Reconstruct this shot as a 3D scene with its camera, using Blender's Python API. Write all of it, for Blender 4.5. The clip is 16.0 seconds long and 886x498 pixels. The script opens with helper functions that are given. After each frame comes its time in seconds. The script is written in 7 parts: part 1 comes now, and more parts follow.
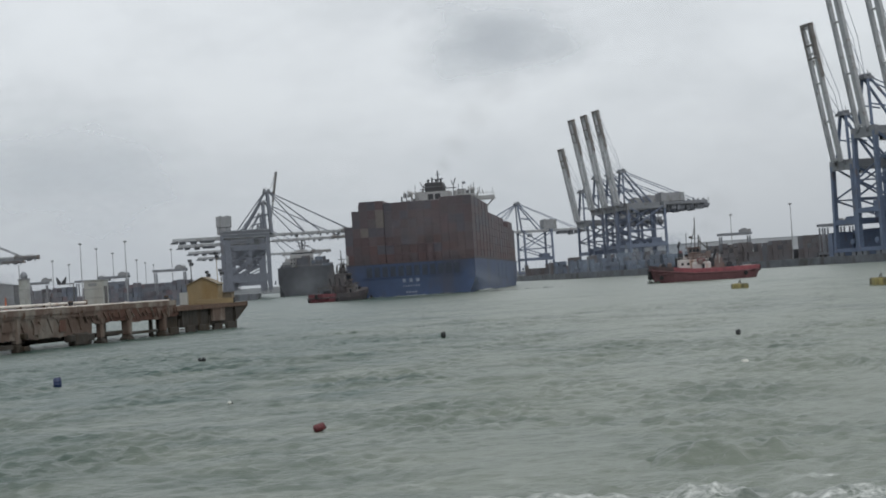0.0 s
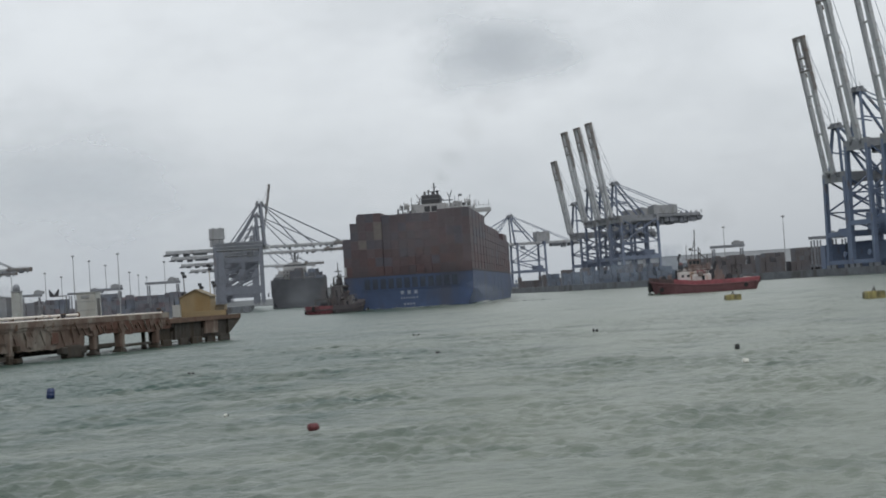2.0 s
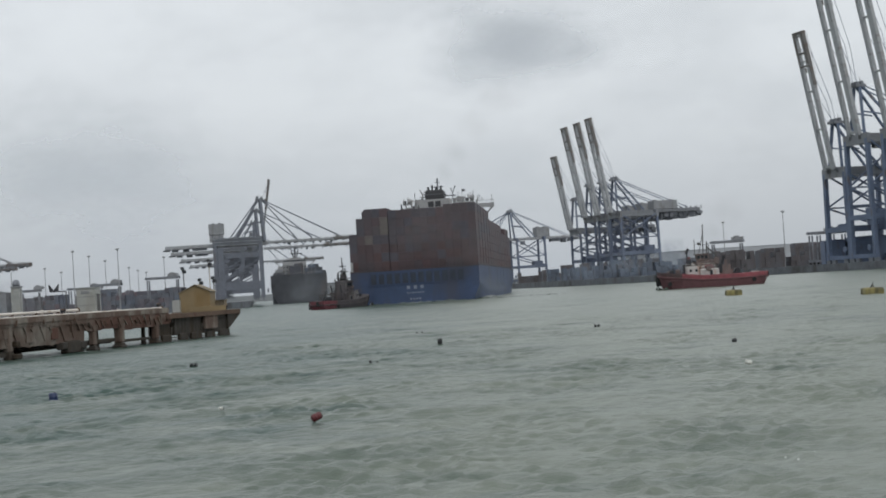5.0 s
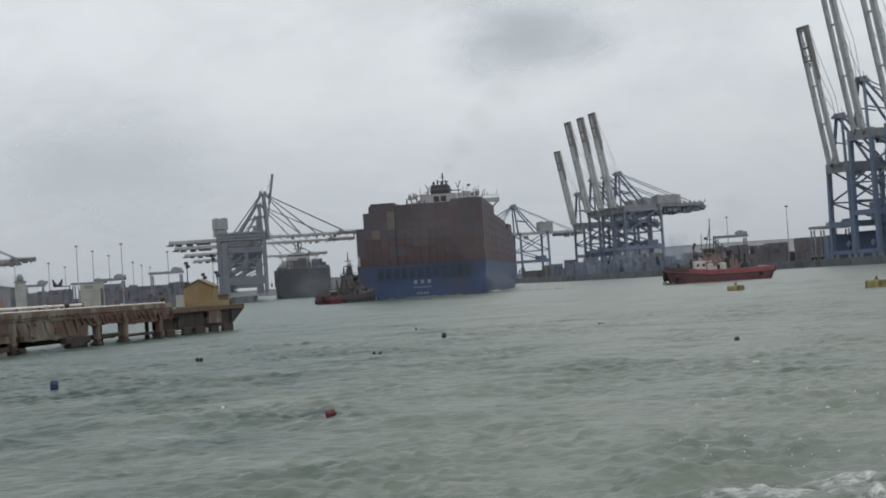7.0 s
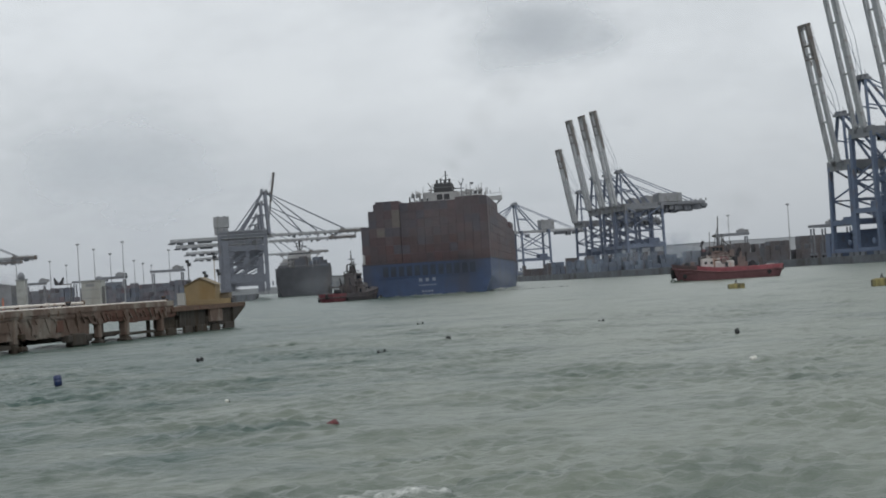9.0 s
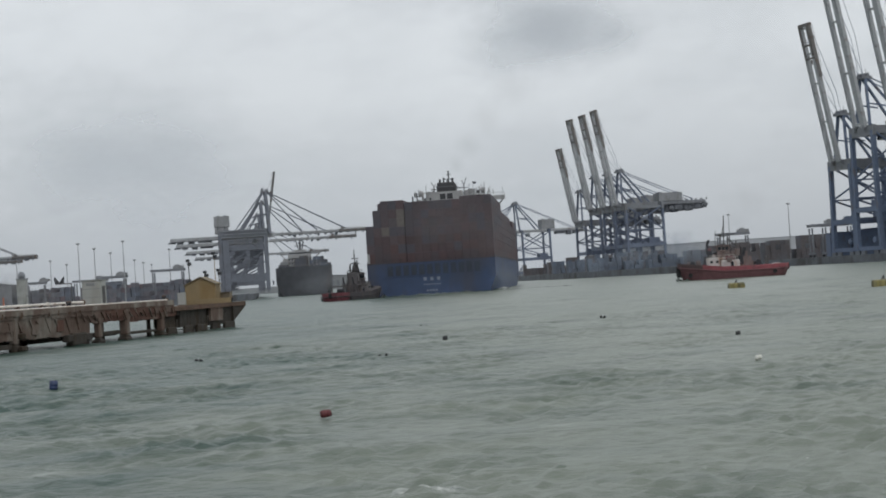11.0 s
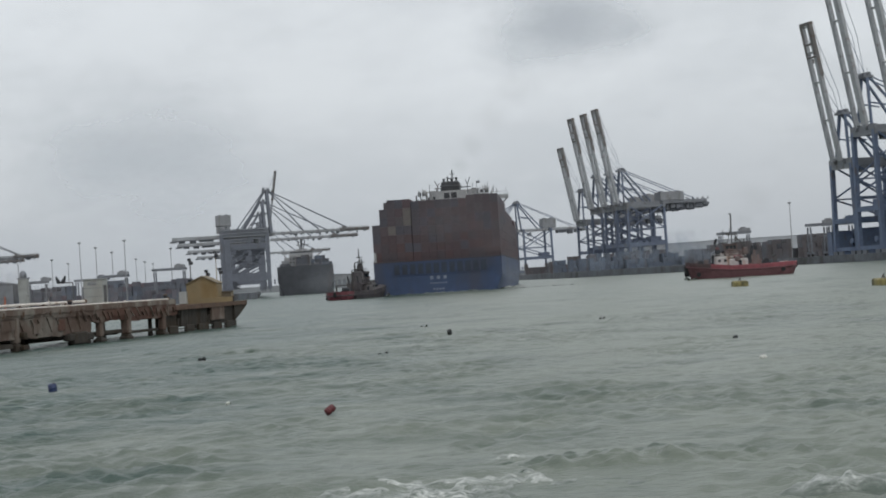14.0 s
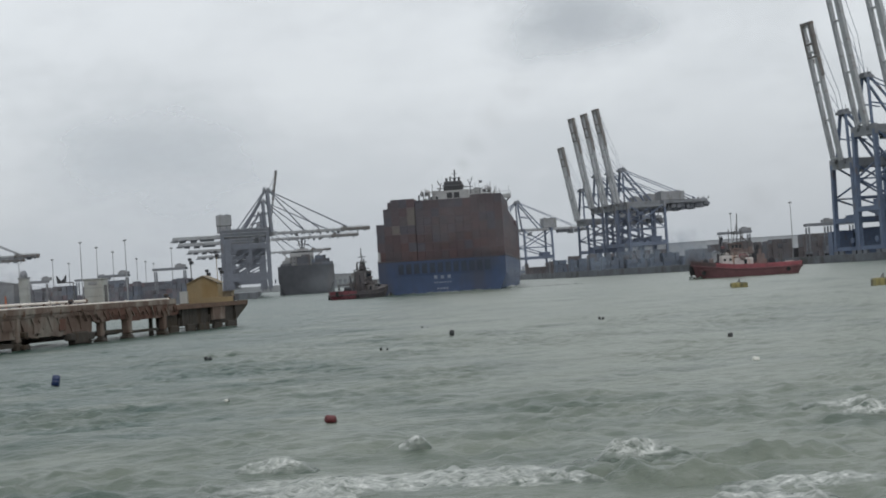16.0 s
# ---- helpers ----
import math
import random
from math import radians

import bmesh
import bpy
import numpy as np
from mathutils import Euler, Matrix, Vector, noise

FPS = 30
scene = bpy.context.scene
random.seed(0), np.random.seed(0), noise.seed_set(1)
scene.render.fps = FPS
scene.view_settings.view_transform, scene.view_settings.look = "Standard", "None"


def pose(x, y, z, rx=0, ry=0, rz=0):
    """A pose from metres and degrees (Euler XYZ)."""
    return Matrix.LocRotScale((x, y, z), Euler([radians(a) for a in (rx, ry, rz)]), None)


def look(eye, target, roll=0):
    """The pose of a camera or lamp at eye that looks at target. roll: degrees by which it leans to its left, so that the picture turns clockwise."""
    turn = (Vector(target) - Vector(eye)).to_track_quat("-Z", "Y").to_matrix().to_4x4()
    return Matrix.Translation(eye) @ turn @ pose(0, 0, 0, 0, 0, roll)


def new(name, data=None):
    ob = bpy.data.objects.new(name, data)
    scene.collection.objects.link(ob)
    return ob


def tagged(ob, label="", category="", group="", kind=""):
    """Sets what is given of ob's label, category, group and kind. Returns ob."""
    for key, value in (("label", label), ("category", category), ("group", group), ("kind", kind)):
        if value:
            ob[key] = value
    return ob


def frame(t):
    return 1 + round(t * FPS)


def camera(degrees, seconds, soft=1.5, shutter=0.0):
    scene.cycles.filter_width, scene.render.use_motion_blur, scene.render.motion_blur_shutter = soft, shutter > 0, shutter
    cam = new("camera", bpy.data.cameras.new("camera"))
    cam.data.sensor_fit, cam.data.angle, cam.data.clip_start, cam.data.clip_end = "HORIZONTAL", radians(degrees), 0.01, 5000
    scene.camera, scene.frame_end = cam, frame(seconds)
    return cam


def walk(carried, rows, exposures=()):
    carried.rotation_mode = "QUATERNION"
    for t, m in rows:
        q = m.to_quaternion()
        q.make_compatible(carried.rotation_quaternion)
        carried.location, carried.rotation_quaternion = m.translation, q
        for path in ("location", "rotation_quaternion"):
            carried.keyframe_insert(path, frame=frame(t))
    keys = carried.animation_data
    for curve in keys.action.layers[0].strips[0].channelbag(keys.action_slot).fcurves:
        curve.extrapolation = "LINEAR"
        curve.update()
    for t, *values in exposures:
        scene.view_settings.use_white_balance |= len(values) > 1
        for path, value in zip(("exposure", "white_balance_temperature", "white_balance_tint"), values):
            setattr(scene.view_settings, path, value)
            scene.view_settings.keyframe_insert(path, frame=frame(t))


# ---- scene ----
cam = camera(33.0, 16.0, soft=1.85)
EYE = (0.0, 0.0, 4.2)
ROLL = -3.7
# seconds, turn to the right and tilt upwards in degrees: a zoomed camera held by a standing person
AIM = [(0.0, -0.023, 1.196), (0.5, 0.004, 1.24), (1.0, 0.096, 1.446), (1.5, 0.168, 1.542), (2.0, 0.27, 1.649),
       (2.5, 0.313, 1.654), (3.0, 0.315, 1.641), (3.5, 0.323, 1.589), (4.0, 0.309, 1.554), (6.5, 0.164, 1.314),
       (7.0, 0.121, 1.276), (7.5, 0.114, 1.258), (8.0, 0.075, 1.236), (8.5, 0.071, 1.22), (9.0, 0.07, 1.209),
       (11.5, 0.039, 1.181), (12.0, 0.0, 1.178), (12.5, 0.002, 1.193), (13.0, 0.0, 1.173), (13.5, 0.001, 1.18),
       (14.0, -0.001, 1.154), (14.5, -0.001, 1.154), (15.0, -0.001, 1.151), (15.5, -0.001, 1.151), (16.0, -0.026, 1.145)]


def aimed(turn, tilt):
    a, b = radians(turn), radians(tilt)
    way = Vector((math.sin(a) * math.cos(b), math.cos(a) * math.cos(b), math.sin(b)))
    return look(EYE, Vector(EYE) + 100 * way, ROLL)


walk(cam, [(t, aimed(a, b)) for t, a, b in AIM],
     exposures=[(0.0, 0.0), (3.0, 0.03), (7.0, -0.03), (9.0, -0.05), (12.5, -0.08), (14.0, -0.04), (16.0, 0.01)])

# ---- daylight: an overcast sky, with a weak and very soft sun behind it ----
SUN_UP, SUN_TURN = radians(50), radians(150)
world = bpy.data.worlds.new("overcast_sky")
scene.world = world
world.use_nodes = True
wn, wl = world.node_tree.nodes, world.node_tree.links
wn.clear()
sky = wn.new("ShaderNodeTexSky")
sky.sky_type, sky.sun_disc, sky.sun_elevation, sky.sun_rotation = "NISHITA", False, SUN_UP, SUN_TURN
sky.air_density, sky.dust_density = 1.0, 4.0
geo = wn.new("ShaderNodeTexCoord")
sep = wn.new("ShaderNodeSeparateXYZ")
ramp = wn.new("ShaderNodeValToRGB")
ramp.color_ramp.elements[0].position, ramp.color_ramp.elements[0].color = 0.0, (0.472, 0.509, 0.549, 1)
ramp.color_ramp.elements[1].position, ramp.color_ramp.elements[1].color = 0.6, (0.93, 0.965, 0.99, 1)
mid = ramp.color_ramp.elements.new(0.13)
mid.color = (0.724, 0.763, 0.795, 1)
wide = wn.new("ShaderNodeTexNoise")
wide.inputs["Scale"].default_value, wide.inputs["Detail"].default_value = 1.6, 4.0
tone = wn.new("ShaderNodeMapRange")
tone.inputs["From Min"].default_value, tone.inputs["From Max"].default_value = 0.3, 0.7
tone.inputs["To Min"].default_value, tone.inputs["To Max"].default_value = 0.92, 1.08
grey = wn.new("ShaderNodeVectorMath")
grey.operation = "SCALE"
dim = wn.new("ShaderNodeVectorMath")
dim.operation = "SCALE"
dim.inputs["Scale"].default_value = 0.1
veil = wn.new("ShaderNodeMix")
veil.data_type = "RGBA"
veil.inputs["Factor"].default_value = 0.93
back = wn.new("ShaderNodeBackground")
back.inputs["Strength"].default_value = 1.0
out = wn.new("ShaderNodeOutputWorld")
wl.new(geo.outputs["Generated"], sep.inputs[0])
wl.new(sep.outputs["Z"], ramp.inputs[0])
wl.new(geo.outputs["Generated"], wide.inputs["Vector"])
wl.new(wide.outputs["Fac"], tone.inputs["Value"])
wl.new(ramp.outputs["Color"], grey.inputs[0])
wl.new(tone.outputs["Result"], grey.inputs["Scale"])
wl.new(sky.outputs["Color"], dim.inputs[0])
wl.new(dim.outputs[0], veil.inputs["A"])
wl.new(grey.outputs[0], veil.inputs["B"])
wl.new(veil.outputs["Result"], back.inputs["Color"])
wl.new(back.outputs[0], out.inputs["Surface"])

sun = new("sun", bpy.data.lights.new("sun", "SUN"))
sun.data.energy, sun.data.angle, sun.data.color = 0.7, radians(25), (1.0, 0.97, 0.93)
sun.matrix_world = look((0, 0, 0), (-math.sin(SUN_TURN) * math.cos(SUN_UP), -math.cos(SUN_TURN) * math.cos(SUN_UP), -math.sin(SUN_UP)))


# ---- materials ----
def paint(name, colour, rough=0.6, metal=0.0, grain=3.0, vary=0.25, stain=None, stain_at=0.62, bump=0.1, pieces="", gloss=0.5):
    """Colour with broad and fine variation, stains of another colour, relief; pieces: object or island varies the tone."""
    m = bpy.data.materials.new(name)
    m.use_nodes = True
    n, l = m.node_tree.nodes, m.node_tree.links
    b = n["Principled BSDF"]
    b.inputs["Metallic"].default_value = metal
    b.inputs["Specular IOR Level"].default_value = gloss
    tc = n.new("ShaderNodeTexCoord")
    fine, broad = n.new("ShaderNodeTexNoise"), n.new("ShaderNodeTexNoise")
    fine.inputs["Scale"].default_value, fine.inputs["Detail"].default_value = grain, 6.0
    broad.inputs["Scale"].default_value, broad.inputs["Detail"].default_value = grain * 0.13, 4.0
    for t in (fine, broad):
        l.new(tc.outputs["Object"], t.inputs["Vector"])
    add = n.new("ShaderNodeMath")
    add.operation = "ADD"
    l.new(fine.outputs["Fac"], add.inputs[0])
    l.new(broad.outputs["Fac"], add.inputs[1])
    rng = n.new("ShaderNodeMapRange")
    rng.inputs["From Min"].default_value, rng.inputs["From Max"].default_value = 0.6, 1.4
    rng.inputs["To Min"].default_value, rng.inputs["To Max"].default_value = 1 - vary, 1 + vary
    l.new(add.outputs[0], rng.inputs["Value"])
    scale = n.new("ShaderNodeVectorMath")
    scale.operation = "SCALE"
    scale.inputs[0].default_value = colour
    l.new(rng.outputs["Result"], scale.inputs["Scale"])
    last = scale.outputs[0]
    if pieces:
        if pieces == "object":
            src = n.new("ShaderNodeObjectInfo").outputs["Random"]
        else:
            src = n.new("ShaderNodeNewGeometry").outputs["Random Per Island"]
        pick = n.new("ShaderNodeValToRGB")
        pick.color_ramp.interpolation = "CONSTANT"
        while len(pick.color_ramp.elements) < len(colours_of[name]):
            pick.color_ramp.elements.new(0.5)
        for i, (e, c) in enumerate(zip(pick.color_ramp.elements, colours_of[name])):
            e.position, e.color = i / len(colours_of[name]), (*c, 1)
        l.new(src, pick.inputs[0])
        l.new(pick.outputs["Color"], scale.inputs[0])
    if stain:
        spot = n.new("ShaderNodeTexNoise")
        spot.inputs["Scale"].default_value, spot.inputs["Detail"].default_value = grain * 0.4, 8.0
        streak = n.new("ShaderNodeMapping")
        streak.inputs["Scale"].default_value = (1.0, 1.0, 0.35)
        l.new(tc.outputs["Object"], streak.inputs["Vector"])
        l.new(streak.outputs["Vector"], spot.inputs["Vector"])
        edge = n.new("ShaderNodeMapRange")
        edge.inputs["From Min"].default_value, edge.inputs["From Max"].default_value = stain_at - 0.08, stain_at + 0.08
        l.new(spot.outputs["Fac"], edge.inputs["Value"])
        mix = n.new("ShaderNodeMix")
        mix.data_type = "RGBA"
        l.new(edge.outputs["Result"], mix.inputs["Factor"])
        l.new(last, mix.inputs["A"])
        mix.inputs["B"].default_value = (*stain, 1)
        last = mix.outputs["Result"]
    l.new(last, b.inputs["Base Color"])
    r2 = n.new("ShaderNodeMapRange")
    r2.inputs["To Min"].default_value, r2.inputs["To Max"].default_value = max(rough - 0.12, 0.05), min(rough + 0.15, 1)
    l.new(fine.outputs["Fac"], r2.inputs["Value"])
    l.new(r2.outputs["Result"], b.inputs["Roughness"])
    if bump:
        bp = n.new("ShaderNodeBump")
        bp.inputs["Strength"].default_value, bp.inputs["Distance"].default_value = bump, 0.1
        l.new(fine.outputs["Fac"], bp.inputs["Height"])
        l.new(bp.outputs["Normal"], b.inputs["Normal"])
    return m


colours_of = {
    # Lifted and shifted to blue-purple: haze painted into the ship's boxes.
    "container_paint": [(0.095, 0.077, 0.087), (0.101, 0.078, 0.087), (0.090, 0.077, 0.090), (0.097, 0.076, 0.086), (0.087, 0.079, 0.094),
                        (0.103, 0.079, 0.087), (0.093, 0.073, 0.082), (0.090, 0.081, 0.094), (0.096, 0.077, 0.087), (0.099, 0.080, 0.090),
                        (0.084, 0.081, 0.099), (0.093, 0.075, 0.084), (0.106, 0.075, 0.083), (0.083, 0.079, 0.097), (0.099, 0.086, 0.095), (0.097, 0.071, 0.080)],
    # Yard colours carry distance haze: paler, bluer and closer together.
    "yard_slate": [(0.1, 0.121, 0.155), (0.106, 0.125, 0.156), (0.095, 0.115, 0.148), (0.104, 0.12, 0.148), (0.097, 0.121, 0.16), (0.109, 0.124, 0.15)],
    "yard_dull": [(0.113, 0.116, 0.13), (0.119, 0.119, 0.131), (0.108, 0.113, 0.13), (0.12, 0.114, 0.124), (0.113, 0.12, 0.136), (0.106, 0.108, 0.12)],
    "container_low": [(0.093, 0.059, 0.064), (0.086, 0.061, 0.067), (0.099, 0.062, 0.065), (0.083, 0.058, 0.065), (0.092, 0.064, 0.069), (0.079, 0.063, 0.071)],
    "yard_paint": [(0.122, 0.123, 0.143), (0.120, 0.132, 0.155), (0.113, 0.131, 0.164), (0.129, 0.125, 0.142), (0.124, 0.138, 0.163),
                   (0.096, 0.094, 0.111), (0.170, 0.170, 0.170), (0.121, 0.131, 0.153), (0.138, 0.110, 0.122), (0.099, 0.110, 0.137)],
}
M = {
    # Crane paints are lightened towards blue-grey: distance haze put into the base colour.
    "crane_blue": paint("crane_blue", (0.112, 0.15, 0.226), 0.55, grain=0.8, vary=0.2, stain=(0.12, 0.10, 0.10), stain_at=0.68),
    "crane_hazed": paint("crane_hazed", (0.122, 0.15, 0.21), 0.6, grain=0.6, vary=0.2, stain=(0.13, 0.12, 0.12), stain_at=0.68),
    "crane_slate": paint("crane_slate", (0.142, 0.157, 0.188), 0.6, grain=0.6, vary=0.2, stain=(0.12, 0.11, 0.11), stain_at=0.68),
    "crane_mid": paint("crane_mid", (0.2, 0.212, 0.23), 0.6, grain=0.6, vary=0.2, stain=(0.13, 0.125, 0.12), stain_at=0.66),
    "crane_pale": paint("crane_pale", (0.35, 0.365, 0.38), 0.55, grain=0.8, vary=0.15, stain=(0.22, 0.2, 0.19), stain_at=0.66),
    "crane_tip": paint("crane_tip", (0.165, 0.16, 0.156), 0.7, grain=1.5, vary=0.35, stain=(0.14, 0.115, 0.1), stain_at=0.55),
    # Shed blue and crane dark are lifted to carry the haze too.
    "shed_hazed": paint("shed_hazed", (0.15, 0.18, 0.228), 0.65, grain=0.5, vary=0.22, stain=(0.12, 0.13, 0.15), stain_at=0.62),
    "crane_dark": paint("crane_dark", (0.172, 0.184, 0.204), 0.6, grain=1.0, vary=0.3),
    "house_grey": paint("house_grey", (0.24, 0.25, 0.262), 0.6, grain=0.6, stain=(0.15, 0.14, 0.135), stain_at=0.64),
    # Hull and funnel darks are raised: distance haze put into the paint.
    "hull_blue": paint("hull_blue", (0.037, 0.062, 0.13), 0.55, grain=0.35, vary=0.3, stain=(0.044, 0.054, 0.088), stain_at=0.57),
    "hull_red": paint("hull_red", (0.058, 0.043, 0.047), 0.6, grain=0.4, vary=0.3, stain=(0.05, 0.047, 0.056), stain_at=0.52),
    "funnel_black": paint("funnel_black", (0.045, 0.047, 0.052), 0.6, grain=0.8, vary=0.3),
    "hull_dark": paint("hull_dark", (0.094, 0.098, 0.11), 0.6, grain=0.3, vary=0.3, stain=(0.09, 0.075, 0.07), stain_at=0.64),
    "hull_slate": paint("hull_slate", (0.068, 0.073, 0.086), 0.55, grain=0.25, vary=0.4, stain=(0.095, 0.09, 0.095), stain_at=0.64),
    # Far warehouse: haze painted as a very pale base colour.
    "far_hazed": paint("far_hazed", (0.4, 0.42, 0.44), 0.8, grain=0.1, vary=0.12),
    "push_dark": paint("push_dark", (0.062, 0.056, 0.06), 0.6, grain=1.2, vary=0.35, stain=(0.1, 0.085, 0.08), stain_at=0.6),
    # Painted shade for the inside of the mooring deck.
    "deck_shade": paint("deck_shade", (0.03, 0.04, 0.06), 0.7, grain=0.8, vary=0.5),
    "push_red": paint("push_red", (0.15, 0.045, 0.055), 0.55, grain=0.9, vary=0.35, stain=(0.085, 0.05, 0.055), stain_at=0.52),
    "push_grey": paint("push_grey", (0.15, 0.145, 0.148), 0.6, grain=1.2, vary=0.35, stain=(0.08, 0.07, 0.07), stain_at=0.55),
    "black_void": paint("black_void", (0.03, 0.032, 0.038), 0.7, vary=0.4),
    "letter_white": paint("letter_white", (0.22, 0.25, 0.3), 0.6, grain=2.0),
    "block_dim": paint("block_dim", (0.06, 0.085, 0.145), 0.6, grain=0.6, vary=0.4),
    "ship_white": paint("ship_white", (0.31, 0.315, 0.32), 0.5, grain=0.6, stain=(0.3, 0.27, 0.24), stain_at=0.66),
    "glass_dark": paint("glass_dark", (0.02, 0.025, 0.03), 0.12, grain=1.0, vary=0.2, bump=0),
    "container_paint": paint("container_paint", (0.1, 0.05, 0.04), 0.65, grain=0.7, vary=0.3, stain=(0.06, 0.045, 0.04), stain_at=0.62, pieces="object"),
    "container_low": paint("container_low", (0.1, 0.05, 0.04), 0.65, grain=0.7, vary=0.3, stain=(0.06, 0.045, 0.045), stain_at=0.6, pieces="object"),
    "container_faded": paint("container_faded", (0.155, 0.138, 0.132), 0.65, grain=0.7, vary=0.3, stain=(0.09, 0.075, 0.07), stain_at=0.56),
    "yard_paint": paint("yard_paint", (0.1, 0.05, 0.04), 0.7, grain=0.5, vary=0.25, pieces="island"),
    "yard_dull": paint("yard_dull", (0.11, 0.11, 0.12), 0.7, grain=0.25, vary=0.3, stain=(0.098, 0.088, 0.09), stain_at=0.58, pieces="island"),
    "yard_slate": paint("yard_slate", (0.1, 0.11, 0.13), 0.7, grain=0.5, vary=0.25, pieces="island"),
    "rod_steel": paint("rod_steel", (0.09, 0.09, 0.09), 0.5, 0.4),
    # Tug reds are lightened towards pink, with haze painted into them.
    "tug_red": paint("tug_red", (0.24, 0.066, 0.08), 0.5, grain=1.2, vary=0.35, stain=(0.16, 0.062, 0.072), stain_at=0.6),
    "tug_low": paint("tug_low", (0.128, 0.058, 0.064), 0.6, grain=1.0, vary=0.3),
    "tug_white": paint("tug_white", (0.44, 0.42, 0.41), 0.5, grain=1.5, stain=(0.34, 0.22, 0.16), stain_at=0.64),
    "tug_brown": paint("tug_brown", (0.16, 0.125, 0.118), 0.55, grain=1.5, vary=0.25, stain=(0.13, 0.085, 0.075), stain_at=0.56),
    "tug_bow": paint("tug_bow", (0.105, 0.06, 0.064), 0.6, grain=1.2, vary=0.35, stain=(0.06, 0.045, 0.045), stain_at=0.55),
    "rubber": paint("rubber", (0.018, 0.018, 0.019), 0.85, grain=5, bump=0.3),
    "concrete": paint("concrete", (0.192, 0.169, 0.144), 0.9, grain=1.3, vary=0.45, stain=(0.105, 0.072, 0.056), stain_at=0.5, bump=0.5),
    "concrete_rusty": paint("concrete_rusty", (0.155, 0.12, 0.1), 0.9, grain=1.6, vary=0.5, stain=(0.1, 0.05, 0.036), stain_at=0.48, bump=0.5),
    # Wet concrete tone; its dark colour also paints the shade under the jetty.
    "concrete_wet_shade": paint("concrete_wet_shade", (0.05, 0.045, 0.039), 0.6, grain=1.6, vary=0.4, stain=(0.045, 0.035, 0.025), stain_at=0.55, bump=0.5, gloss=0.15),
    "pipe_white": paint("pipe_white", (0.62, 0.58, 0.53), 0.5, grain=1.5, stain=(0.35, 0.22, 0.13), stain_at=0.66),
    "rust": paint("rust", (0.105, 0.067, 0.047), 0.85, grain=3, vary=0.4, bump=0.4),
    "shed_yellow": paint("shed_yellow", (0.22, 0.167, 0.09), 0.65, grain=0.9, vary=0.22, stain=(0.2, 0.13, 0.05), stain_at=0.62),
    "shed_roof": paint("shed_roof", (0.19, 0.15, 0.088), 0.7, grain=0.9, vary=0.25, stain=(0.13, 0.11, 0.08), stain_at=0.55),
    "kiosk_grey": paint("kiosk_grey", (0.33, 0.34, 0.325), 0.6, grain=1.0, vary=0.15, stain=(0.25, 0.25, 0.22), stain_at=0.62),
    "buoy_yellow": paint("buoy_yellow", (0.26, 0.225, 0.085), 0.6, grain=2, stain=(0.09, 0.08, 0.035), stain_at=0.52),
    "buoy_red": paint("buoy_red", (0.105, 0.02, 0.024), 0.5, grain=6),
    "buoy_blue": paint("buoy_blue", (0.015, 0.03, 0.09), 0.4, grain=6),
    "buoy_black": paint("buoy_black", (0.018, 0.02, 0.022), 0.5, grain=6),
    "buoy_white": paint("buoy_white", (0.6, 0.6, 0.56), 0.5, grain=6),
    # Lightened in its base colour to imitate haze over the far quays.
    "quay_wall": paint("quay_wall", (0.128, 0.139, 0.156), 0.9, grain=0.5, vary=0.3, stain=(0.08, 0.08, 0.08), stain_at=0.58, bump=0.3),
    "quay_top": paint("quay_top", (0.2, 0.195, 0.185), 0.9, grain=0.4, vary=0.25),
    "pole_grey": paint("pole_grey", (0.29, 0.3, 0.31), 0.5, grain=2.0, metal=0.2),
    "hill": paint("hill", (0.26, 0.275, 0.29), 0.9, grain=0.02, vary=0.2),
    "shore": paint("shore", (0.25, 0.22, 0.17), 0.9, grain=1.0, vary=0.3, bump=0.4),
    "orange": paint("orange", (0.45, 0.14, 0.07), 0.6, grain=2.0),
}


# ---- shaping ----
def box(bm, x0, x1, y0, y1, z0, z1):
    v = [bm.verts.new(p) for p in ((x0, y0, z0), (x1, y0, z0), (x1, y1, z0), (x0, y1, z0), (x0, y0, z1), (x1, y0, z1), (x1, y1, z1), (x0, y1, z1))]
    for f in ((3, 2, 1, 0), (4, 5, 6, 7), (0, 1, 5, 4), (1, 2, 6, 5), (2, 3, 7, 6), (3, 0, 4, 7)):
        bm.faces.new([v[i] for i in f])
    return bm


def strut(bm, a, b, w, h=None, sides=4):
    """A bar from a to b: a box of w by h, or a round bar where sides is more than 4."""
    a, b = Vector(a), Vector(b)
    h = w if h is None else h
    way = (b - a).normalized()
    q = way.to_track_quat("Z", "Y") if abs(way.z) > 0.99 else None
    if q:
        s, u = q @ Vector((1, 0, 0)), q @ Vector((0, 1, 0))
    else:
        s = way.cross(Vector((0, 0, 1))).normalized()
        u = s.cross(way).normalized()
    rings = []
    for p in (a, b):
        ring = []
        for i in range(sides):
            if sides == 4:
                cx, cy = ((-1, -1), (1, -1), (1, 1), (-1, 1))[i]
                o = s * (cx * w / 2) + u * (cy * h / 2)
            else:
                k = 2 * math.pi * i / sides
                o = s * (math.cos(k) * w / 2) + u * (math.sin(k) * h / 2)
            ring.append(bm.verts.new(p + o))
        rings.append(ring)
    for i in range(sides):
        bm.faces.new((rings[0][i], rings[0][(i + 1) % sides], rings[1][(i + 1) % sides], rings[1][i]))
    bm.faces.new(rings[0][::-1])
    bm.faces.new(rings[1])
    return bm


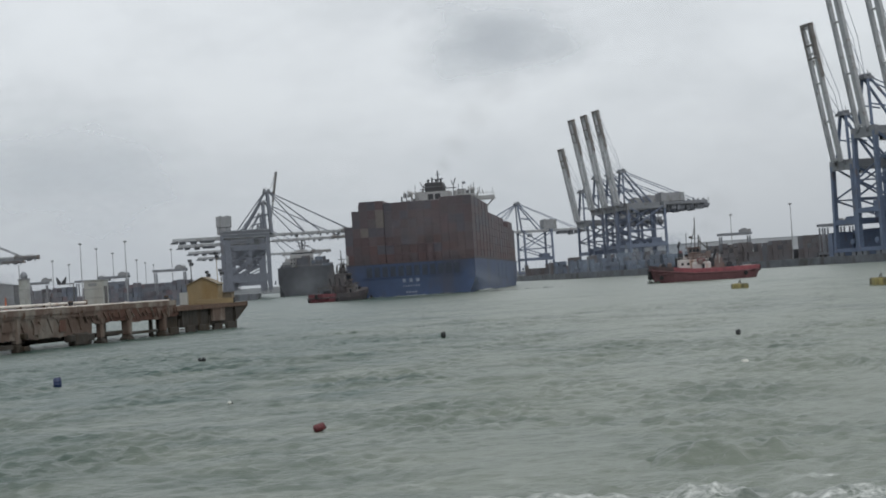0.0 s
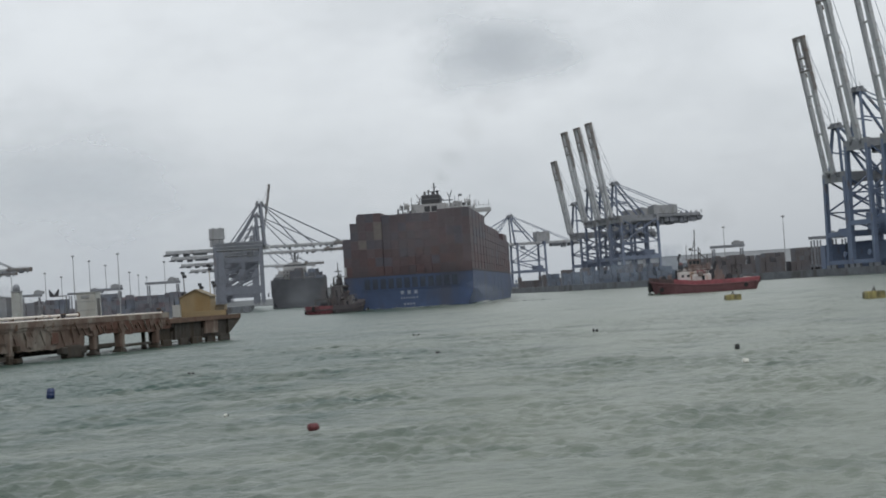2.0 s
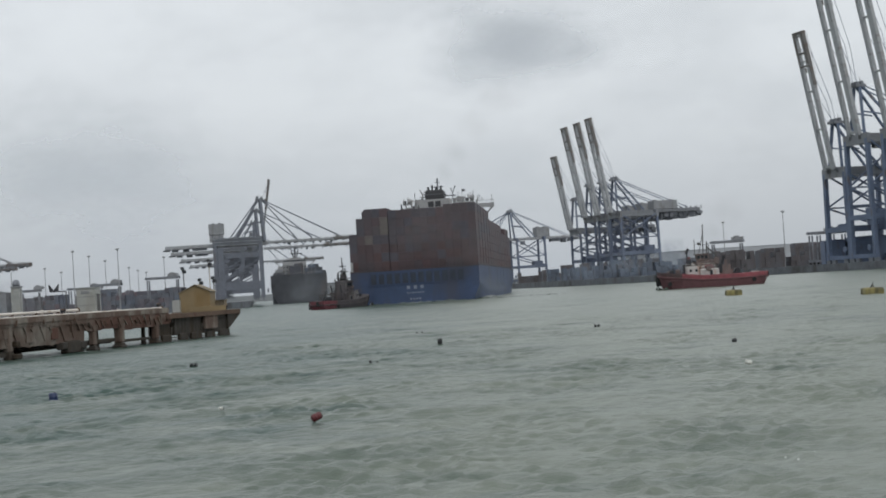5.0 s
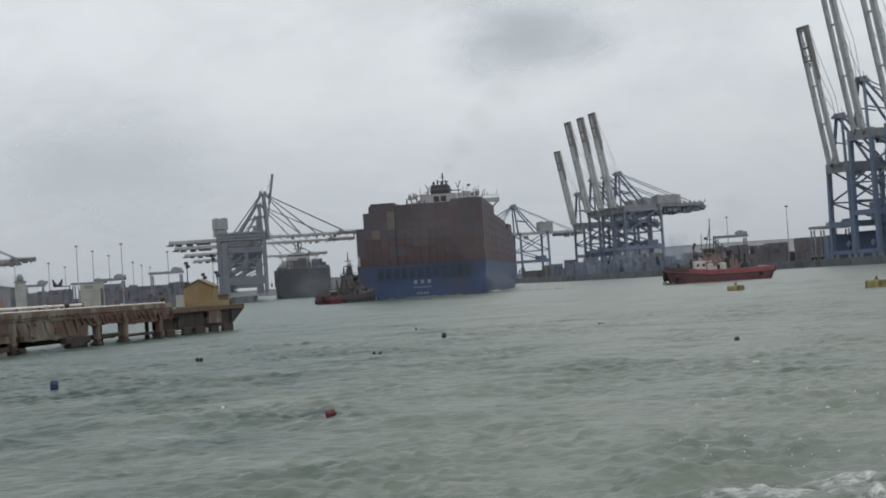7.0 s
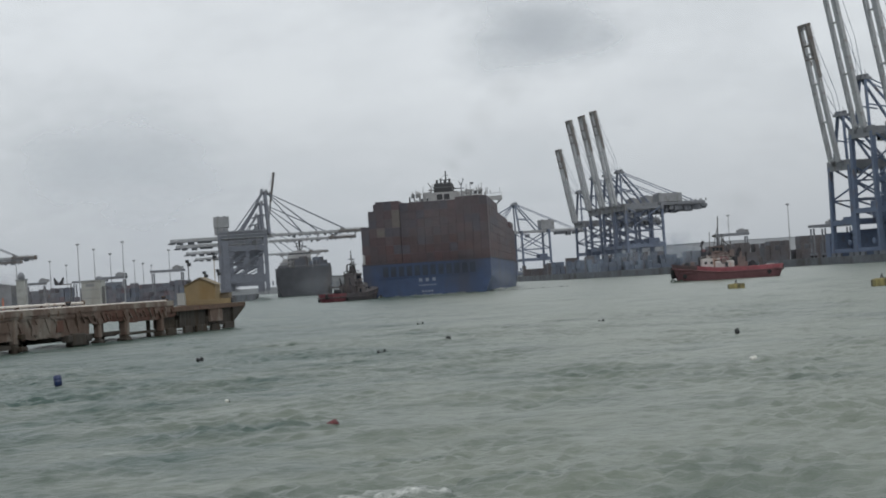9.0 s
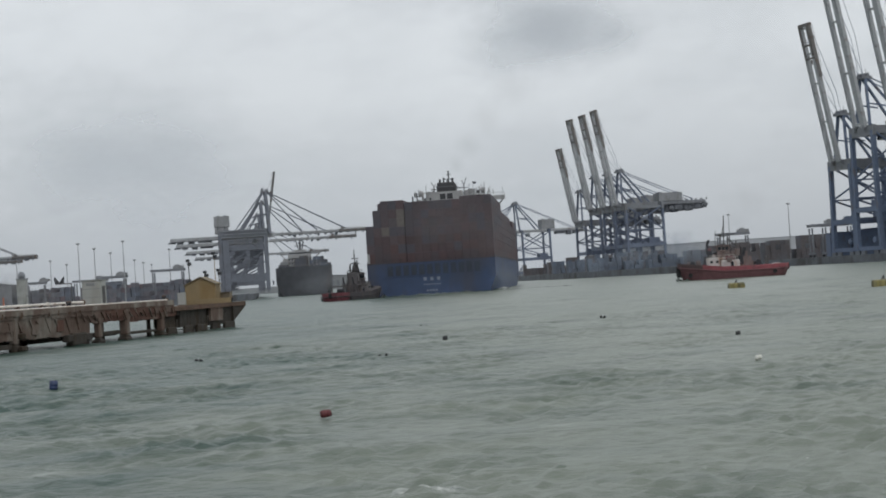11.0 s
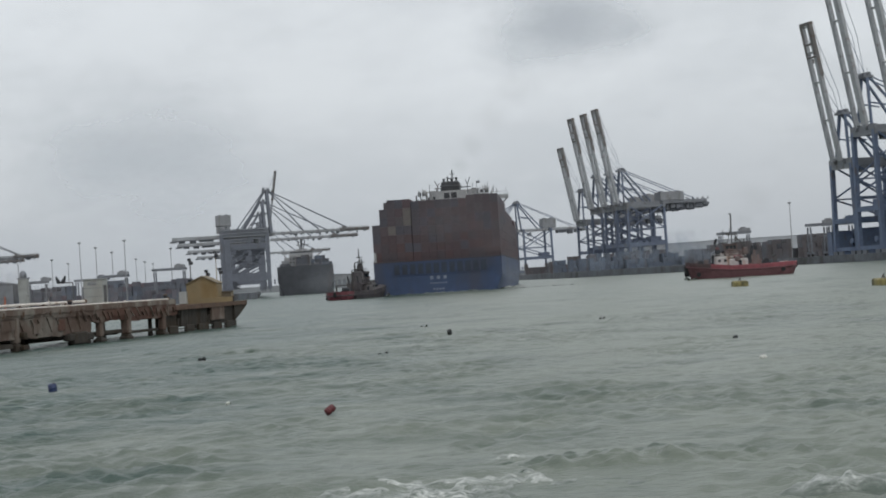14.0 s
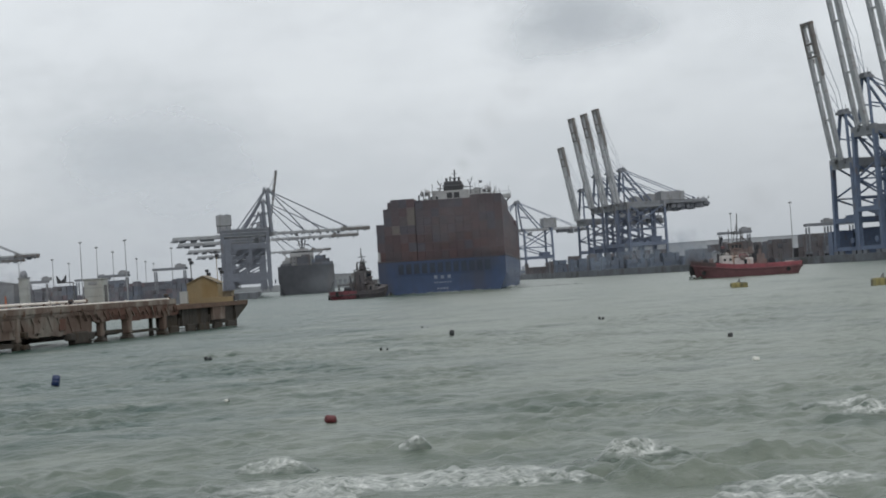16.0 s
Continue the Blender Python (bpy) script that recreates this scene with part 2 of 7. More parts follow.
def lathe(bm, profile, sides=14, at=(0, 0, 0)):
    """A turned body about z: profile of (radius, height)."""
    rings = []
    for r, z in profile:
        rings.append([bm.verts.new((at[0] + r * math.cos(2 * math.pi * i / sides), at[1] + r * math.sin(2 * math.pi * i / sides), at[2] + z)) for i in range(sides)])
    for a, b in zip(rings, rings[1:]):
        for i in range(sides):
            bm.faces.new((a[i], a[(i + 1) % sides], b[(i + 1) % sides], b[i]))
    bm.faces.new(rings[0][::-1])
    bm.faces.new(rings[-1])
    return bm


def loft(bm, sections, cap=True):
    """Skins closed rings of equal count."""
    rings = [[bm.verts.new(p) for p in s] for s in sections]
    k = len(rings[0])
    for a, b in zip(rings, rings[1:]):
        for i in range(k):
            bm.faces.new((a[i], a[(i + 1) % k], b[(i + 1) % k], b[i]))
    if cap:
        bm.faces.new(rings[0][::-1])
        bm.faces.new(rings[-1])
    return bm


def part(name, bm, material, parent, label=""):
    me = bpy.data.meshes.new(name)
    bmesh.ops.recalc_face_normals(bm, faces=bm.faces)
    bm.to_mesh(me)
    bm.free()
    me.materials.append(M[material])
    ob = new(name, me)
    ob.parent = parent
    if label:
        ob["label"] = label
    return ob


def soft(ob, width, segments=2):
    mod = ob.modifiers.new("rounded", "BEVEL")
    mod.width, mod.segments, mod.limit_method = width, segments, "ANGLE"
    return ob


def smooth(ob):
    for p in ob.data.polygons:
        p.use_smooth = True
    return ob


def thing(name, m, label, category, group="", kind=""):
    ob = new(name)
    ob.empty_display_size = 0.5
    ob.matrix_basis = m
    return tagged(ob, label, category, group, kind)


def B():
    return bmesh.new()


# ---- water, shore and quays ----
def water_material():
    m = bpy.data.materials.new("harbour_water")
    m.use_nodes = True
    n, l = m.node_tree.nodes, m.node_tree.links
    b = n["Principled BSDF"]
    tc = n.new("ShaderNodeTexCoord")
    silt, chop, foam = (n.new("ShaderNodeTexNoise") for _ in range(3))
    silt.inputs["Scale"].default_value, silt.inputs["Detail"].default_value = 0.05, 4.0
    chop.inputs["Scale"].default_value, chop.inputs["Detail"].default_value = 0.9, 7.0
    foam.inputs["Scale"].default_value, foam.inputs["Detail"].default_value = 0.5, 9.0
    stretch = n.new("ShaderNodeMapping")
    stretch.inputs["Scale"].default_value = (0.75, 1.0, 1.0)
    l.new(tc.outputs["Object"], stretch.inputs["Vector"])
    for t in (chop, foam):
        l.new(stretch.outputs["Vector"], t.inputs["Vector"])
    l.new(tc.outputs["Object"], silt.inputs["Vector"])
    pick = n.new("ShaderNodeValToRGB")
    pick.color_ramp.elements[0].position, pick.color_ramp.elements[0].color = 0.25, (0.036, 0.07, 0.058, 1)
    pick.color_ramp.elements[1].position, pick.color_ramp.elements[1].color = 0.85, (0.15, 0.175, 0.145, 1)
    pick.color_ramp.elements.new(0.47).color = (0.074, 0.102, 0.083, 1)
    # torn streaks of clearer and siltier water
    drift = n.new("ShaderNodeTexNoise")
    drift.inputs["Scale"].default_value, drift.inputs["Detail"].default_value, drift.inputs["Roughness"].default_value = 0.3, 5.0, 0.6
    lie = n.new("ShaderNodeMapping")
    lie.inputs["Scale"].default_value = (0.55, 1.0, 1.0)
    l.new(tc.outputs["Object"], lie.inputs["Vector"])
    l.new(lie.outputs["Vector"], drift.inputs["Vector"])
    # the base colour grows paler from the left side to the right
    side = n.new("ShaderNodeSeparateXYZ")
    l.new(tc.outputs["Object"], side.inputs[0])
    side_tone = n.new("ShaderNodeMapRange")
    side_tone.inputs["From Min"].default_value, side_tone.inputs["From Max"].default_value = -14.0, 14.0
    side_tone.inputs["To Min"].default_value, side_tone.inputs["To Max"].default_value = -0.22, 0.3
    l.new(side.outputs["X"], side_tone.inputs["Value"])
    # a paler band of base colour that drifts ashore first
    near_tone = n.new("ShaderNodeMapRange")
    near_tone.interpolation_type = "SMOOTHSTEP"
    near_tone.inputs["From Min"].default_value, near_tone.inputs["From Max"].default_value = 42.0, 88.0
    near_tone.inputs["To Min"].default_value, near_tone.inputs["To Max"].default_value = 0.16, 0.0
    l.new(side.outputs["Y"], near_tone.inputs["Value"])
    silt_tone = n.new("ShaderNodeMath")
    l.new(silt.outputs["Fac"], silt_tone.inputs[0])
    l.new(near_tone.outputs["Result"], silt_tone.inputs[1])
    base_tone = n.new("ShaderNodeMath")
    l.new(silt_tone.outputs[0], base_tone.inputs[0])
    l.new(side_tone.outputs["Result"], base_tone.inputs[1])
    torn = n.new("ShaderNodeMath")
    torn.operation = "MULTIPLY_ADD"
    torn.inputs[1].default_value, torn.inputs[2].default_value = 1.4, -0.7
    l.new(drift.outputs["Fac"], torn.inputs[0])
    both = n.new("ShaderNodeMath")
    l.new(base_tone.outputs[0], both.inputs[0])
    l.new(torn.outputs[0], both.inputs[1])
    l.new(both.outputs[0], pick.inputs[0])
    edge = n.new("ShaderNodeMapRange")
    edge.inputs["From Min"].default_value, edge.inputs["From Max"].default_value = 0.64, 0.74
    edge.inputs["To Max"].default_value = 0.3
    l.new(foam.outputs["Fac"], edge.inputs["Value"])
    mix = n.new("ShaderNodeMix")
    mix.data_type = "RGBA"
    l.new(edge.outputs["Result"], mix.inputs["Factor"])
    l.new(pick.outputs["Color"], mix.inputs["A"])
    mix.inputs["B"].default_value = (0.55, 0.57, 0.55, 1)
    l.new(mix.outputs["Result"], b.inputs["Base Color"])
    b.inputs["Roughness"].default_value = 0.3
    b.inputs["IOR"].default_value = 1.33
    bp = n.new("ShaderNodeBump")
    bp.inputs["Strength"].default_value, bp.inputs["Distance"].default_value = 0.5, 0.3
    l.new(chop.outputs["Fac"], bp.inputs["Height"])
    ripple = n.new("ShaderNodeTexNoise")
    ripple.inputs["Scale"].default_value, ripple.inputs["Detail"].default_value, ripple.inputs["Roughness"].default_value = 3.4, 5.0, 0.6
    l.new(stretch.outputs["Vector"], ripple.inputs["Vector"])
    bp2 = n.new("ShaderNodeBump")
    bp2.inputs["Strength"].default_value, bp2.inputs["Distance"].default_value = 0.9, 0.12
    l.new(ripple.outputs["Fac"], bp2.inputs["Height"])
    l.new(bp.outputs["Normal"], bp2.inputs["Normal"])
    l.new(bp2.outputs["Normal"], b.inputs["Normal"])
    return m


M["water"] = water_material()


def foam_material():
    """Water like the rest, under torn patches and threads of white foam."""
    m = bpy.data.materials.new("breaking_water")
    m.use_nodes = True
    n, l = m.node_tree.nodes, m.node_tree.links
    b = n["Principled BSDF"]
    tc, sep_ = n.new("ShaderNodeTexCoord"), n.new("ShaderNodeSeparateXYZ")
    l.new(tc.outputs["Object"], sep_.inputs[0])

    flat_ = n.new("ShaderNodeMapping")
    flat_.inputs["Scale"].default_value = (0.6, 1.0, 1.0)
    l.new(tc.outputs["Object"], flat_.inputs["Vector"])

    def math_(op, a, c_, d_=None):
        k = n.new("ShaderNodeMath")
        k.operation = op
        k.use_clamp = op == "SUBTRACT"
        for i, v in enumerate((a, c_, d_)):
            if v is None:
                continue
            if isinstance(v, (int, float)):
                k.inputs[i].default_value = v
            else:
                l.new(v, k.inputs[i])
        return k.outputs[0]

    def noise_(scale, detail, rough, warp):
        t = n.new("ShaderNodeTexNoise")
        t.inputs["Scale"].default_value, t.inputs["Detail"].default_value = scale, detail
        t.inputs["Roughness"].default_value, t.inputs["Distortion"].default_value = rough, warp
        l.new(flat_.outputs["Vector"], t.inputs["Vector"])
        return t.outputs["Fac"]

    def thread(scale, sharp):
        away = math_("ABSOLUTE", math_("ADD", noise_(scale, 5.0, 0.6, 0.6), -0.5), 0)
        return math_("SUBTRACT", 1.0, math_("MULTIPLY", away, sharp))

    def ramp_(value, lo, hi):
        r = n.new("ShaderNodeMapRange")
        r.interpolation_type = "SMOOTHSTEP"
        r.inputs["From Min"].default_value, r.inputs["From Max"].default_value = lo, hi
        l.new(value, r.inputs["Value"])
        return r.outputs["Result"]

    patch = math_("MULTIPLY_ADD", sep_.outputs["Z"], 0.9, noise_(0.75, 6.0, 0.65, 0.4))
    near_ = ramp_(patch, 0.38, 0.58)
    thick = ramp_(patch, 0.56, 0.8)
    lace = math_("MAXIMUM", thread(1.9, 10.0), math_("MULTIPLY", thread(5.0, 8.0), 0.9))
    grain_ = ramp_(noise_(5.0, 7.0, 0.75, 0.0), 0.42, 0.64)
    frame_ = n.new("ShaderNodeMapping")
    frame_.inputs["Location"].default_value, frame_.inputs["Scale"].default_value = (-1, -1, 0), (2, 2, 0)
    l.new(tc.outputs["Generated"], frame_.inputs["Vector"])
    out_ = n.new("ShaderNodeVectorMath")
    out_.operation = "LENGTH"
    l.new(frame_.outputs["Vector"], out_.inputs[0])
    inside = math_("SUBTRACT", 1.0, ramp_(math_("MULTIPLY_ADD", noise_(0.9, 5.0, 0.6, 0.3), 0.9, out_.outputs["Value"]), 0.85, 1.4))
    near_ = math_("MULTIPLY", near_, inside)
    thick = math_("MULTIPLY", thick, inside)
    foam_ = math_("MULTIPLY", math_("MULTIPLY", near_, lace), math_("MULTIPLY_ADD", grain_, 0.65, 0.35))
    foam_ = math_("MAXIMUM", foam_, math_("MULTIPLY", thick, math_("MULTIPLY_ADD", grain_, 0.75, 0.0)))
    mix = n.new("ShaderNodeMix")
    mix.data_type = "RGBA"
    mix.inputs["A"].default_value, mix.inputs["B"].default_value = (0.078, 0.102, 0.084, 1), (0.66, 0.68, 0.66, 1)
    l.new(foam_, mix.inputs["Factor"])
    l.new(mix.outputs["Result"], b.inputs["Base Color"])
    rough = n.new("ShaderNodeMapRange")
    rough.inputs["To Min"].default_value, rough.inputs["To Max"].default_value = 0.27, 0.8
    l.new(foam_, rough.inputs["Value"])
    l.new(rough.outputs["Result"], b.inputs["Roughness"])
    b.inputs["IOR"].default_value = 1.33
    bp = n.new("ShaderNodeBump")
    bp.inputs["Strength"].default_value, bp.inputs["Distance"].default_value = 0.6, 0.16
    l.new(noise_(1.6, 7.0, 0.6, 0.0), bp.inputs["Height"])
    l.new(bp.outputs["Normal"], b.inputs["Normal"])
    return m


M["breaking"] = foam_material()


def wave_height(x, y):
    """Short, steep wind waves running towards the shore."""
    rng = np.random.RandomState(5)
    z = np.zeros_like(x)
    gust = sum(np.sin(x * a + y * b + c) for a, b, c in ((0.31, 0.13, 0.4), (-0.17, 0.26, 2.0), (0.09, -0.07, 4.1), (0.53, 0.41, 1.2), (-0.71, 0.2, 5.0)))
    gust = np.clip(0.85 + 0.22 * gust, 0.5, 1.5)
    for length, high, count in ((13, 0.05, 4), (6, 0.022, 7), (3.0, 0.019, 10), (1.7, 0.023, 16), (1.0, 0.024, 20), (0.62, 0.018, 22), (0.4, 0.01, 22)):
        for _ in range(count):
            a = radians(rng.normal(8, 30 if length > 4 else 52))
            k = 2 * np.pi / (length * rng.uniform(0.75, 1.3))
            p = k * (x * np.sin(a) + y * np.cos(a)) + rng.uniform(0, 2 * np.pi)
            fade = np.clip(length * 130 / np.maximum(np.abs(y), 1), 0, 1)
            swell = 1 + 0.8 * np.exp(-((y - 76) / 20) ** 2) * (1 if length > 1.2 else 0.2)
            z += swell * (1.0 if length > 5 else gust) * high * rng.uniform(0.5, 1.0) / np.sqrt(count) * 1.5 * fade * (np.exp(np.sin(p)) - 1.27) / 1.1
    return z


def build_sea():
    ys = list(np.arange(14, 142, 0.2))
    step = 0.2
    while ys[-1] < 3800:
        step *= 1.007 if ys[-1] < 300 else 1.03
        ys.append(ys[-1] + step)
    ys = np.array([-3500, -900, -200, -60, -20, 0] + ys)
    inner = np.linspace(-1, 1, 400)
    half = 0.33 * np.maximum(ys, 0) + 22
    cols = [-(half + (4000 - half) * k) for k in (1, 0.4, 0.12, 0.03)] + [half * c for c in inner] + [half + (4000 - half) * k for k in (0.03, 0.12, 0.4, 1)]
    x = np.stack(cols, 1)
    y = np.repeat(ys[:, None], x.shape[1], 1)
    z = wave_height(x, y)
    rows, n = x.shape
    verts = np.stack((x, y, z), 2).reshape(-1, 3)
    i = np.arange(rows * n).reshape(rows, n)
    faces = np.stack((i[:-1, :-1], i[:-1, 1:], i[1:, 1:], i[1:, :-1]), 2).reshape(-1, 4)
    me = bpy.data.meshes.new("water")
    me.from_pydata(verts.tolist(), [], faces.tolist())
    me.polygons.foreach_set("use_smooth", np.ones(len(faces), bool))
    me.materials.append(M["water"])
    return tagged(new("water", me), "choppy grey-green harbour water with short wind waves", "sea", kind="structure")


sea = build_sea()


def slab(name, outline, z0, z1, material, label, category):
    bm = B()
    low, top = ([bm.verts.new((x, y, z)) for x, y in outline] for z in (z0, z1))
    bm.faces.new(top)
    bm.faces.new(low[::-1])
    k = len(outline)
    for i in range(k):
        bm.faces.new((low[i], low[(i + 1) % k], top[(i + 1) % k], top[i]))
    return tagged(part(name, bm, material, None), label, category, kind="structure")


QUAY = 3.5
slab("shore", [(-300, -200), (300, -200), (300, 8), (-300, 8)], -3, 2.4, "shore", "sandy shore under the viewpoint", "shore")
slab("quay_1", [(-1800, 2600), (-1800, 800), (-104, 800), (-103, 815), (-200, 1620), (-330, 2600)], -4, QUAY, "quay_wall", "grey concrete container quay across the basin", "quay")
slab("quay_2", [(1800, 2600), (20, 2600), (24, 1400), (58, 1010), (73, 880), (117, 765), (174, 702), (216, 570), (430, 380), (1800, 380)], -4, QUAY, "quay_wall",
     "long grey concrete quay below the blue cranes", "quay")
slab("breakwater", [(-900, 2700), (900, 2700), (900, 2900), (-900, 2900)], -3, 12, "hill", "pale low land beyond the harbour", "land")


# ---- ship-to-shore gantry cranes ----
def sts_crane(m, raised, lift=42.0, colour="crane_blue", pale="crane_pale", angle=79.6, label="", group="ship-to-shore cranes", reach=64.5, mast=25.5, girder="crane_mid", house=(-31.0, -13.5), braced=True, house_up=0.0, stout=1.9, fore=13.5, aft=13.5, head=0.0, tall=5.7):
    """Local x points over the water, y along the quay. lift: height of the girder's underside; raised: boom up or level."""
    c = thing("gantry_crane", m, label, "gantry crane", group)
    s = lift / 42.0
    gx, gy = 13.5, 9.0
    low = (14.5 if braced else 9.0) * s
    for x in (fore, -aft):
        for y in (gy, -gy):
            part("leg", strut(B(), (x, y, 1.6), (x, y * 0.9, lift), stout, stout), colour, c)
        part("sill_beam", box(B(), x - 0.8, x + 0.8, -gy - 1.5, gy + 1.5, 1.6, 3.4), colour, c)
        for y in (gy + 0.5, gy - 4, -gy + 4, -gy - 0.5):
            part("bogie", box(B(), x - 0.5, x + 0.5, y - 1.6, y + 1.6, 0, 1.6), "crane_dark", c)
        part("cross_beam", box(B(), x - 0.8, x + 0.8, -gy, gy, low, low + 2.2), colour, c)
        part("top_beam", box(B(), x - 0.9, x + 0.9, -gy - 0.4, gy + 0.4, lift - (2.2 if raised and braced else 0), lift + 2.4), girder if raised and braced else colour, c)
    for y in (gy, -gy):
        part("portal_beam", box(B(), -aft, fore, y - 0.8, y + 0.8, low, low + (2.4 if braced else 5.0)), colour, c)
        if braced:
            part("side_beam", strut(B(), (-aft, y * 0.94, lift * 0.62), (fore, y * 0.94, lift * 0.62), 0.7), colour, c)
            if raised:
                part("eaves_beam", box(B(), -aft, fore, y * 0.9 - 0.5, y * 0.9 + 0.5, lift - 1.6, lift + 0.1), girder, c)
        bars_ = (((-aft, low + 2), (fore, lift * 0.62)), ((fore, lift * 0.62), (-aft, lift)), ((-aft, lift * 0.62), (fore, lift))) if braced else (((-aft, low + 3), (fore, lift * 0.78)), ((-aft, low + 9), (fore, lift * 0.98)), ((-aft + 6, low + 3), (fore, lift * 0.58)))
        for a, b in bars_:
            part("brace", strut(B(), (a[0], y * 0.95, a[1]), (b[0], y * 0.92, b[1]), 0.75), colour, c)
    if not braced:
        # lift shaft and stair beside the landward leg, deep tie frames under the girder
        part("lift_shaft", box(B(), -aft + 1.4, -aft + 5.2, -gy - 1.6, -gy + 0.6, 3.4, lift - 1), colour, c)
        for y in (gy * 0.9, -gy * 0.9):
            part("tie_frame", box(B(), -aft, fore, y - 0.6, y + 0.6, lift - 7.5, lift - 4.5), colour, c)
            part("hanger", box(B(), -1.0, 1.0, y - 0.5, y + 0.5, lift - 17, lift), colour, c)
            part("upper_frame", box(B(), -aft - 1.0, fore + 1.2, y - 0.7, y + 0.7, lift + 0.6, lift + 5.6), colour, c)
        part("cable_tray", box(B(), -gx + 5, gx - 4, -2.6, 2.6, lift - 11.5, lift - 8.0), colour, c)
    # girder over the quay, with its walkways
    g0, g1 = -48.5, gx + 3.5
    for y in (3.6, -3.6):
        part("girder", box(B(), g0, g1, y - 0.7, y + 0.7, lift + 0.2, lift + 2.5), girder, c)
    for x in np.arange(g0, g1, 7.5):
        part("girder_tie", box(B(), x, x + 0.6, -3.0, 3.0, lift + 1.2, lift + 2.0), colour, c)
    bm = B()
    for y in (4.9, -4.9):
        box(bm, g0, g1, y - 0.5, y + 0.5, lift + 0.3, lift + 0.45)
        for x in np.arange(g0, g1, 3.0):
            strut(bm, (x, y * 1.09, lift + 0.4), (x, y * 1.09, lift + 1.6), 0.1)
        strut(bm, (g0, y * 1.09, lift + 1.55), (g1, y * 1.09, lift + 1.55), 0.12)
    part("walkway", bm, "crane_dark", c)
    hut = part("machinery_house", box(B(), house[0], house[1], -4.6, 4.6, lift + 2.7 + house_up, lift + 2.7 + house_up + tall), "house_grey", c)
    hut_top = lift + 2.7 + house_up + tall
    for x in (house[0] + 2, house[1] - 3.5):
        part("roof_vent", box(B(), x, x + 1.6, -2, 2, hut_top, hut_top + 0.7), "crane_dark", hut)
        if house_up:
            part("house_support", box(B(), x, x + 0.5, -3.5, 3.5, lift + 2.4, lift + 2.7 + house_up), colour, hut)
    if braced and raised:
        # machinery, cable loops and maintenance baskets hung under and stacked on the back of the girder
        lumps = random.Random(int(abs(m.translation.y)))
        for k in range(9):
            x0, w_ = g0 - 1.5 + k * 3.6 + lumps.uniform(-0.6, 0.6), lumps.uniform(2.2, 4.6)
            y_, z_ = lumps.uniform(2.4, 4.6), lumps.uniform(2.2, 3.6) + 0.1 * k
            soft(part("hung_machinery", box(B(), x0, x0 + w_, -y_, y_, lift - z_, lift + 0.15), "crane_mid" if k % 3 else "crane_dark", c), 0.7, 2)
            if k < 4:
                part("cable_loop", strut(strut(B(), (x0, y_, lift + 2.4), (x0 + 0.4, y_, lift + lumps.uniform(3.4, 4.6)), 0.5), (x0 + 1.6, -y_, lift + 2.4), (x0 + 1.4, -y_, lift + lumps.uniform(3.2, 4.4)), 0.6), "crane_dark", c)
        for k in range(3):
            x0, w_ = 1.0 + lumps.uniform(-8, 10), lumps.uniform(2, 4)
            part("drive_unit", box(B(), x0, x0 + w_, -4 + k, -2 + k + lumps.uniform(0, 3), low + 2.3, low + lumps.uniform(3.6, 5.4)), colour, c)
    for x0, x1, y_, z_ in ((-1.5, 3, 4.6, 1.6), (4, 8, 3.2, 2.8), (11, 15, 2.6, 3.6), (17, 26, 3.4, 2.4)):
        part("service_platform", box(B(), g0 + x0, g0 + x1, -y_, y_, lift - z_ * (1.0 if braced else 0.4), lift + 0.15), "crane_dark" if braced else "crane_mid", c)
    cab = soft(part("operator_cab", box(B(), 3, 6.5, -1.6, 1.6, lift - 4.0, lift - 0.6), pale, c), 0.2)
    part("cab_window", box(B(), 6.52, 6.6, -1.4, 1.4, lift - 3.6, lift - 1.6), "glass_dark", cab)
    # A-frame and stays
    top = Vector((gx - 1.0 + head, 0, lift + mast))
    for y in (5.2, -5.2):
        part("mast_leg", strut(B(), (gx + 0.8, y, lift + 2.4), (top.x + 0.5, y * 0.42, top.z), 1.2 if braced else 1.9), colour, c)
        part("mast_back_leg", strut(B(), (-gx + 8, y, lift + 2.6), (top.x - 0.8, y * 0.42, top.z), 0.95), colour, c)
        part("back_stay", strut(B(), (g0 + 9 if braced else -9.5, y * 0.7, lift + 3.0), (top.x - 1.2, y * 0.42, top.z + 0.4), 0.45), colour, c)
        part("mast_tie", strut(B(), (gx, y * 0.72, lift + mast * 0.52), (-gx + 17, y * 0.74, lift + mast * 0.46), 0.6), colour, c)
    bm = B()
    box(bm, top.x - 2.6, top.x + 2.8, -2.9, 2.9, top.z - 0.3, top.z + 0.9)
    box(bm, top.x - 2.0, top.x - 0.6, -1.8, 1.8, top.z + 0.9, top.z + 2.4)
    box(bm, top.x + 0.6, top.x + 2.0, -2.2, 2.2, top.z + 0.9, top.z + 2.0)
    strut(bm, (top.x, 2.0, top.z + 0.9), (top.x, 2.0, top.z + 4.2), 0.18)
    part("mast_head", bm, "crane_dark", c)
    # boom, built along +x from its hinge and then lifted
    hinge = Vector((g1 + (-1.0 if lift > 50 else 0.4), 0, lift + 1.6))
    lift_up = Matrix.Translation(hinge) @ Matrix.Rotation(-radians(angle if raised else 0.0), 4, "Y")
    L = reach * s
    boom = part("boom", box(B(), 0, L, 1.5 if raised else 2.4, 4.9 if lift > 50 else 3.8, -0.8, 0.8), pale, c)
    boom.matrix_basis = lift_up
    part("boom_girder", box(B(), 0, L, -3.8, -2.4, -0.8, 0.8), pale, boom)
    for k in (0.02, 0.3, 0.58, 0.8, 0.985):
        part("boom_tie", box(B(), L * k - 0.5, L * k + 0.5, -2.8, 2.8, -0.6, 0.4), pale, boom)
    bm = B()
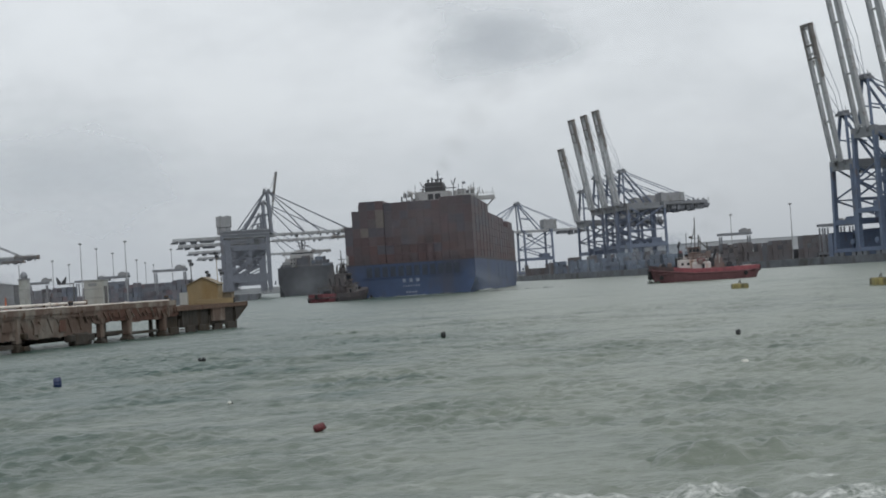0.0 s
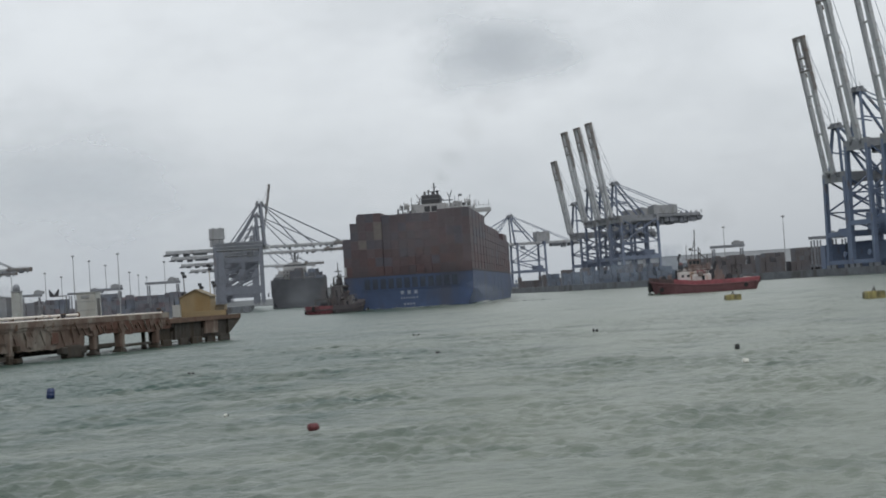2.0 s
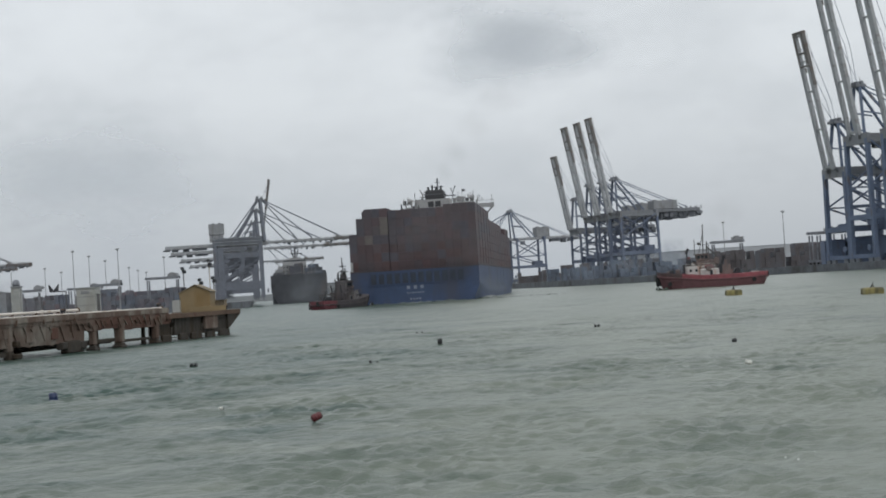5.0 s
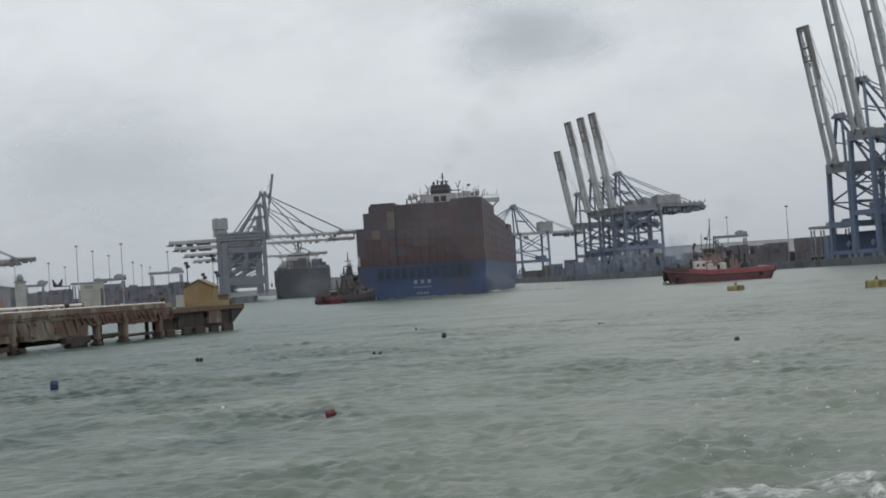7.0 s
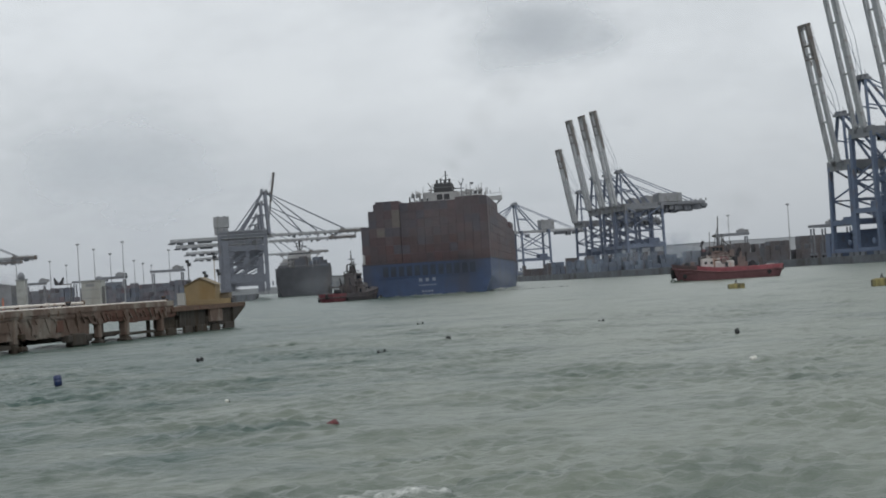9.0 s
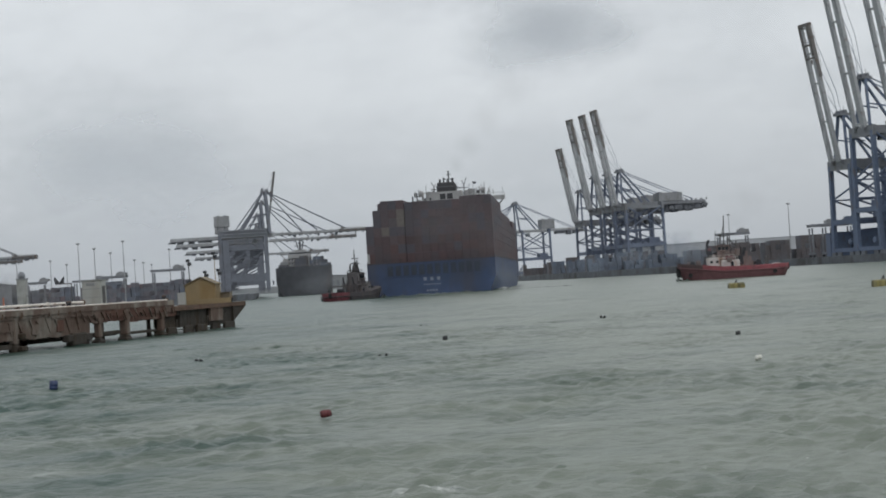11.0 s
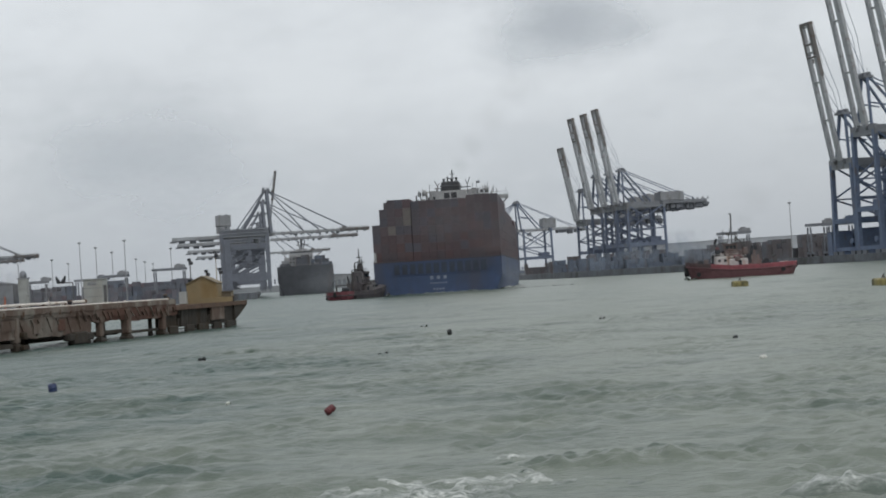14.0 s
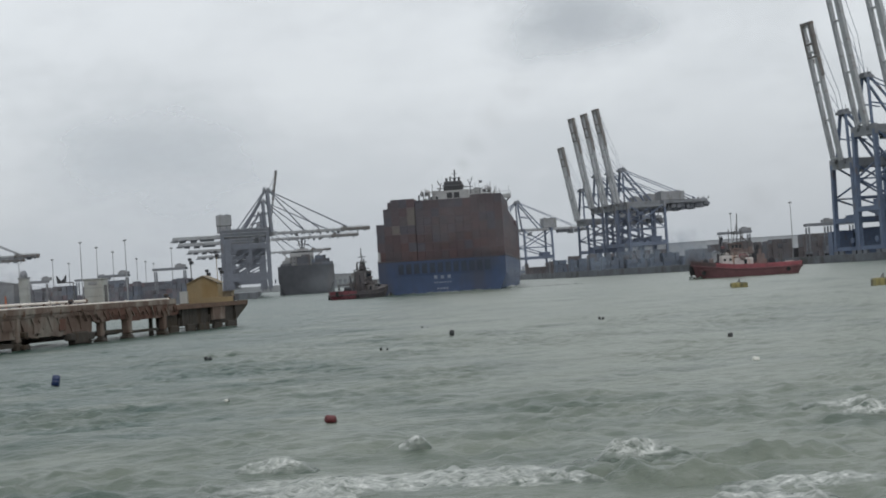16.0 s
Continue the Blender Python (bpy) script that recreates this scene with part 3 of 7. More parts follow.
    for y in (3.95, -3.95):
        box(bm, L * (0.62 if raised else 0.7), L + 0.4, y - 0.12, y + 0.12, -0.85, 0.95)
        if raised:
            box(bm, L * 0.78, L + 0.4, *sorted((y * 0.62, y * 1.02)), -0.95, 0.9)
        for k in np.arange(0.7, 1.0, 0.03):
            strut(bm, (L * k, y, 0.9), (L * k, y, 1.7), 0.12)
        strut(bm, (L * 0.7, y, 1.7), (L, y, 1.7), 0.12)
    box(bm, L - 0.2, L + 1.2, -4.0, 4.0, -1.0, 1.2)
    box(bm, L * 0.72, L * 0.72 + 2.2, -4.1, -3.0, 0.8, 2.0)
    if raised:
        for k in (0.765, 0.86):
            strut(bm, (L * k, -3.9, -0.6), (L * k, 3.9, -0.6), 0.9)
    part("boom_tip_frame", bm, "crane_tip", boom)
    if not raised and not braced:
        # festoon carriers, sheaves and lamps hung along the lowered boom
        hang = random.Random(int(reach * 10))
        for k in range(16):
            x, y_ = L * (0.08 + 0.058 * k) + hang.uniform(-1, 1), hang.choice((-3.9, 3.9, 0.0))
            part("festoon_carrier", box(B(), x, x + hang.uniform(0.6, 2.2), y_ - 0.5, y_ + 0.5, -0.8 - hang.uniform(0.3, 1.5), -0.75), "crane_dark" if k % 2 else "crane_mid", boom)
            part("boom_lamp", box(B(), x + 1, x + 1.5, y_ - 0.3, y_ + 0.3, 0.8, 0.9 + hang.uniform(0.3, 1.3)), "crane_pale", boom)
        for k in range(5):
            z = lift + 0.9 + k * 1.05
            part("gallery_rail", strut(B(), (-aft - 1.0, -gy * 0.9 - 1.0, z), (fore + 1.2, -gy * 0.9 - 1.0, z), 0.16 if k % 2 else 0.3), "crane_pale" if k % 2 == 0 else "crane_mid", c)
        for k in range(6):
            x = -aft + k * (fore + aft) / 5
            part("gallery_post", strut(B(), (x, -gy * 0.9 - 1.0, lift - 6), (x, -gy * 0.9 - 1.0, lift + 6.2), 0.35), "crane_mid", c)
    bm = B()
    strut(bm, (0, -4.7, 0.5), (L, -4.7, 0.5), 0.12)
    for k in np.arange(0.02, 1.0, 0.04):
        strut(bm, (L * k, -4.7, -0.5), (L * k, -4.7, 0.5), 0.08)
    box(bm, 0, L, -4.75, -3.95, -0.6, -0.5)
    part("boom_walkway", bm, "crane_dark", boom)
    for k in (0.48, 0.92) if raised else (0.3, 0.47, 0.78):
        for y in (3.6, -3.6):
            end = lift_up @ Vector((L * k, y, 1.4))
            if raised:
                knee = (end + top) / 2 + Vector((-4.5 * k, 0, -9 * k))
                part("fore_stay", strut(strut(B(), end, knee, 0.16), knee, top + Vector((1, y * 0.4, 0)), 0.16), colour, c)
            else:
                part("fore_stay", strut(B(), end, top + Vector((1.2, y * 0.4, 0.3)), 0.45), colour, c)
    # stair tower and electrical house at the foot
    bm = B()
    for i in range(7):
        z = 3 + i * (low - 3) / 7
        x = -gx + 2.2 + (3 if i % 2 else 0)
        strut(bm, (x, gy + 1.4, z), (-gx + 2.2 + (0 if i % 2 else 3), gy + 1.4, z + (low - 3) / 7), 0.5, 0.3)
    part("stair", bm, "crane_dark", c)
    part("electrical_house", box(B(), -gx + 1.2, -gx + 9, -4, 4, low + 2.4, low + 6.0), colour, c)
    part("cable_reel", lathe(B(), ((1.2, 0), (1.4, 0.2), (1.4, 0.7), (1.2, 0.9)), 20), colour, c).matrix_basis = pose(gx + 1.0, gy - 5, 6.2, 0, 90, 0)
    return c


def facing(x, y, water_way):
    """A crane pose; water_way: the compass of its local x, in degrees from world x."""
    return pose(x, y, QUAY, 0, 0, water_way)


RIGHT = 198.0
raised_label = "blue ship-to-shore gantry crane with its pale boom raised"
sts_crane(facing(201.8, 699, RIGHT), True, mast=23.3, fore=15.1, label=raised_label)
sts_crane(facing(206.5, 676, RIGHT), True, lift=55.0, mast=24.0, fore=15.1, label="tall blue ship-to-shore crane, pale twin boom raised")
sts_crane(facing(214.5, 646, RIGHT), True, lift=55.0, mast=24.0, fore=15.1, label="tall blue ship-to-shore crane, pale twin boom raised")
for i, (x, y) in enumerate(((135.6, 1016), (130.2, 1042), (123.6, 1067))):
    sts_crane(facing(x, y, RIGHT), True, colour="crane_hazed", stout=1.45, mast=23.7, label="blue-grey ship-to-shore crane, boom up, standing close beside its neighbours")
sts_crane(facing(115.7, 1098, RIGHT), True, lift=35.0, mast=23.0, colour="crane_hazed", stout=1.4, label="smaller blue-grey ship-to-shore crane with raised boom")
sts_crane(facing(84, 1368, RIGHT), False, lift=38.8, mast=26.4, head=3.0, house=(-20.3, -7.7), tall=8.6, colour="crane_hazed", stout=1.6, girder="crane_pale", label="distant blue-grey ship-to-shore crane with lowered boom")
LEFT = 7.0
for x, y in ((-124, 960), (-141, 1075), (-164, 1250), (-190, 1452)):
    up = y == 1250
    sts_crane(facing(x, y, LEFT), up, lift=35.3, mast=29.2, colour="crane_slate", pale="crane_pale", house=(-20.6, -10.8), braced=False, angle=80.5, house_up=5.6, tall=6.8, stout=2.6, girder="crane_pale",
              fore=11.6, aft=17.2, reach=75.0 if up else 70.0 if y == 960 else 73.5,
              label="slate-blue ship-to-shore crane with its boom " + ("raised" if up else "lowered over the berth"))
# Paler paints here stand in for the thicker haze.
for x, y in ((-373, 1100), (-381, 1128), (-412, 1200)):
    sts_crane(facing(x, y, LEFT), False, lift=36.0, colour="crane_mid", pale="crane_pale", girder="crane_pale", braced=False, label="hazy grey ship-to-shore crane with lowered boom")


# ---- container ship ----
def ship_hull(length, beam, deck, stern_low, material, ship, rise=4.0):
    """A hull along +y from its transom at y = 0; z = 0 is the waterline."""
    sections = []
    for k in (0, 0.02, 0.06, 0.14, 0.3, 0.6, 0.75, 0.85, 0.93, 0.98, 1.0):
        y = k * length
        full = 1.0 if k < 0.7 else max(1 - ((k - 0.7) / 0.3) ** 2.2, 0.02)
        low = (stern_low + (1 - stern_low) * min(k / 0.12, 1)) * (full if k < 0.7 else max(1 - ((k - 0.7) / 0.29) ** 1.6, 0.01))
        h = beam / 2
        z1 = deck + (rise * max(0, (k - 0.85) / 0.15) if k > 0.85 else 0)
        ring = [(h * full, y, z1), (h * full, y, z1 * 0.45), (h * (0.35 * full + 0.65 * low), y, z1 * 0.16), (h * low, y, 0), (h * low * 0.8, y, -3.5), (0, y, -6 if k > 0.05 else -2.5)]
        ring += [(-a, b, c) for a, b, c in ring[-2::-1]]
        sections.append(ring)
    ob = part("hull", loft(B(), sections), material, ship)
    return ob


def bars(bm, spots, y, depth=0.06):
    for x, z, w, h in spots:
        box(bm, x - w / 2, x + w / 2, y - depth, y, z - h / 2, z + h / 2)
    return bm


def container_mesh(length=12.1, width=2.44, height=2.55):
    """A freight container seen end-on at y = 0: corner posts, recessed corrugated doors and sides."""
    bm = B()
    w, h = width / 2, height
    box(bm, -w + 0.06, w - 0.06, 0.07, length - 0.07, 0.06, h - 0.03)
    for x in (-w, w - 0.16):
        for y in (0, length - 0.16):
            box(bm, x, x + 0.16, y, y + 0.16, 0, h)
    for y in (0.0, length - 0.12):
        box(bm, -w + 0.16, w - 0.16, y, y + 0.12, 0, 0.16)
        box(bm, -w + 0.16, w - 0.16, y, y + 0.12, h - 0.14, h)
    for x in (-0.75, -0.3, 0.3, 0.75):
        box(bm, x - 0.03, x + 0.03, 0.0, 0.07, 0.16, h - 0.14)
    me = bpy.data.meshes.new("container")
    bmesh.ops.recalc_face_normals(bm, faces=bm.faces)
    bm.to_mesh(me)
    bm.free()
    me.materials.append(M["container_paint"])
    return me


def container_ship():
    ship = thing("container_ship", pose(-5, 464, 0), "blue-hulled container ship stacked high with brown containers, seen from astern", "ship")
    L, beam, deck = 290.0, 40.0, 10.5
    ship_hull(L, beam, deck, 0.9, "hull_blue", ship)
    # mooring-deck openings across the transom: flat plates painted in the interior's shade
    for i in range(12):
        x = -12.8 + i * 2.47
        part("mooring_opening", box(B(), x - 0.85, x + 0.85, -0.07, 0.0, 6.3, 9.5), "deck_shade", ship, "dark plate for a shaded opening in the transom")
    for i in range(13):
        x = -12.8 + (i - 0.5) * 2.47
        part("opening_post", box(B(), x - 0.16, x + 0.16, -0.16, 0.0, 6.2, 9.6), "hull_blue", ship)
    part("transom_rail", box(B(), -15.5, 16.5, -0.2, 0.0, 5.95, 6.2), "hull_blue", ship)
    name = [(x + dx, 4.9, 0.3, 1.1 if dx else 0.9) for x in (-2.1, 0.0, 2.1) for dx in (-0.32, 0.0, 0.32)]
    name += [(-2.4 + i * 0.8, 3.2, 0.42, 0.42) for i in range(7)] + [(-1.5 + i * 0.95, 1.3, 0.6, 0.5) for i in range(4)]
    for spot in name:
        part("name_bar", bars(B(), [spot], 0), "letter_white", ship, "pale bar of illegible lettering")
    part("rubbing_strake", box(B(), -20.06, 20.06, -0.1, 0.3, deck - 0.25, deck + 0.12), "hull_red", ship)
    for s in (-1, 1):
        part("bulwark", box(B(), s * 19.9 - 0.12, s * 19.9 + 0.12, 0.6, 205, deck + 0.12, deck + 0.7), "hull_red", ship)
    # Added blocks, slightly paler than the hull; the pale patch here is spray.
    part("side_block", box(box(box(B(), 20.0, 20.06, 96, 112, 3.5, 9.5), 20.0, 20.06, 118, 132, 3.5, 9.5), 20.0, 20.06, 138, 152, 3.5, 9.5), "block_dim", ship, "faint pale blocks on the hull side")
    part("hatch_coaming", box(B(), -19.7, 19.7, 0.8, 225, deck - 0.2, deck + 0.13), "hull_red", ship)
    # lashing posts at the stern
    part("lashing_post", box(B(), -19.8, -19.1, 0.2, 0.9, deck + 0.2, deck + 3.2), "ship_white", ship)
    bm = B()
    for x in np.arange(-19.2, 19.3, 2.47 * 2):
        strut(bm, (x, 0.75, deck), (x, 0.75, deck + 1.4), 0.2)
    strut(bm, (-19.5, 0.75, deck + 1.1), (19.5, 0.75, deck + 1.1), 0.1)
    part("stern_rail", bm, "hull_red", ship)
    tall, base = container_mesh(height=2.74), deck + 0.15
    short = container_mesh(height=2.605)
    pale = container_mesh(height=2.74)
    pale.materials[0] = M["container_faded"]
    ruddy = container_mesh(height=2.74)
    ruddy.materials[0] = M["container_low"]
    ruddy_short = container_mesh(height=2.605)
    ruddy_short.materials[0] = M["container_low"]
    rng = random.Random(11)
    bays = [1.0, 14.2, 27.4, 40.6, 53.8, 67.0] + [104 + 13.2 * i for i in range(8)] + [79.4, 91.7]
    for bi, y in enumerate(bays):
        for col in range(16):
            x = (col - 7.5) * 2.48 + (0.1 if col > 4 else -0.08)
            if bi == 0:
                tiers, high = (4, 2.92) if col == 0 else (6, 2.75) if col == 1 else (7, 2.645) if 4 < col < 12 else (7, 2.755)
            else:
                tiers, high = (7 if bi < 6 else 6 - (bi > 9)), 2.645 if 4 < col < 12 else 2.755
                if col == 15:
                    tiers = 7 if bi < 5 else 6 if bi in (5, 14, 15) else rng.choice((6, 6, 5)) if bi < 10 else rng.choice((5, 5, 6))
                elif bi > 13:
                    continue
                if col == 0 and bi < 6:
                    tiers = min(tiers, 4)
            for t in range(tiers):
                seen = bi == 0 or col >= 15 or t == tiers - 1 and bi < 4
                if not seen or (bi > 9 and col < 14) or (bi >= 4 and col < 15 and bi < 10):
                    continue
                mesh = short if high < 2.7 else tall
                if t < 3 and rng.random() < (1.0, 0.8, 0.45)[t]:
                    mesh = ruddy_short if high < 2.7 else ruddy
                if bi == 0 and (col, t) in ((4, 5), (4, 4), (2, 3)):
                    mesh = pale
                box_ob = new("container", mesh)
                box_ob.parent = ship
                box_ob.scale.z = 1.065 if high > 2.9 else 1.0
                box_ob.location = (x, y + rng.uniform(-0.06, 0.06), base + t * high)
    # inner stacks that only close the block
    for y in bays[1:14]:
        part("inner_stack", box(B(), -17.2, 17.3, y + 0.3, y + 11.8, base, base + 6 * 2.75 - 0.3), "hull_red", ship)
    # deckhouse, funnel and masts
    before = set(ship.children)
    h0 = 84.0
    house = part("deckhouse", box(B(), -16, 16, h0 + 5, h0 + 17, deck, 31.0), "ship_white", ship)
    bridge = soft(part("bridge", box(B(), -7.6, 13.5, h0 + 7, h0 + 16, 31.0, 33.9), "ship_white", ship), 0.2)
    for x in (-6.6, 8.6, 11.0):
        part("bridge_window", box(B(), x - 0.7, x + 0.7, h0 + 6.9, h0 + 7.0, 32.6, 33.5), "glass_dark", bridge)
    for s in (-1, 1):
        part("bridge_wing", box(B(), *((13.5, 20.5) if s > 0 else (-14.2, -7.6)), h0 + 10, h0 + 14, 31.2 if s < 0 else 31.6, 32.1 if s < 0 else 33.0), "ship_white", ship)
        if s < 0:
            continue
        part("wing_strut", strut(B(), (s * 15.5, h0 + 10.5, 27.0), (s * 19.8, h0 + 12, 31.6), 0.5), "ship_white", ship)
        bm = B()
        for x in np.arange(14, 20.6, 1.3):
            strut(bm, (s * x, h0 + 10, 33.0), (s * x, h0 + 10, 34.1), 0.12)
        strut(bm, (s * 13.8, h0 + 10, 34.1), (s * 20.5, h0 + 10, 34.1), 0.14)
        strut(bm, (s * 19.8, h0 + 11, 33.0), (s * 19.8, h0 + 11, 36.0), 0.16)
        part("wing_rail", bm, "ship_white", ship)
    part("funnel_casing", box(B(), -5.6, 5.6, h0 - 6, h0 + 4.5, deck, 34.8), "ship_white", ship)
    # No recess is cut: the openings' inner dark is painted on thin plates.
    for x in (-2.3, 0.3):
        part("casing_opening", box(B(), x, x + 2.0, h0 - 6.1, h0 - 6.0, 32.0, 34.0), "black_void", ship, "dark plate for an opening in the white casing")
    funnel = soft(part("funnel", loft(B(), [[(-3.5 * k, h0 - 5, z), (3.5 * k, h0 - 5, z), (3.5 * k, h0 + 3.5, z), (-3.5 * k, h0 + 3.5, z)] for k, z in ((1.0, 34.8), (0.92, 38.2))]), "funnel_black", ship), 0.4)
    part("funnel_band", box(B(), -3.7, 3.7, h0 - 5.2, h0 + 3.7, 36.4, 36.8), "hull_dark", funnel)
    for x, r, z in ((-2.4, 0.4, 39.2), (-1.0, 0.3, 39.8), (0.5, 0.42, 39.0), (2.2, 0.4, 39.4)):
        part("exhaust_pipe", lathe(B(), ((r, 38.1), (r, z), (r * 1.15, z), (r * 1.15, z + 0.35)), 10, (x, h0 - 1.0, 0)), "black_void", funnel)
    for a, b, w in (((0, h0 + 10, 34), (0, h0 + 10, 43.4), 0.5), ((-2.0, h0 + 10, 40.2), (2.0, h0 + 10, 40.2), 0.25), ((-1.0, h0 + 10, 41.8), (1.0, h0 + 10, 41.8), 0.2)):
        part("radar_mast", strut(B(), a, b, w), "hull_dark", ship)
    for s, tip in ((-1, 39.4), (1, 40.2)):
        bm = B()
        strut(bm, (s * 5.6, h0 + 9, 34), (s * 5.6, h0 + 9, 37.6), 0.32)
        strut(bm, (s * 5.6, h0 + 9, 37.4), (s * 6.6, h0 + 9, tip), 0.3)
        strut(bm, (s * 5.6, h0 + 9, 37.4), (s * 4.9, h0 + 9, tip - 0.8), 0.26)
        strut(bm, (s * 3.0, h0 + 9, 36.6), (s * 6.8, h0 + 9, 36.6), 0.34)
        part("antenna_mast", bm, "hull_dark", ship)
    part("flag", box(B(), 9.0, 10.2, h0 + 9.0, h0 + 9.05, 37.8, 38.6), "hull_dark", ship)
    part("flag_staff", strut(B(), (9.0, h0 + 9, 34), (9.0, h0 + 9, 38.8), 0.14), "hull_dark", ship)
    bm = B()
    for x in (-12.6, -11.2, -9.8, 10.2, 11.5, 13.3, 14.8, 16.4):
        strut(bm, (x, h0 + 8, 33.8), (x, h0 + 8, 35 + rng.random() * 2.2), 0.3)
    strut(bm, (-11.6, h0 + 7.2, 35.3), (13.4, h0 + 7.2, 35.3), 0.16)
    for x in (-10.6, 12.6):
        lathe(bm, ((0.1, 34.2), (0.9, 34.9), (1.0, 35.6), (0.6, 36.3), (0.1, 36.5)), 10, (x, h0 + 9, 0))
    part("bridge_fittings", bm, "ship_white", ship)
    for x, y, w, l_, h in ((-10.5, 8.5, 1.6, 2.0, 1.2), (-7.6, 9.5, 2.2, 2.0, 1.7), (7.8, 9.5, 2.0, 2.4, 1.9), (10.8, 8.0, 1.3, 1.6, 1.0), (12.6, 10.0, 1.2, 1.5, 2.1), (-12.8, 10.0, 1.0, 1.2, 1.6)):
        part("deck_locker", box(B(), x - w / 2, x + w / 2, h0 + y, h0 + y + l_, 34.2, 34.2 + h), "ship_white" if w > 1.5 else "hull_dark", ship)
    for x, z in ((-11.6, 37.0), (-8.8, 38.4), (7.4, 38.0), (11.9, 37.4), (13.0, 38.2), (15.2, 36.4)):
        part("whip_antenna", strut(B(), (x, h0 + 9.5, 34.0), (x + 0.15, h0 + 9.5, z), 0.18), "hull_dark", ship)
    for x, w, z, dark in ((-13.9, 0.5, 34.6, 1), (-13.2, 0.9, 32.9, 0), (-12.2, 0.3, 35.6, 1), (-11.4, 1.3, 33.2, 0), (-10.2, 0.3, 34.4, 1), (-9.3, 0.9, 33.6, 1), (-8.4, 1.1, 34.4, 0), (-6.0, 0.5, 36.2, 1), (6.2, 0.9, 35.6, 0), (9.4, 0.6, 35.9, 1), (11.2, 0.4, 36.8, 0), (14.4, 0.5, 34.6, 0)):
        part("deck_fitting", box(B(), x - w / 2, x + w / 2, h0 + 9.2, h0 + 10.4, 32.0, z), "hull_dark" if dark else "ship_white", ship)
    for s in (-1, 1):
        part("deck_crane", strut(strut(B(), (s * 9.6, h0 + 6.5, 31.0), (s * 9.6, h0 + 6.5, 35.6), 0.5), (s * 9.6, h0 + 6.5, 35.4), (s * 6.4, h0 + 6.5, 34.6), 0.34), "ship_white", ship)
    for ob in set(ship.children) - before:
        ob.location.z += 1.5
    part("foremast", strut(B(), (0, 268, 14), (0, 268, 30), 0.8), "ship_white", ship)
    return ship


def wash(name, wide, deep, high, seed, parent, m, label):
    """A low, lumpy patch of churned water that goes with its vessel."""
    r = np.random.RandomState(seed)
    nx, ny = max(int(wide / 0.3), 8), max(int(deep / 0.3), 6)
    x = np.linspace(-1, 1, nx)[:, None] * np.ones(ny)
    y = np.ones((nx, 1)) * np.linspace(-1, 1, ny)
    z = high * (1 - np.maximum(np.abs(x) ** 4, y ** 4) * 1.6)
    for _ in range(18):
        a, f = r.uniform(0, 2 * np.pi), r.uniform(0.8, 5.0)
        z += high * 0.4 / np.sqrt(f) * np.sin(f * (np.cos(a) * x * wide / 2 + np.sin(a) * y * deep / 2) + r.uniform(0, 6))
    i = np.arange(nx * ny).reshape(nx, ny)
    me = bpy.data.meshes.new(name)
    me.from_pydata(np.stack((x * wide / 2, y * deep / 2, z), 2).reshape(-1, 3).tolist(), [], np.stack((i[:-1, :-1], i[1:, :-1], i[1:, 1:], i[:-1, 1:]), 2).reshape(-1, 4).tolist())
    me.polygons.foreach_set("use_smooth", np.ones(len(me.polygons), bool))
    me.materials.append(M["breaking"])
    ob = new(name, me)
    ob.parent, ob.matrix_basis, ob["label"] = parent, m, label
    return ob


ship = container_ship()
wash("stern_wash", 33.0, 3.4, 0.16, 2, ship, pose(1.0, -1.4, 0.0), "pale churned water under the stern")
wash("wake", 26.0, 2.6, 0.12, 6, ship, pose(33, -4.0, 0.0), "pale wake trailing on the water")
wash("side_wash", 3.0, 60.0, 0.2, 3, ship, pose(20.3, 34, 0.02), "pale churned water along the side")


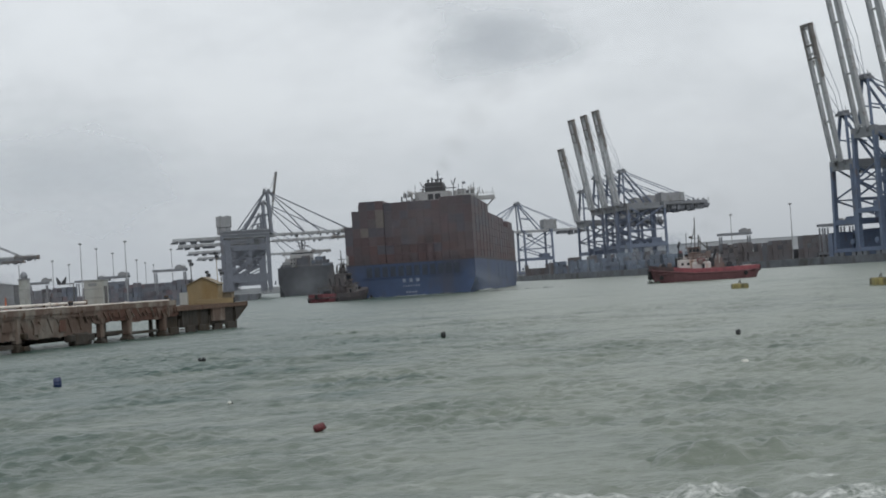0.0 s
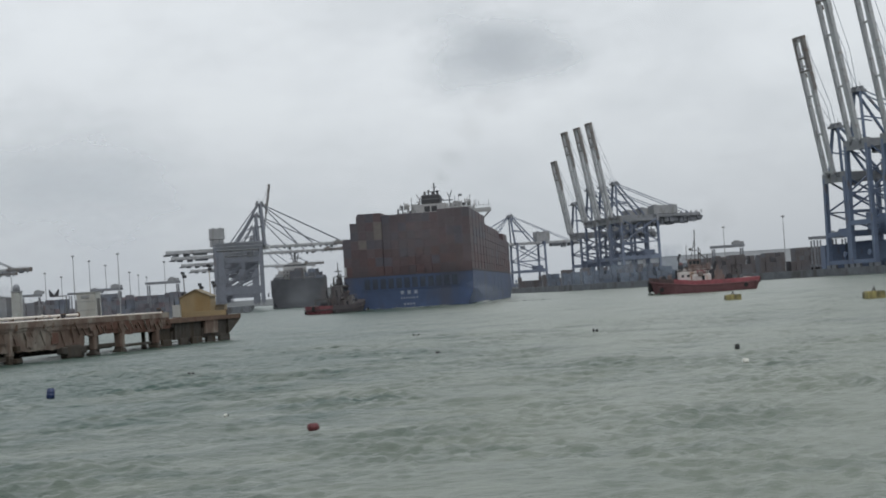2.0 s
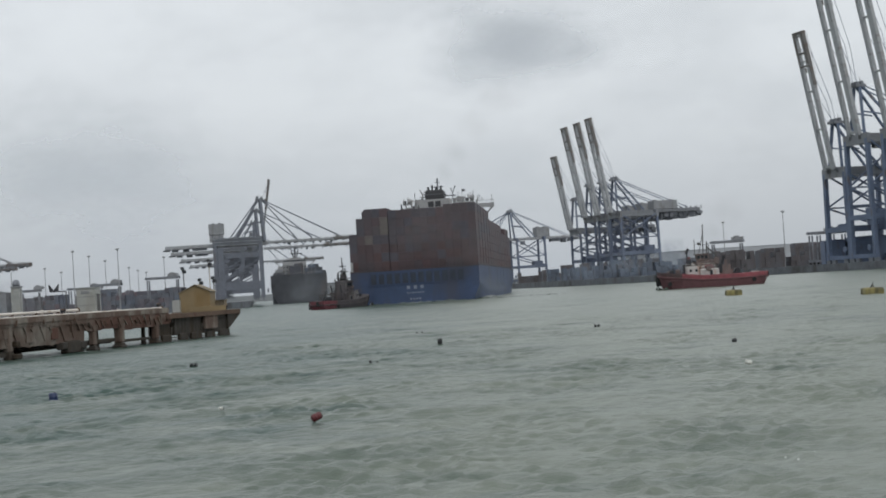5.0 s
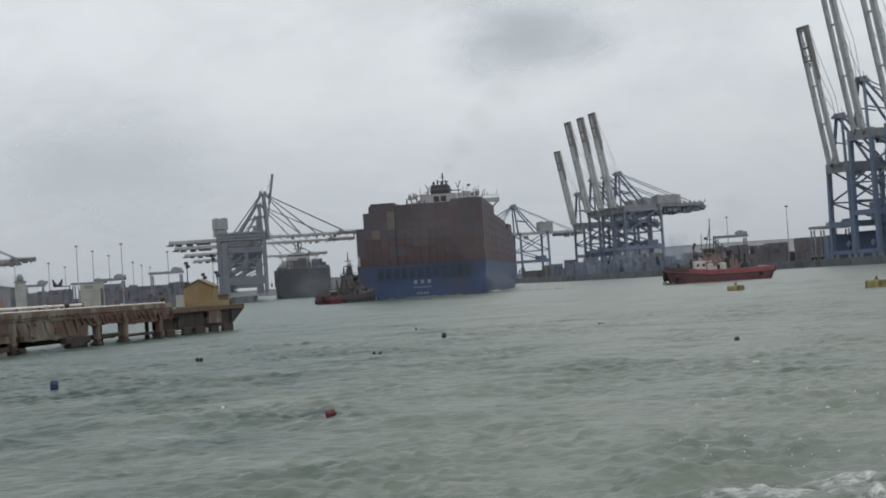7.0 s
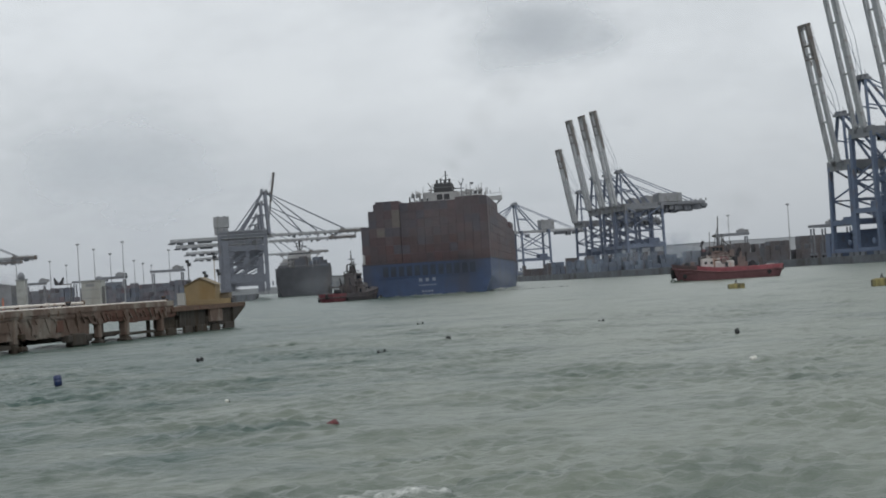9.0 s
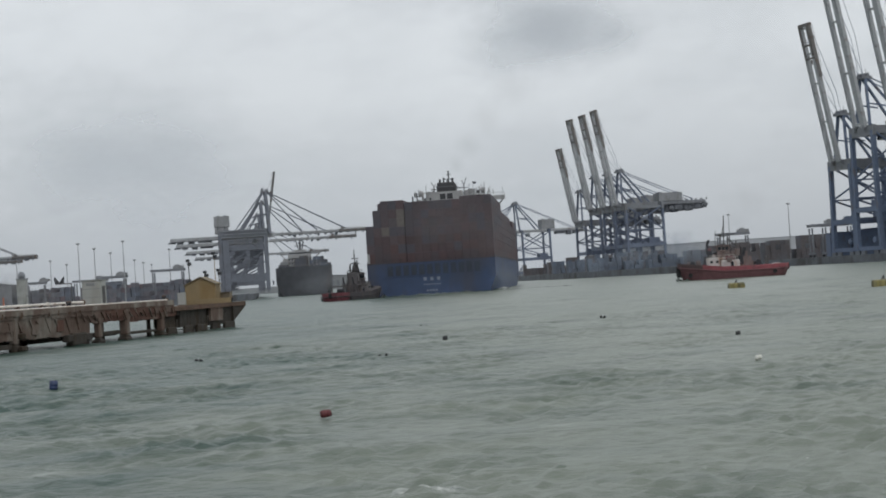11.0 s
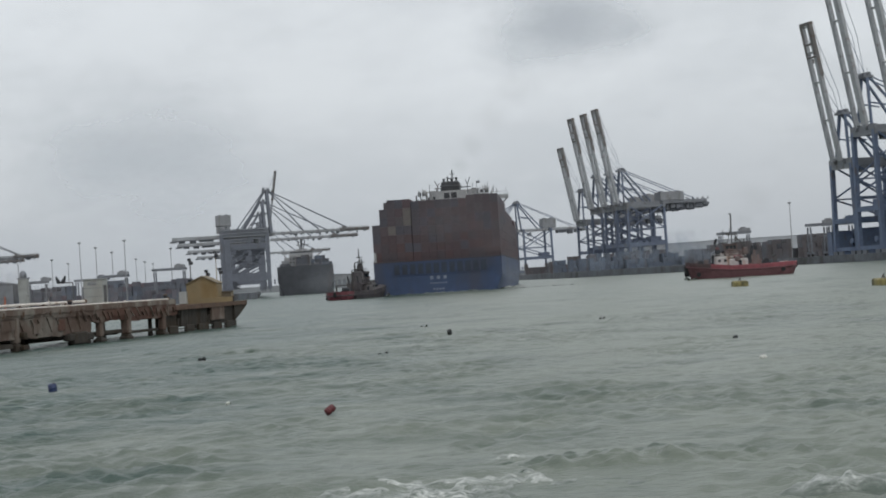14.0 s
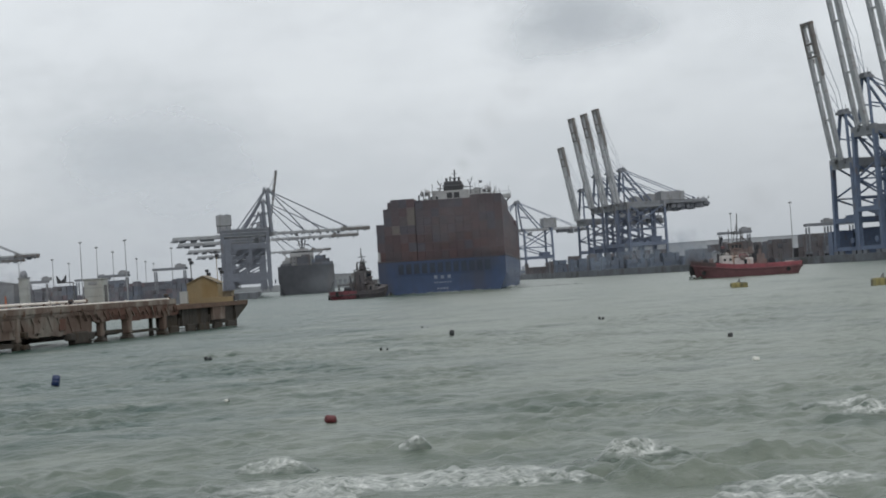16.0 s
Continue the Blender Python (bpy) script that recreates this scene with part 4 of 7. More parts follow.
# ---- berthed ship at the far quay ----
def berthed_ship(m):
    s = thing("berthed_ship", m, "dark grey container ship berthed under the cranes, white bridge", "ship")
    ship_hull(200.0, 37.6, 19.0, 0.78, "hull_slate", s)
    part("deck_edge", box(B(), -18.9, 18.9, -0.1, 0.4, 18.6, 19.3), "hull_slate", s)
    h = 68
    part("deckhouse", box(B(), -11.4, 5.6, h, h + 14, 19, 29.4), "ship_white", s)
    for z in (21.6, 24.2, 26.8):
        part("house_gallery", box(B(), -11.8, 6.0, h - 0.9, h, z, z + 0.3), "house_grey", s)
        for x in (-10.4, -8.2, -1.6, 0.6, 2.8, 4.6):
            part("house_window", box(B(), x - 0.45, x + 0.45, h - 0.06, h, z - 1.7, z - 0.8), "glass_dark", s)
    part("house_step", box(B(), -17.0, -11.4, h - 1, h + 12, 19, 24.4), "house_grey", s)
    part("house_step", box(B(), -15.0, -11.4, h - 1, h + 12, 24.4, 26.6), "ship_white", s)
    part("bridge", box(B(), -16.6, 12.2, h + 2, h + 9, 29.3, 30.8), "house_grey", s)
    part("bridge_glass", box(B(), -10.5, 5.4, h + 1.9, h + 2.0, 29.9, 30.6), "glass_dark", s)
    for x0, x1 in ((-16.0, -11.4), (11.6, 5.6)):
        part("wing_strut", strut(B(), (x0, h + 4, 29.3), (x1, h + 4, 25.0), 0.6), "ship_white", s)
    part("top_house", box(B(), -6.6, 2, h + 3, h + 9, 31.0, 32.6), "ship_white", s)
    part("stern_house", box(B(), -6.5, 1.5, h - 14, h - 2, 19, 26.0), "hull_slate", s)
    soft(part("funnel", loft(B(), [[(-3.5 * w, h - 12, z), (3.5 * w, h - 12, z), (3.5 * w, h - 4, z), (-3.5 * w, h - 4, z)] for w, z in ((1.0, 19), (0.85, 28))]), "hull_dark", s), 0.3)
    for a, b, w in (((-3.0, h + 5, 31), (-4.6, h + 5, 38), 0.8), ((-1.4, h + 5, 31), (0.4, h + 5, 38.5), 0.8), ((-2.2, h + 5, 31), (-2.2, h + 5, 40), 1.3), ((-6.0, h + 5, 35.4), (3.0, h + 5, 35.4), 0.5), ((5, h + 5, 28.7), (5.2, h + 5, 33), 0.4)):
        part("mast", strut(B(), a, b, w), "hull_dark", s)
    bm = B()
    for x in np.arange(-17, 17.5, 2.0):
        strut(bm, (x, 0.2, 19.3), (x, 0.2, 20.4), 0.14)
    strut(bm, (-17.4, 0.2, 20.4), (17.4, 0.2, 20.4), 0.16)
    part("stern_rail", bm, "house_grey", s)
    for x, n in ((-16.1, 1), (-13.6, 1), (-11.1, 1), (5.2, 2), (7.7, 3), (10.2, 3), (12.7, 3), (15.2, 2), (17.4, 1)):
        for tier in range(n):
            part("container", box(B(), x - 1.2, x + 1.2, 20, 32, 19.2 + tier * 2.3, 21.46 + tier * 2.3), "hull_slate" if (tier + int(x)) % 3 else "yard_slate", s)
    return s


berthed_ship(pose(-93.3, 1006, 0, 0, 0, 5))


# ---- tugs ----
def tug(m, label, white="tug_white", brown="tug_brown", low_paint="tug_low", red="tug_red", back=0.0, works=True):
    """Local x runs aft from the stem to the stern, so that its bow looks to -x; z = 0 is the waterline."""
    t = thing("tug", m, label, "tug", "harbour tugs")
    L = 25.6
    top, low = [], []
    ks = (0, 0.03, 0.09, 0.2, 0.4, 0.7, 0.88, 0.96, 1.0)
    wide = (0.12, 0.5, 0.78, 0.96, 1.0, 1.0, 0.94, 0.74, 0.45)

    def rings(zs):
        out_ = []
        for k, w in zip(ks, wide):
            sheer = 1.5 * max(0, 1 - k / 0.45) ** 1.3 + 0.15 * max(0, (k - 0.75) / 0.25)
            ring = []
            for z, f, rake in zs:
                zz = z + (sheer if z > 1 else 0)
                ring.append(((L * k - (rake if k < 0.1 else -rake * 0.8 if k > 0.9 else 0)) - L / 2, 4.6 * w * f, zz))
            out_.append(ring + [(x, -y, z) for x, y, z in ring[::-1]])
        return out_

    shell = rings(((2.1, 1.0, 0.8), (1.2, 0.985, 0.4), (-0.2, 0.9, -0.5), (-2.4, 0.5, -2.0)))
    rail_ = rings(((3.0, 1.03, 0.95), (2.7, 1.03, 0.9), (2.0, 1.01, 0.7), (1.8, 1.0, 0.6)))
    if works:
        part("hull", loft(B(), shell), low_paint, t, "dark red-brown lower hull")
        part("bulwark", loft(B(), rail_[:4]), "tug_bow", t, "dark brown bulwark round the bow")
        part("bulwark", loft(B(), rail_[3:]), red, t, "red painted bulwark")
    else:
        part("hull", loft(B(), shell[:7]), low_paint, t, "black forward hull")
        part("hull", loft(B(), shell[6:]), red, t, "red-brown after hull")
        part("bulwark", loft(B(), rail_[:7]), low_paint, t, "black forward bulwark")
        part("bulwark", loft(B(), rail_[6:]), red, t, "red painted after bulwark")
    part("rubbing_band", loft(B(), rings(((2.0, 1.03, 0.95), (1.92, 1.05, 1.0), (1.75, 1.05, 1.0), (1.68, 1.03, 0.9)))), low_paint, t)
    part("stem_fender", lathe(B(), ((0.5, 0), (0.75, 0.3), (0.75, 2.6), (0.5, 2.9)), 12, (-L / 2 - 0.5, 0, 0.9)), "rubber", t, "black rubber bow fender")
    part("stern_fender", lathe(B(), ((0.4, 0), (0.55, 0.2), (0.55, 1.3), (0.4, 1.5)), 12, (L / 2 + 0.6, 0, 1.6)), "rubber", t, "black rubber stern fender")
    for i, x in enumerate((-10.8, 9.8)):
        for s in (-1, 1):
            tb = lathe(B(), ((0.28, -0.15), (0.5, -0.15), (0.56, 0.0), (0.5, 0.15), (0.28, 0.15)), 12)
            o = part("tyre_fender", tb, "rubber", t, "black tyre fender")
            o.matrix_basis = pose(x, s * 4.85, 1.3, 90, 0, 0)
    # houses, set back along the deck
    before = set(t.children)
    soft(part("deckhouse", box(B(), -5.6 if works else -4.4, -2.4, -3.3, 3.3, 2.2, 5.5), white, t), 0.45)
    soft(part("after_house", box(B(), -2.4, 2.5 if works else 1.2, -3.2, 3.2, 2.2, 4.7), white, t), 0.4)
    soft(part("house_top", box(B(), -3.0, 1.6, -2.6, 2.6, 4.7, 5.4), white, t), 0.3)
    for x0, x1, z0, z1 in ((-4.8, -4.2, 4.0, 4.6), (-3.4, -2.8, 4.0, 4.6), (0.2, 0.9, 2.9, 4.2)):
        part("house_window", box(B(), x0, x1, -3.36, 3.36, z0, z1), "glass_dark", t)
    if works:
        part("locker", box(B(), -0.9, 1.2, -2.9, -1.6, 4.7, 5.6), red, t, "red locker on the after house")
    soft(part("upper_house", box(B(), -2.7, 0.3, -2.2, 2.2, 5.4, 6.6), brown, t), 0.3)
    wheel = soft(part("wheelhouse", loft(B(), [[(-2.8 + a, -1.9, z), (0.1 - a, -1.9, z), (0.1 - a, 1.9, z), (-2.8 + a, 1.9, z)] for a, z in ((0.0, 6.5), (0.0, 7.0), (-0.15, 8.1), (0.1, 8.25))]), brown, t), 0.08)
    for x in (-2.6, -1.7, -0.8):
        part("wheelhouse_pane", box(B(), x, x + 0.7, -1.98, 1.98, 7.1, 7.95), "glass_dark", wheel)
    part("wheelhouse_roof", box(B(), -3.4, 0.1, -2.2, 2.2, 8.25, 8.42), brown, wheel)
    bm = B()
    strut(bm, (-1.0, 0, 8.3), (-0.7, 0, 15.8), 0.26, sides=8)
    strut(bm, (-1.0, -1.6, 11.6), (-1.0, 1.6, 11.6), 0.16)
    strut(bm, (-2.1, 0, 8.3), (-0.9, 0, 13.2), 0.16)
    strut(bm, (-1.8, 0, 10.6), (-0.2, 0, 10.6), 0.14)
    lathe(bm, ((0.1, 0), (0.5, 0.1), (0.5, 0.5), (0.1, 0.7)), 10, (-1.9, 0, 10.6))
    part("mast", bm, "rod_steel", t)
    for s in (-1.6, 1.6):
        f = part("funnel", loft(B(), [[(3.0 + lean - w, s - w, z), (3.0 + lean + w, s - w, z), (3.0 + lean + w, s + w, z), (3.0 + lean - w, s + w, z)] for w, z, lean in ((0.6, 2.4, 0.0), (0.5, 5.4, 0.4))]), brown, t)
        part("exhaust", strut(B(), (3.4, s, 5.3), (4.1, s, 7.6), 0.42, sides=10), "black_void", f)
    if works:
        part("fire_monitor", strut(strut(B(), (-5.0, 0.8, 4.9), (-5.0, 0.8, 8.6), 0.35), (-5.2, 0.8, 8.5), (-4.6, 0.8, 9.9), 0.6), "black_void", t)
    if works:
        part("crane_arm", strut(strut(B(), (2.0, -0.2, 5.0), (2.0, -0.2, 8.2), 0.4), (2.0, -0.2, 8.0), (-0.2, -0.2, 10.2), 0.3), "rod_steel", t)
    if not works:
        # broad dark casing that tapers up to the mast, with its platforms
        casing = part("casing", loft(B(), [[(-1.0 - w, -w * 0.7, z), (-1.0 + w, -w * 0.7, z), (-1.0 + w, w * 0.7, z), (-1.0 - w, w * 0.7, z)] for w, z in ((3.0, 2.2), (2.8, 5.0), (2.5, 6.4), (2.0, 8.6), (1.0, 9.2), (0.7, 11.0))]), brown, t)
        for x0, x1, z0, z1 in ((-3.3, 1.3, 6.3, 6.6), (-3.0, -2.6, 6.6, 8.7), (-1.3, -0.9, 6.6, 8.7), (0.5, 0.9, 6.6, 8.7), (-3.2, 1.1, 8.6, 8.9)):
            part("window_frame", box(B(), x0, x1, -1.9, 1.9, z0, z1), "push_grey", casing)
        for w, z in ((1.6, 9.4), (1.1, 11.4), (0.8, 13.0)):
            part("mast_platform", box(B(), -1.0 - w, -1.0 + w, -w, w, z, z + 0.25), "rod_steel", casing)
        for x, z in ((-2.2, 10.6), (0.4, 12.0), (-1.7, 12.6), (-0.2, 14.4)):
            part("lamp_stub", strut(B(), (x, 0.3, z - 1.4), (x, 0.3, z), 0.28), "rod_steel", casing)
    for ob in set(t.children) - before:
        ob.location.x += back
    part("tow_winch", strut(box(B(), 5.2, 7.2, -1.6, 1.6, 2.2, 3.3), (6.2, -1.4, 3.6), (6.2, 1.4, 3.6), 1.5, sides=14), "black_void", t)
    part("tow_frame", strut(strut(strut(B(), (8.4, -2.2, 2.2), (8.4, -2.2, 5.0), 0.35), (8.4, 2.2, 2.2), (8.4, 2.2, 5.0), 0.35), (8.4, -2.3, 4.9), (8.4, 2.3, 4.9), 0.4), "rod_steel", t)
    part("bow_winch", strut(box(B(), -10.8, -9.2, -1.4, 1.4, 3.0, 3.9), (-10, -1.5, 4.1), (-10, 1.5, 4.1), 1.3, sides=14), "black_void", t)
    for s in (-1, 1):
        bm = B()
        for x in np.arange(-5.7, 2.2, 1.1):
            strut(bm, (x + back, s * 3.2, 4.9), (x + back, s * 3.2, 5.9), 0.07)
        strut(bm, (-5.7 + back, s * 3.2, 5.9), (2.1 + back, s * 3.2, 5.9), 0.08)
        strut(bm, (-5.7 + back, s * 3.2, 5.4), (2.1 + back, s * 3.2, 5.4), 0.06)
        part("rail", bm, white, t)
    for x, z, r in ((-4.0, 5.7, 0.26), (-1.6, 6.9, 0.26), (1.0, 5.2, 0.3)):
        for s in (-1, 1):
            part("raft_canister", strut(B(), (x + back - 0.6, s * 2.6, z), (x + back + 0.6, s * 2.6, z), 2 * r, sides=10), white if z < 6 else "tug_brown", t)
    posts = ((-3.2, 8.4, 12.0, 0.16), (0.2, 6.4, 10.8, 0.2), (1.8, 5.2, 9.4, 0.28), (-0.2, 8.4, 11.4, 0.3), (4.2, 2.2, 6.6, 0.5), (5.0, 2.2, 5.4, 0.6))
    for x, z0, z1, w in posts if works else posts[:4]:
        part("vent_post", strut(B(), (x + back, -1.2, z0), (x + back + 0.15, -1.2, z1), w), "rod_steel" if z0 > 5 else brown, t)
    if works:
        part("machinery_casing", box(box(B(), 2.4 + back, 5.8 + back, -2.4, 2.4, 2.2, 4.1), 3.0 + back, 4.6 + back, -1.8, 1.8, 4.1, 5.0), brown, t)
    if works:
        gear = random.Random(8)
        for k in range(34):
            x = gear.choice((gear.uniform(-9.6, -5.4), gear.uniform(-5.0, 4.6), gear.uniform(-3.6, 3.4))) + back
            z = 2.2 if x < -5.6 + back else 4.7 if x < 2.4 + back else 3.4
            z += gear.choice((0, 0, 0.6, 1.5)) if z > 3 else gear.uniform(0.4, 1.2)
            w, hgt = gear.uniform(0.3, 1.3), gear.uniform(0.5, 1.7)
            y_ = gear.uniform(-3.0, 1.5)
            soft(part("deck_gear", box(B(), x - w / 2, x + w / 2, y_ - w / 2, y_ + w / 2, min(z, 2.2) if z < 3.4 else z - 0.6, z + hgt), gear.choice(("tug_brown", "tug_brown", "black_void", "tug_low", "tug_bow", "tug_white")), t), 0.12, 1)
    part("aft_box", box(B(), 9.6, 11.4, -2.4, -0.6, 2.2, 3.3), white, t)
    part("deck", box(B(), -11.5, 12.2, -4.1, 4.1, 2.0, 2.2), low_paint, t)
    return t


tug_free = tug(pose(72, 376, 0), "red harbour tug with white deckhouse and a tall thin mast", back=-0.9)
tug_pushing = tug(pose(-26, 473, 0), "dark red harbour tug with grey superstructure pushing at the ship's quarter", "push_grey", "push_dark", "push_dark", "push_red", back=-1.5, works=False)
wash("bow_wash", 2.6, 3.0, 0.5, 4, tug_pushing, pose(-12.0, 4.2, 0.45), "white water pushed up at the bow")
wash("bow_wash", 3.0, 8.0, 0.3, 5, tug_free, pose(-12.6, 0, 0.1), "white water at the stem")


# ---- jetty ----
DECK = 3.82
HEAD = 3.14
JETTY = pose(-26.0, 187.5, 0, 0, 0, -16)    # local y runs out along the jetty to its end near y = 2; x = 0 is the seaward face


def on_jetty(x, y, z=DECK, turn=0.0):
    return JETTY @ pose(x, y, z, 0, 0, turn)


def pile(name, bm_at, w, z0, z1, j, material="concrete", wet=0.6):
    """A square concrete pile, dark and wet low down."""
    x, y = bm_at
    p = part(name, box(B(), x - w / 2, x + w / 2, y - w / 2, y + w / 2, wet, z1), material, j)
    soft(p, 0.12, 1)
    soft(part("wet_foot", box(B(), x - w / 2 - 0.05, x + w / 2 + 0.05, y - w / 2 - 0.05, y + w / 2 + 0.05, z0, wet), "concrete_wet_shade", p), 0.15, 1)
    return p


def rough_face(bm, x, y0, y1, z0, z1, thick, seed, lean=0.0, torn=0.09):
    """A wall along y whose outer face and lower edge are broken and uneven."""
    rng = np.random.RandomState(seed)
    ys = np.arange(y0, y1 + 0.01, 0.25)
    zs = np.linspace(z0, z1, 6)
    chip = sum(np.sin(ys * f + rng.uniform(0, 6)) * a for f, a in ((0.45, 0.5), (1.3, 0.4), (3.1, 0.3), (6.3, 0.25)))
    chip += rng.uniform(-0.25, 0.25, len(ys))
    grid = []
    for i, y in enumerate(ys):
        row = []
        for k, z in enumerate(zs):
            hollow = 0.06 * max(0.0, float(chip[i]) - 0.35 + 0.1 * k) + lean * (1 - k / 5) + 0.03 * rng.rand()
            drop = torn * float(chip[i]) if k == 0 and lean > 0 else 0.015 * float(chip[i]) if k == 5 else 0
            row.append(bm.verts.new((x - hollow, y, z + drop)))
        grid.append(row)
    inner = [(bm.verts.new((x - thick, y, z0)), bm.verts.new((x - thick, y, z1))) for y in ys]
    for i in range(len(ys) - 1):
        for k in range(5):
            bm.faces.new((grid[i][k], grid[i + 1][k], grid[i + 1][k + 1], grid[i][k + 1]))
        bm.faces.new((grid[i][0], inner[i][0], inner[i + 1][0], grid[i + 1][0]))
        bm.faces.new((grid[i][5], grid[i + 1][5], inner[i + 1][1], inner[i][1]))
        bm.faces.new((inner[i][0], inner[i][1], inner[i + 1][1], inner[i + 1][0]))
    for i in (0, -1):
        bm.faces.new(grid[i] + [inner[i][1], inner[i][0]])
    return bm


def jetty():
    j = thing("jetty", JETTY, "weathered concrete jetty on piles, rust-stained and spalled", "jetty")
    part("deck", box(B(), -7, -0.05, -130, -17.6, DECK - 0.5, DECK), "concrete", j)
    part("kerb", rough_face(B(), 0.12, -130, -17.6, DECK - 0.45, DECK + 0.1, 0.5, 3), "concrete", j)
    # upper edge band, then the spalled beam set back under it: deep on the near spans, shallow further out
    part("edge_band", rough_face(B(), 0.05, -130, -44.0, 3.08, DECK - 0.46, 0.6, 14, 0.05, 0.03), "concrete", j, "stained concrete edge band under the kerb")
    part("edge_band", rough_face(B(), 0.05, -44.0, -35.9, 2.88, DECK - 0.46, 0.6, 17, 0.05, 0.03), "concrete", j, "stained concrete edge band under the kerb")
    part("edge_band", rough_face(B(), 0.05, -35.9, -17.6, 2.6, DECK - 0.46, 0.6, 15, 0.08, 0.08), "concrete_rusty", j, "rust-red stained edge band under the kerb")
    part("edge_beam", rough_face(B(), -0.08, -130, -36.5, 1.14, 3.09, 0.55, 4, 0.16, 0.12), "concrete", j, "spalled concrete edge beam with rust streaks")
    part("edge_beam", rough_face(B(), -0.1, -36.4, -29.0, 2.14, 2.88, 0.55, 5, 0.1, 0.1), "concrete_rusty", j, "broken concrete edge beam")
    part("edge_beam", rough_face(B(), -0.1, -28.9, -20.0, 1.9, 2.61, 0.55, 6, 0.1, 0.1), "concrete_rusty", j, "broken concrete edge beam")
    # The dark tone paints the shade under the deck.
    part("soffit_beam", box(B(), -3.4, -3.0, -130, -20.2, 2.5, DECK - 0.5), "concrete_wet_shade", j)
    # slanting ribs, cracks and rust runs on the beam
    rng = random.Random(8)
    y = -70.0
    while y < -38.5:
        part("slanting_rib", strut(B(), (-0.02, y, 3.0 - rng.random() * 0.2), (-0.24, y + rng.uniform(0.7, 1.3), rng.uniform(1.3, 1.8)), rng.uniform(0.05, 0.16), 0.1), "concrete" if rng.random() < 0.6 else "rust", j)
        if rng.random() < 0.5:
            part("rust_streak", strut(B(), (0.1, y + 0.5, DECK - 0.1 - rng.random() * 0.3), (0.06, y + 0.54, rng.uniform(3.1, 3.3)), rng.uniform(0.1, 0.5), 0.06), "rust", j)
        y += rng.uniform(1.2, 2.3)
    y = -39.5
    while y < -18.0:
        part("exposed_bar", strut(B(), (0.04, y, rng.uniform(2.8, 3.3)), (-0.04, y + rng.uniform(0.2, 1.0), rng.uniform(2.05, 2.5)), rng.uniform(0.06, 0.22), 0.1), "rust" if rng.random() < 0.6 else "concrete", j)
        y += rng.uniform(0.6, 1.5)
    for y0, y1, z0, z1 in ((-53.0, -50.4, 2.0, 2.9), (-47.6, -45.9, 1.5, 2.5), (-43.0, -41.6, 1.6, 2.7), (-33.8, -31.9, 2.3, 2.8), (-27.0, -24.4, 2.05, 2.5)):
        part("old_patch", rough_face(B(), -0.03, y0, y1, z0, z1, 0.2, int(-y0), 0.06, 0.1), "concrete_rusty" if y0 > -46 else "concrete", j, "patch of loose rust-stained concrete")
    # the near bent: a cap at the face on a pile with a dark foot, and fender blocks
    for y in (-98.3, -82.3, -66.3, -50.3):
        for x, dy in ((-0.4, 0.0), (-6.4, 11.0)):
            pile("column", (x, y + dy), 0.76, -4, DECK - 0.5, j, wet=0.75)
        part("bent_beam", box(B(), -6.5, -0.35, y - 7.4, y - 0.5, 0.35, 0.8), "concrete_wet_shade", j)
        soft(part("fender_block", box(B(), -0.3, 0.45, y + 0.1, y + 0.8, 1.25, 1.76), "concrete_wet_shade", j), 0.1)
        soft(part("boat_fender", box(B(), -0.25, 0.5, y - 0.1, y + 1.0, 0.1, 0.55), "concrete_wet_shade", j), 0.1)
    # the broken pile cap and its cluster of short piles
    for y0, y1, z0, z1 in ((-41.5, -40.3, 0.45, 1.2), (-40.5, -37.8, 0.05, 1.3), (-37.9, -36.6, 0.4, 1.15)):
        soft(part("pile_cap", box(B(), -0.6, 0.15, y0, y1, z0, z1), "concrete_wet_shade", j), 0.15)
    for y in (-40.0, -38.2, -37.1):
        pile("column", (-0.5, y), 0.7, -4, 0.5, j, "concrete_wet_shade", -0.3)
    for y, w in ((-34.4, 0.7), (-28.7, 0.9), (-20.3, 0.74)):
        pile("column", (-0.45, y), w, -4, DECK - 0.5, j, wet=0.55)
        soft(part("haunch", loft(B(), [[(x, y - w * 1.2, 2.75), (x, y + w * 1.1, 2.75), (x, y + w * 0.45, 1.95), (x, y - w * 0.45, 1.95)] for x in (-0.9, -0.06)]), "concrete", j), 0.05, 1)
        soft(part("footing", box(B(), -1.1, 0.1, y - w * 0.75, y + w * 0.75, -2, 0.35), "concrete_wet_shade", j), 0.15, 1)
        pile("column", (-6.3, y + 10.8), 0.8, -4, HEAD - 0.4, j, wet=0.6)
    pile("column", (-1.6, -21.0), 0.42, -4, DECK - 0.5, j, "concrete_wet_shade", 0.6)
    for x0, y0, y1, z0, z1 in ((-0.95, -34.7, -29.6, 0.72, 1.12), (-0.95, -28.4, -21.4, 0.54, 0.84), (-6.6, -120, -20.0, 0.35, 0.9)):
        soft(part("low_beam", box(B(), x0, x0 + 0.5, y0, y1, z0, z1), "concrete_wet_shade", j), 0.06, 1)
    # head: a lower deck over a dark wall, its colour the underside's shade, that stands on close-set stub columns
    part("head_deck", box(B(), -7, -0.02, -17.6, 2.5, HEAD - 0.5, HEAD), "concrete_rusty", j)
    part("head_edge", rough_face(B(), 0.06, -17.6, 2.55, HEAD - 0.5, HEAD + 0.03, 0.5, 9), "rust", j)
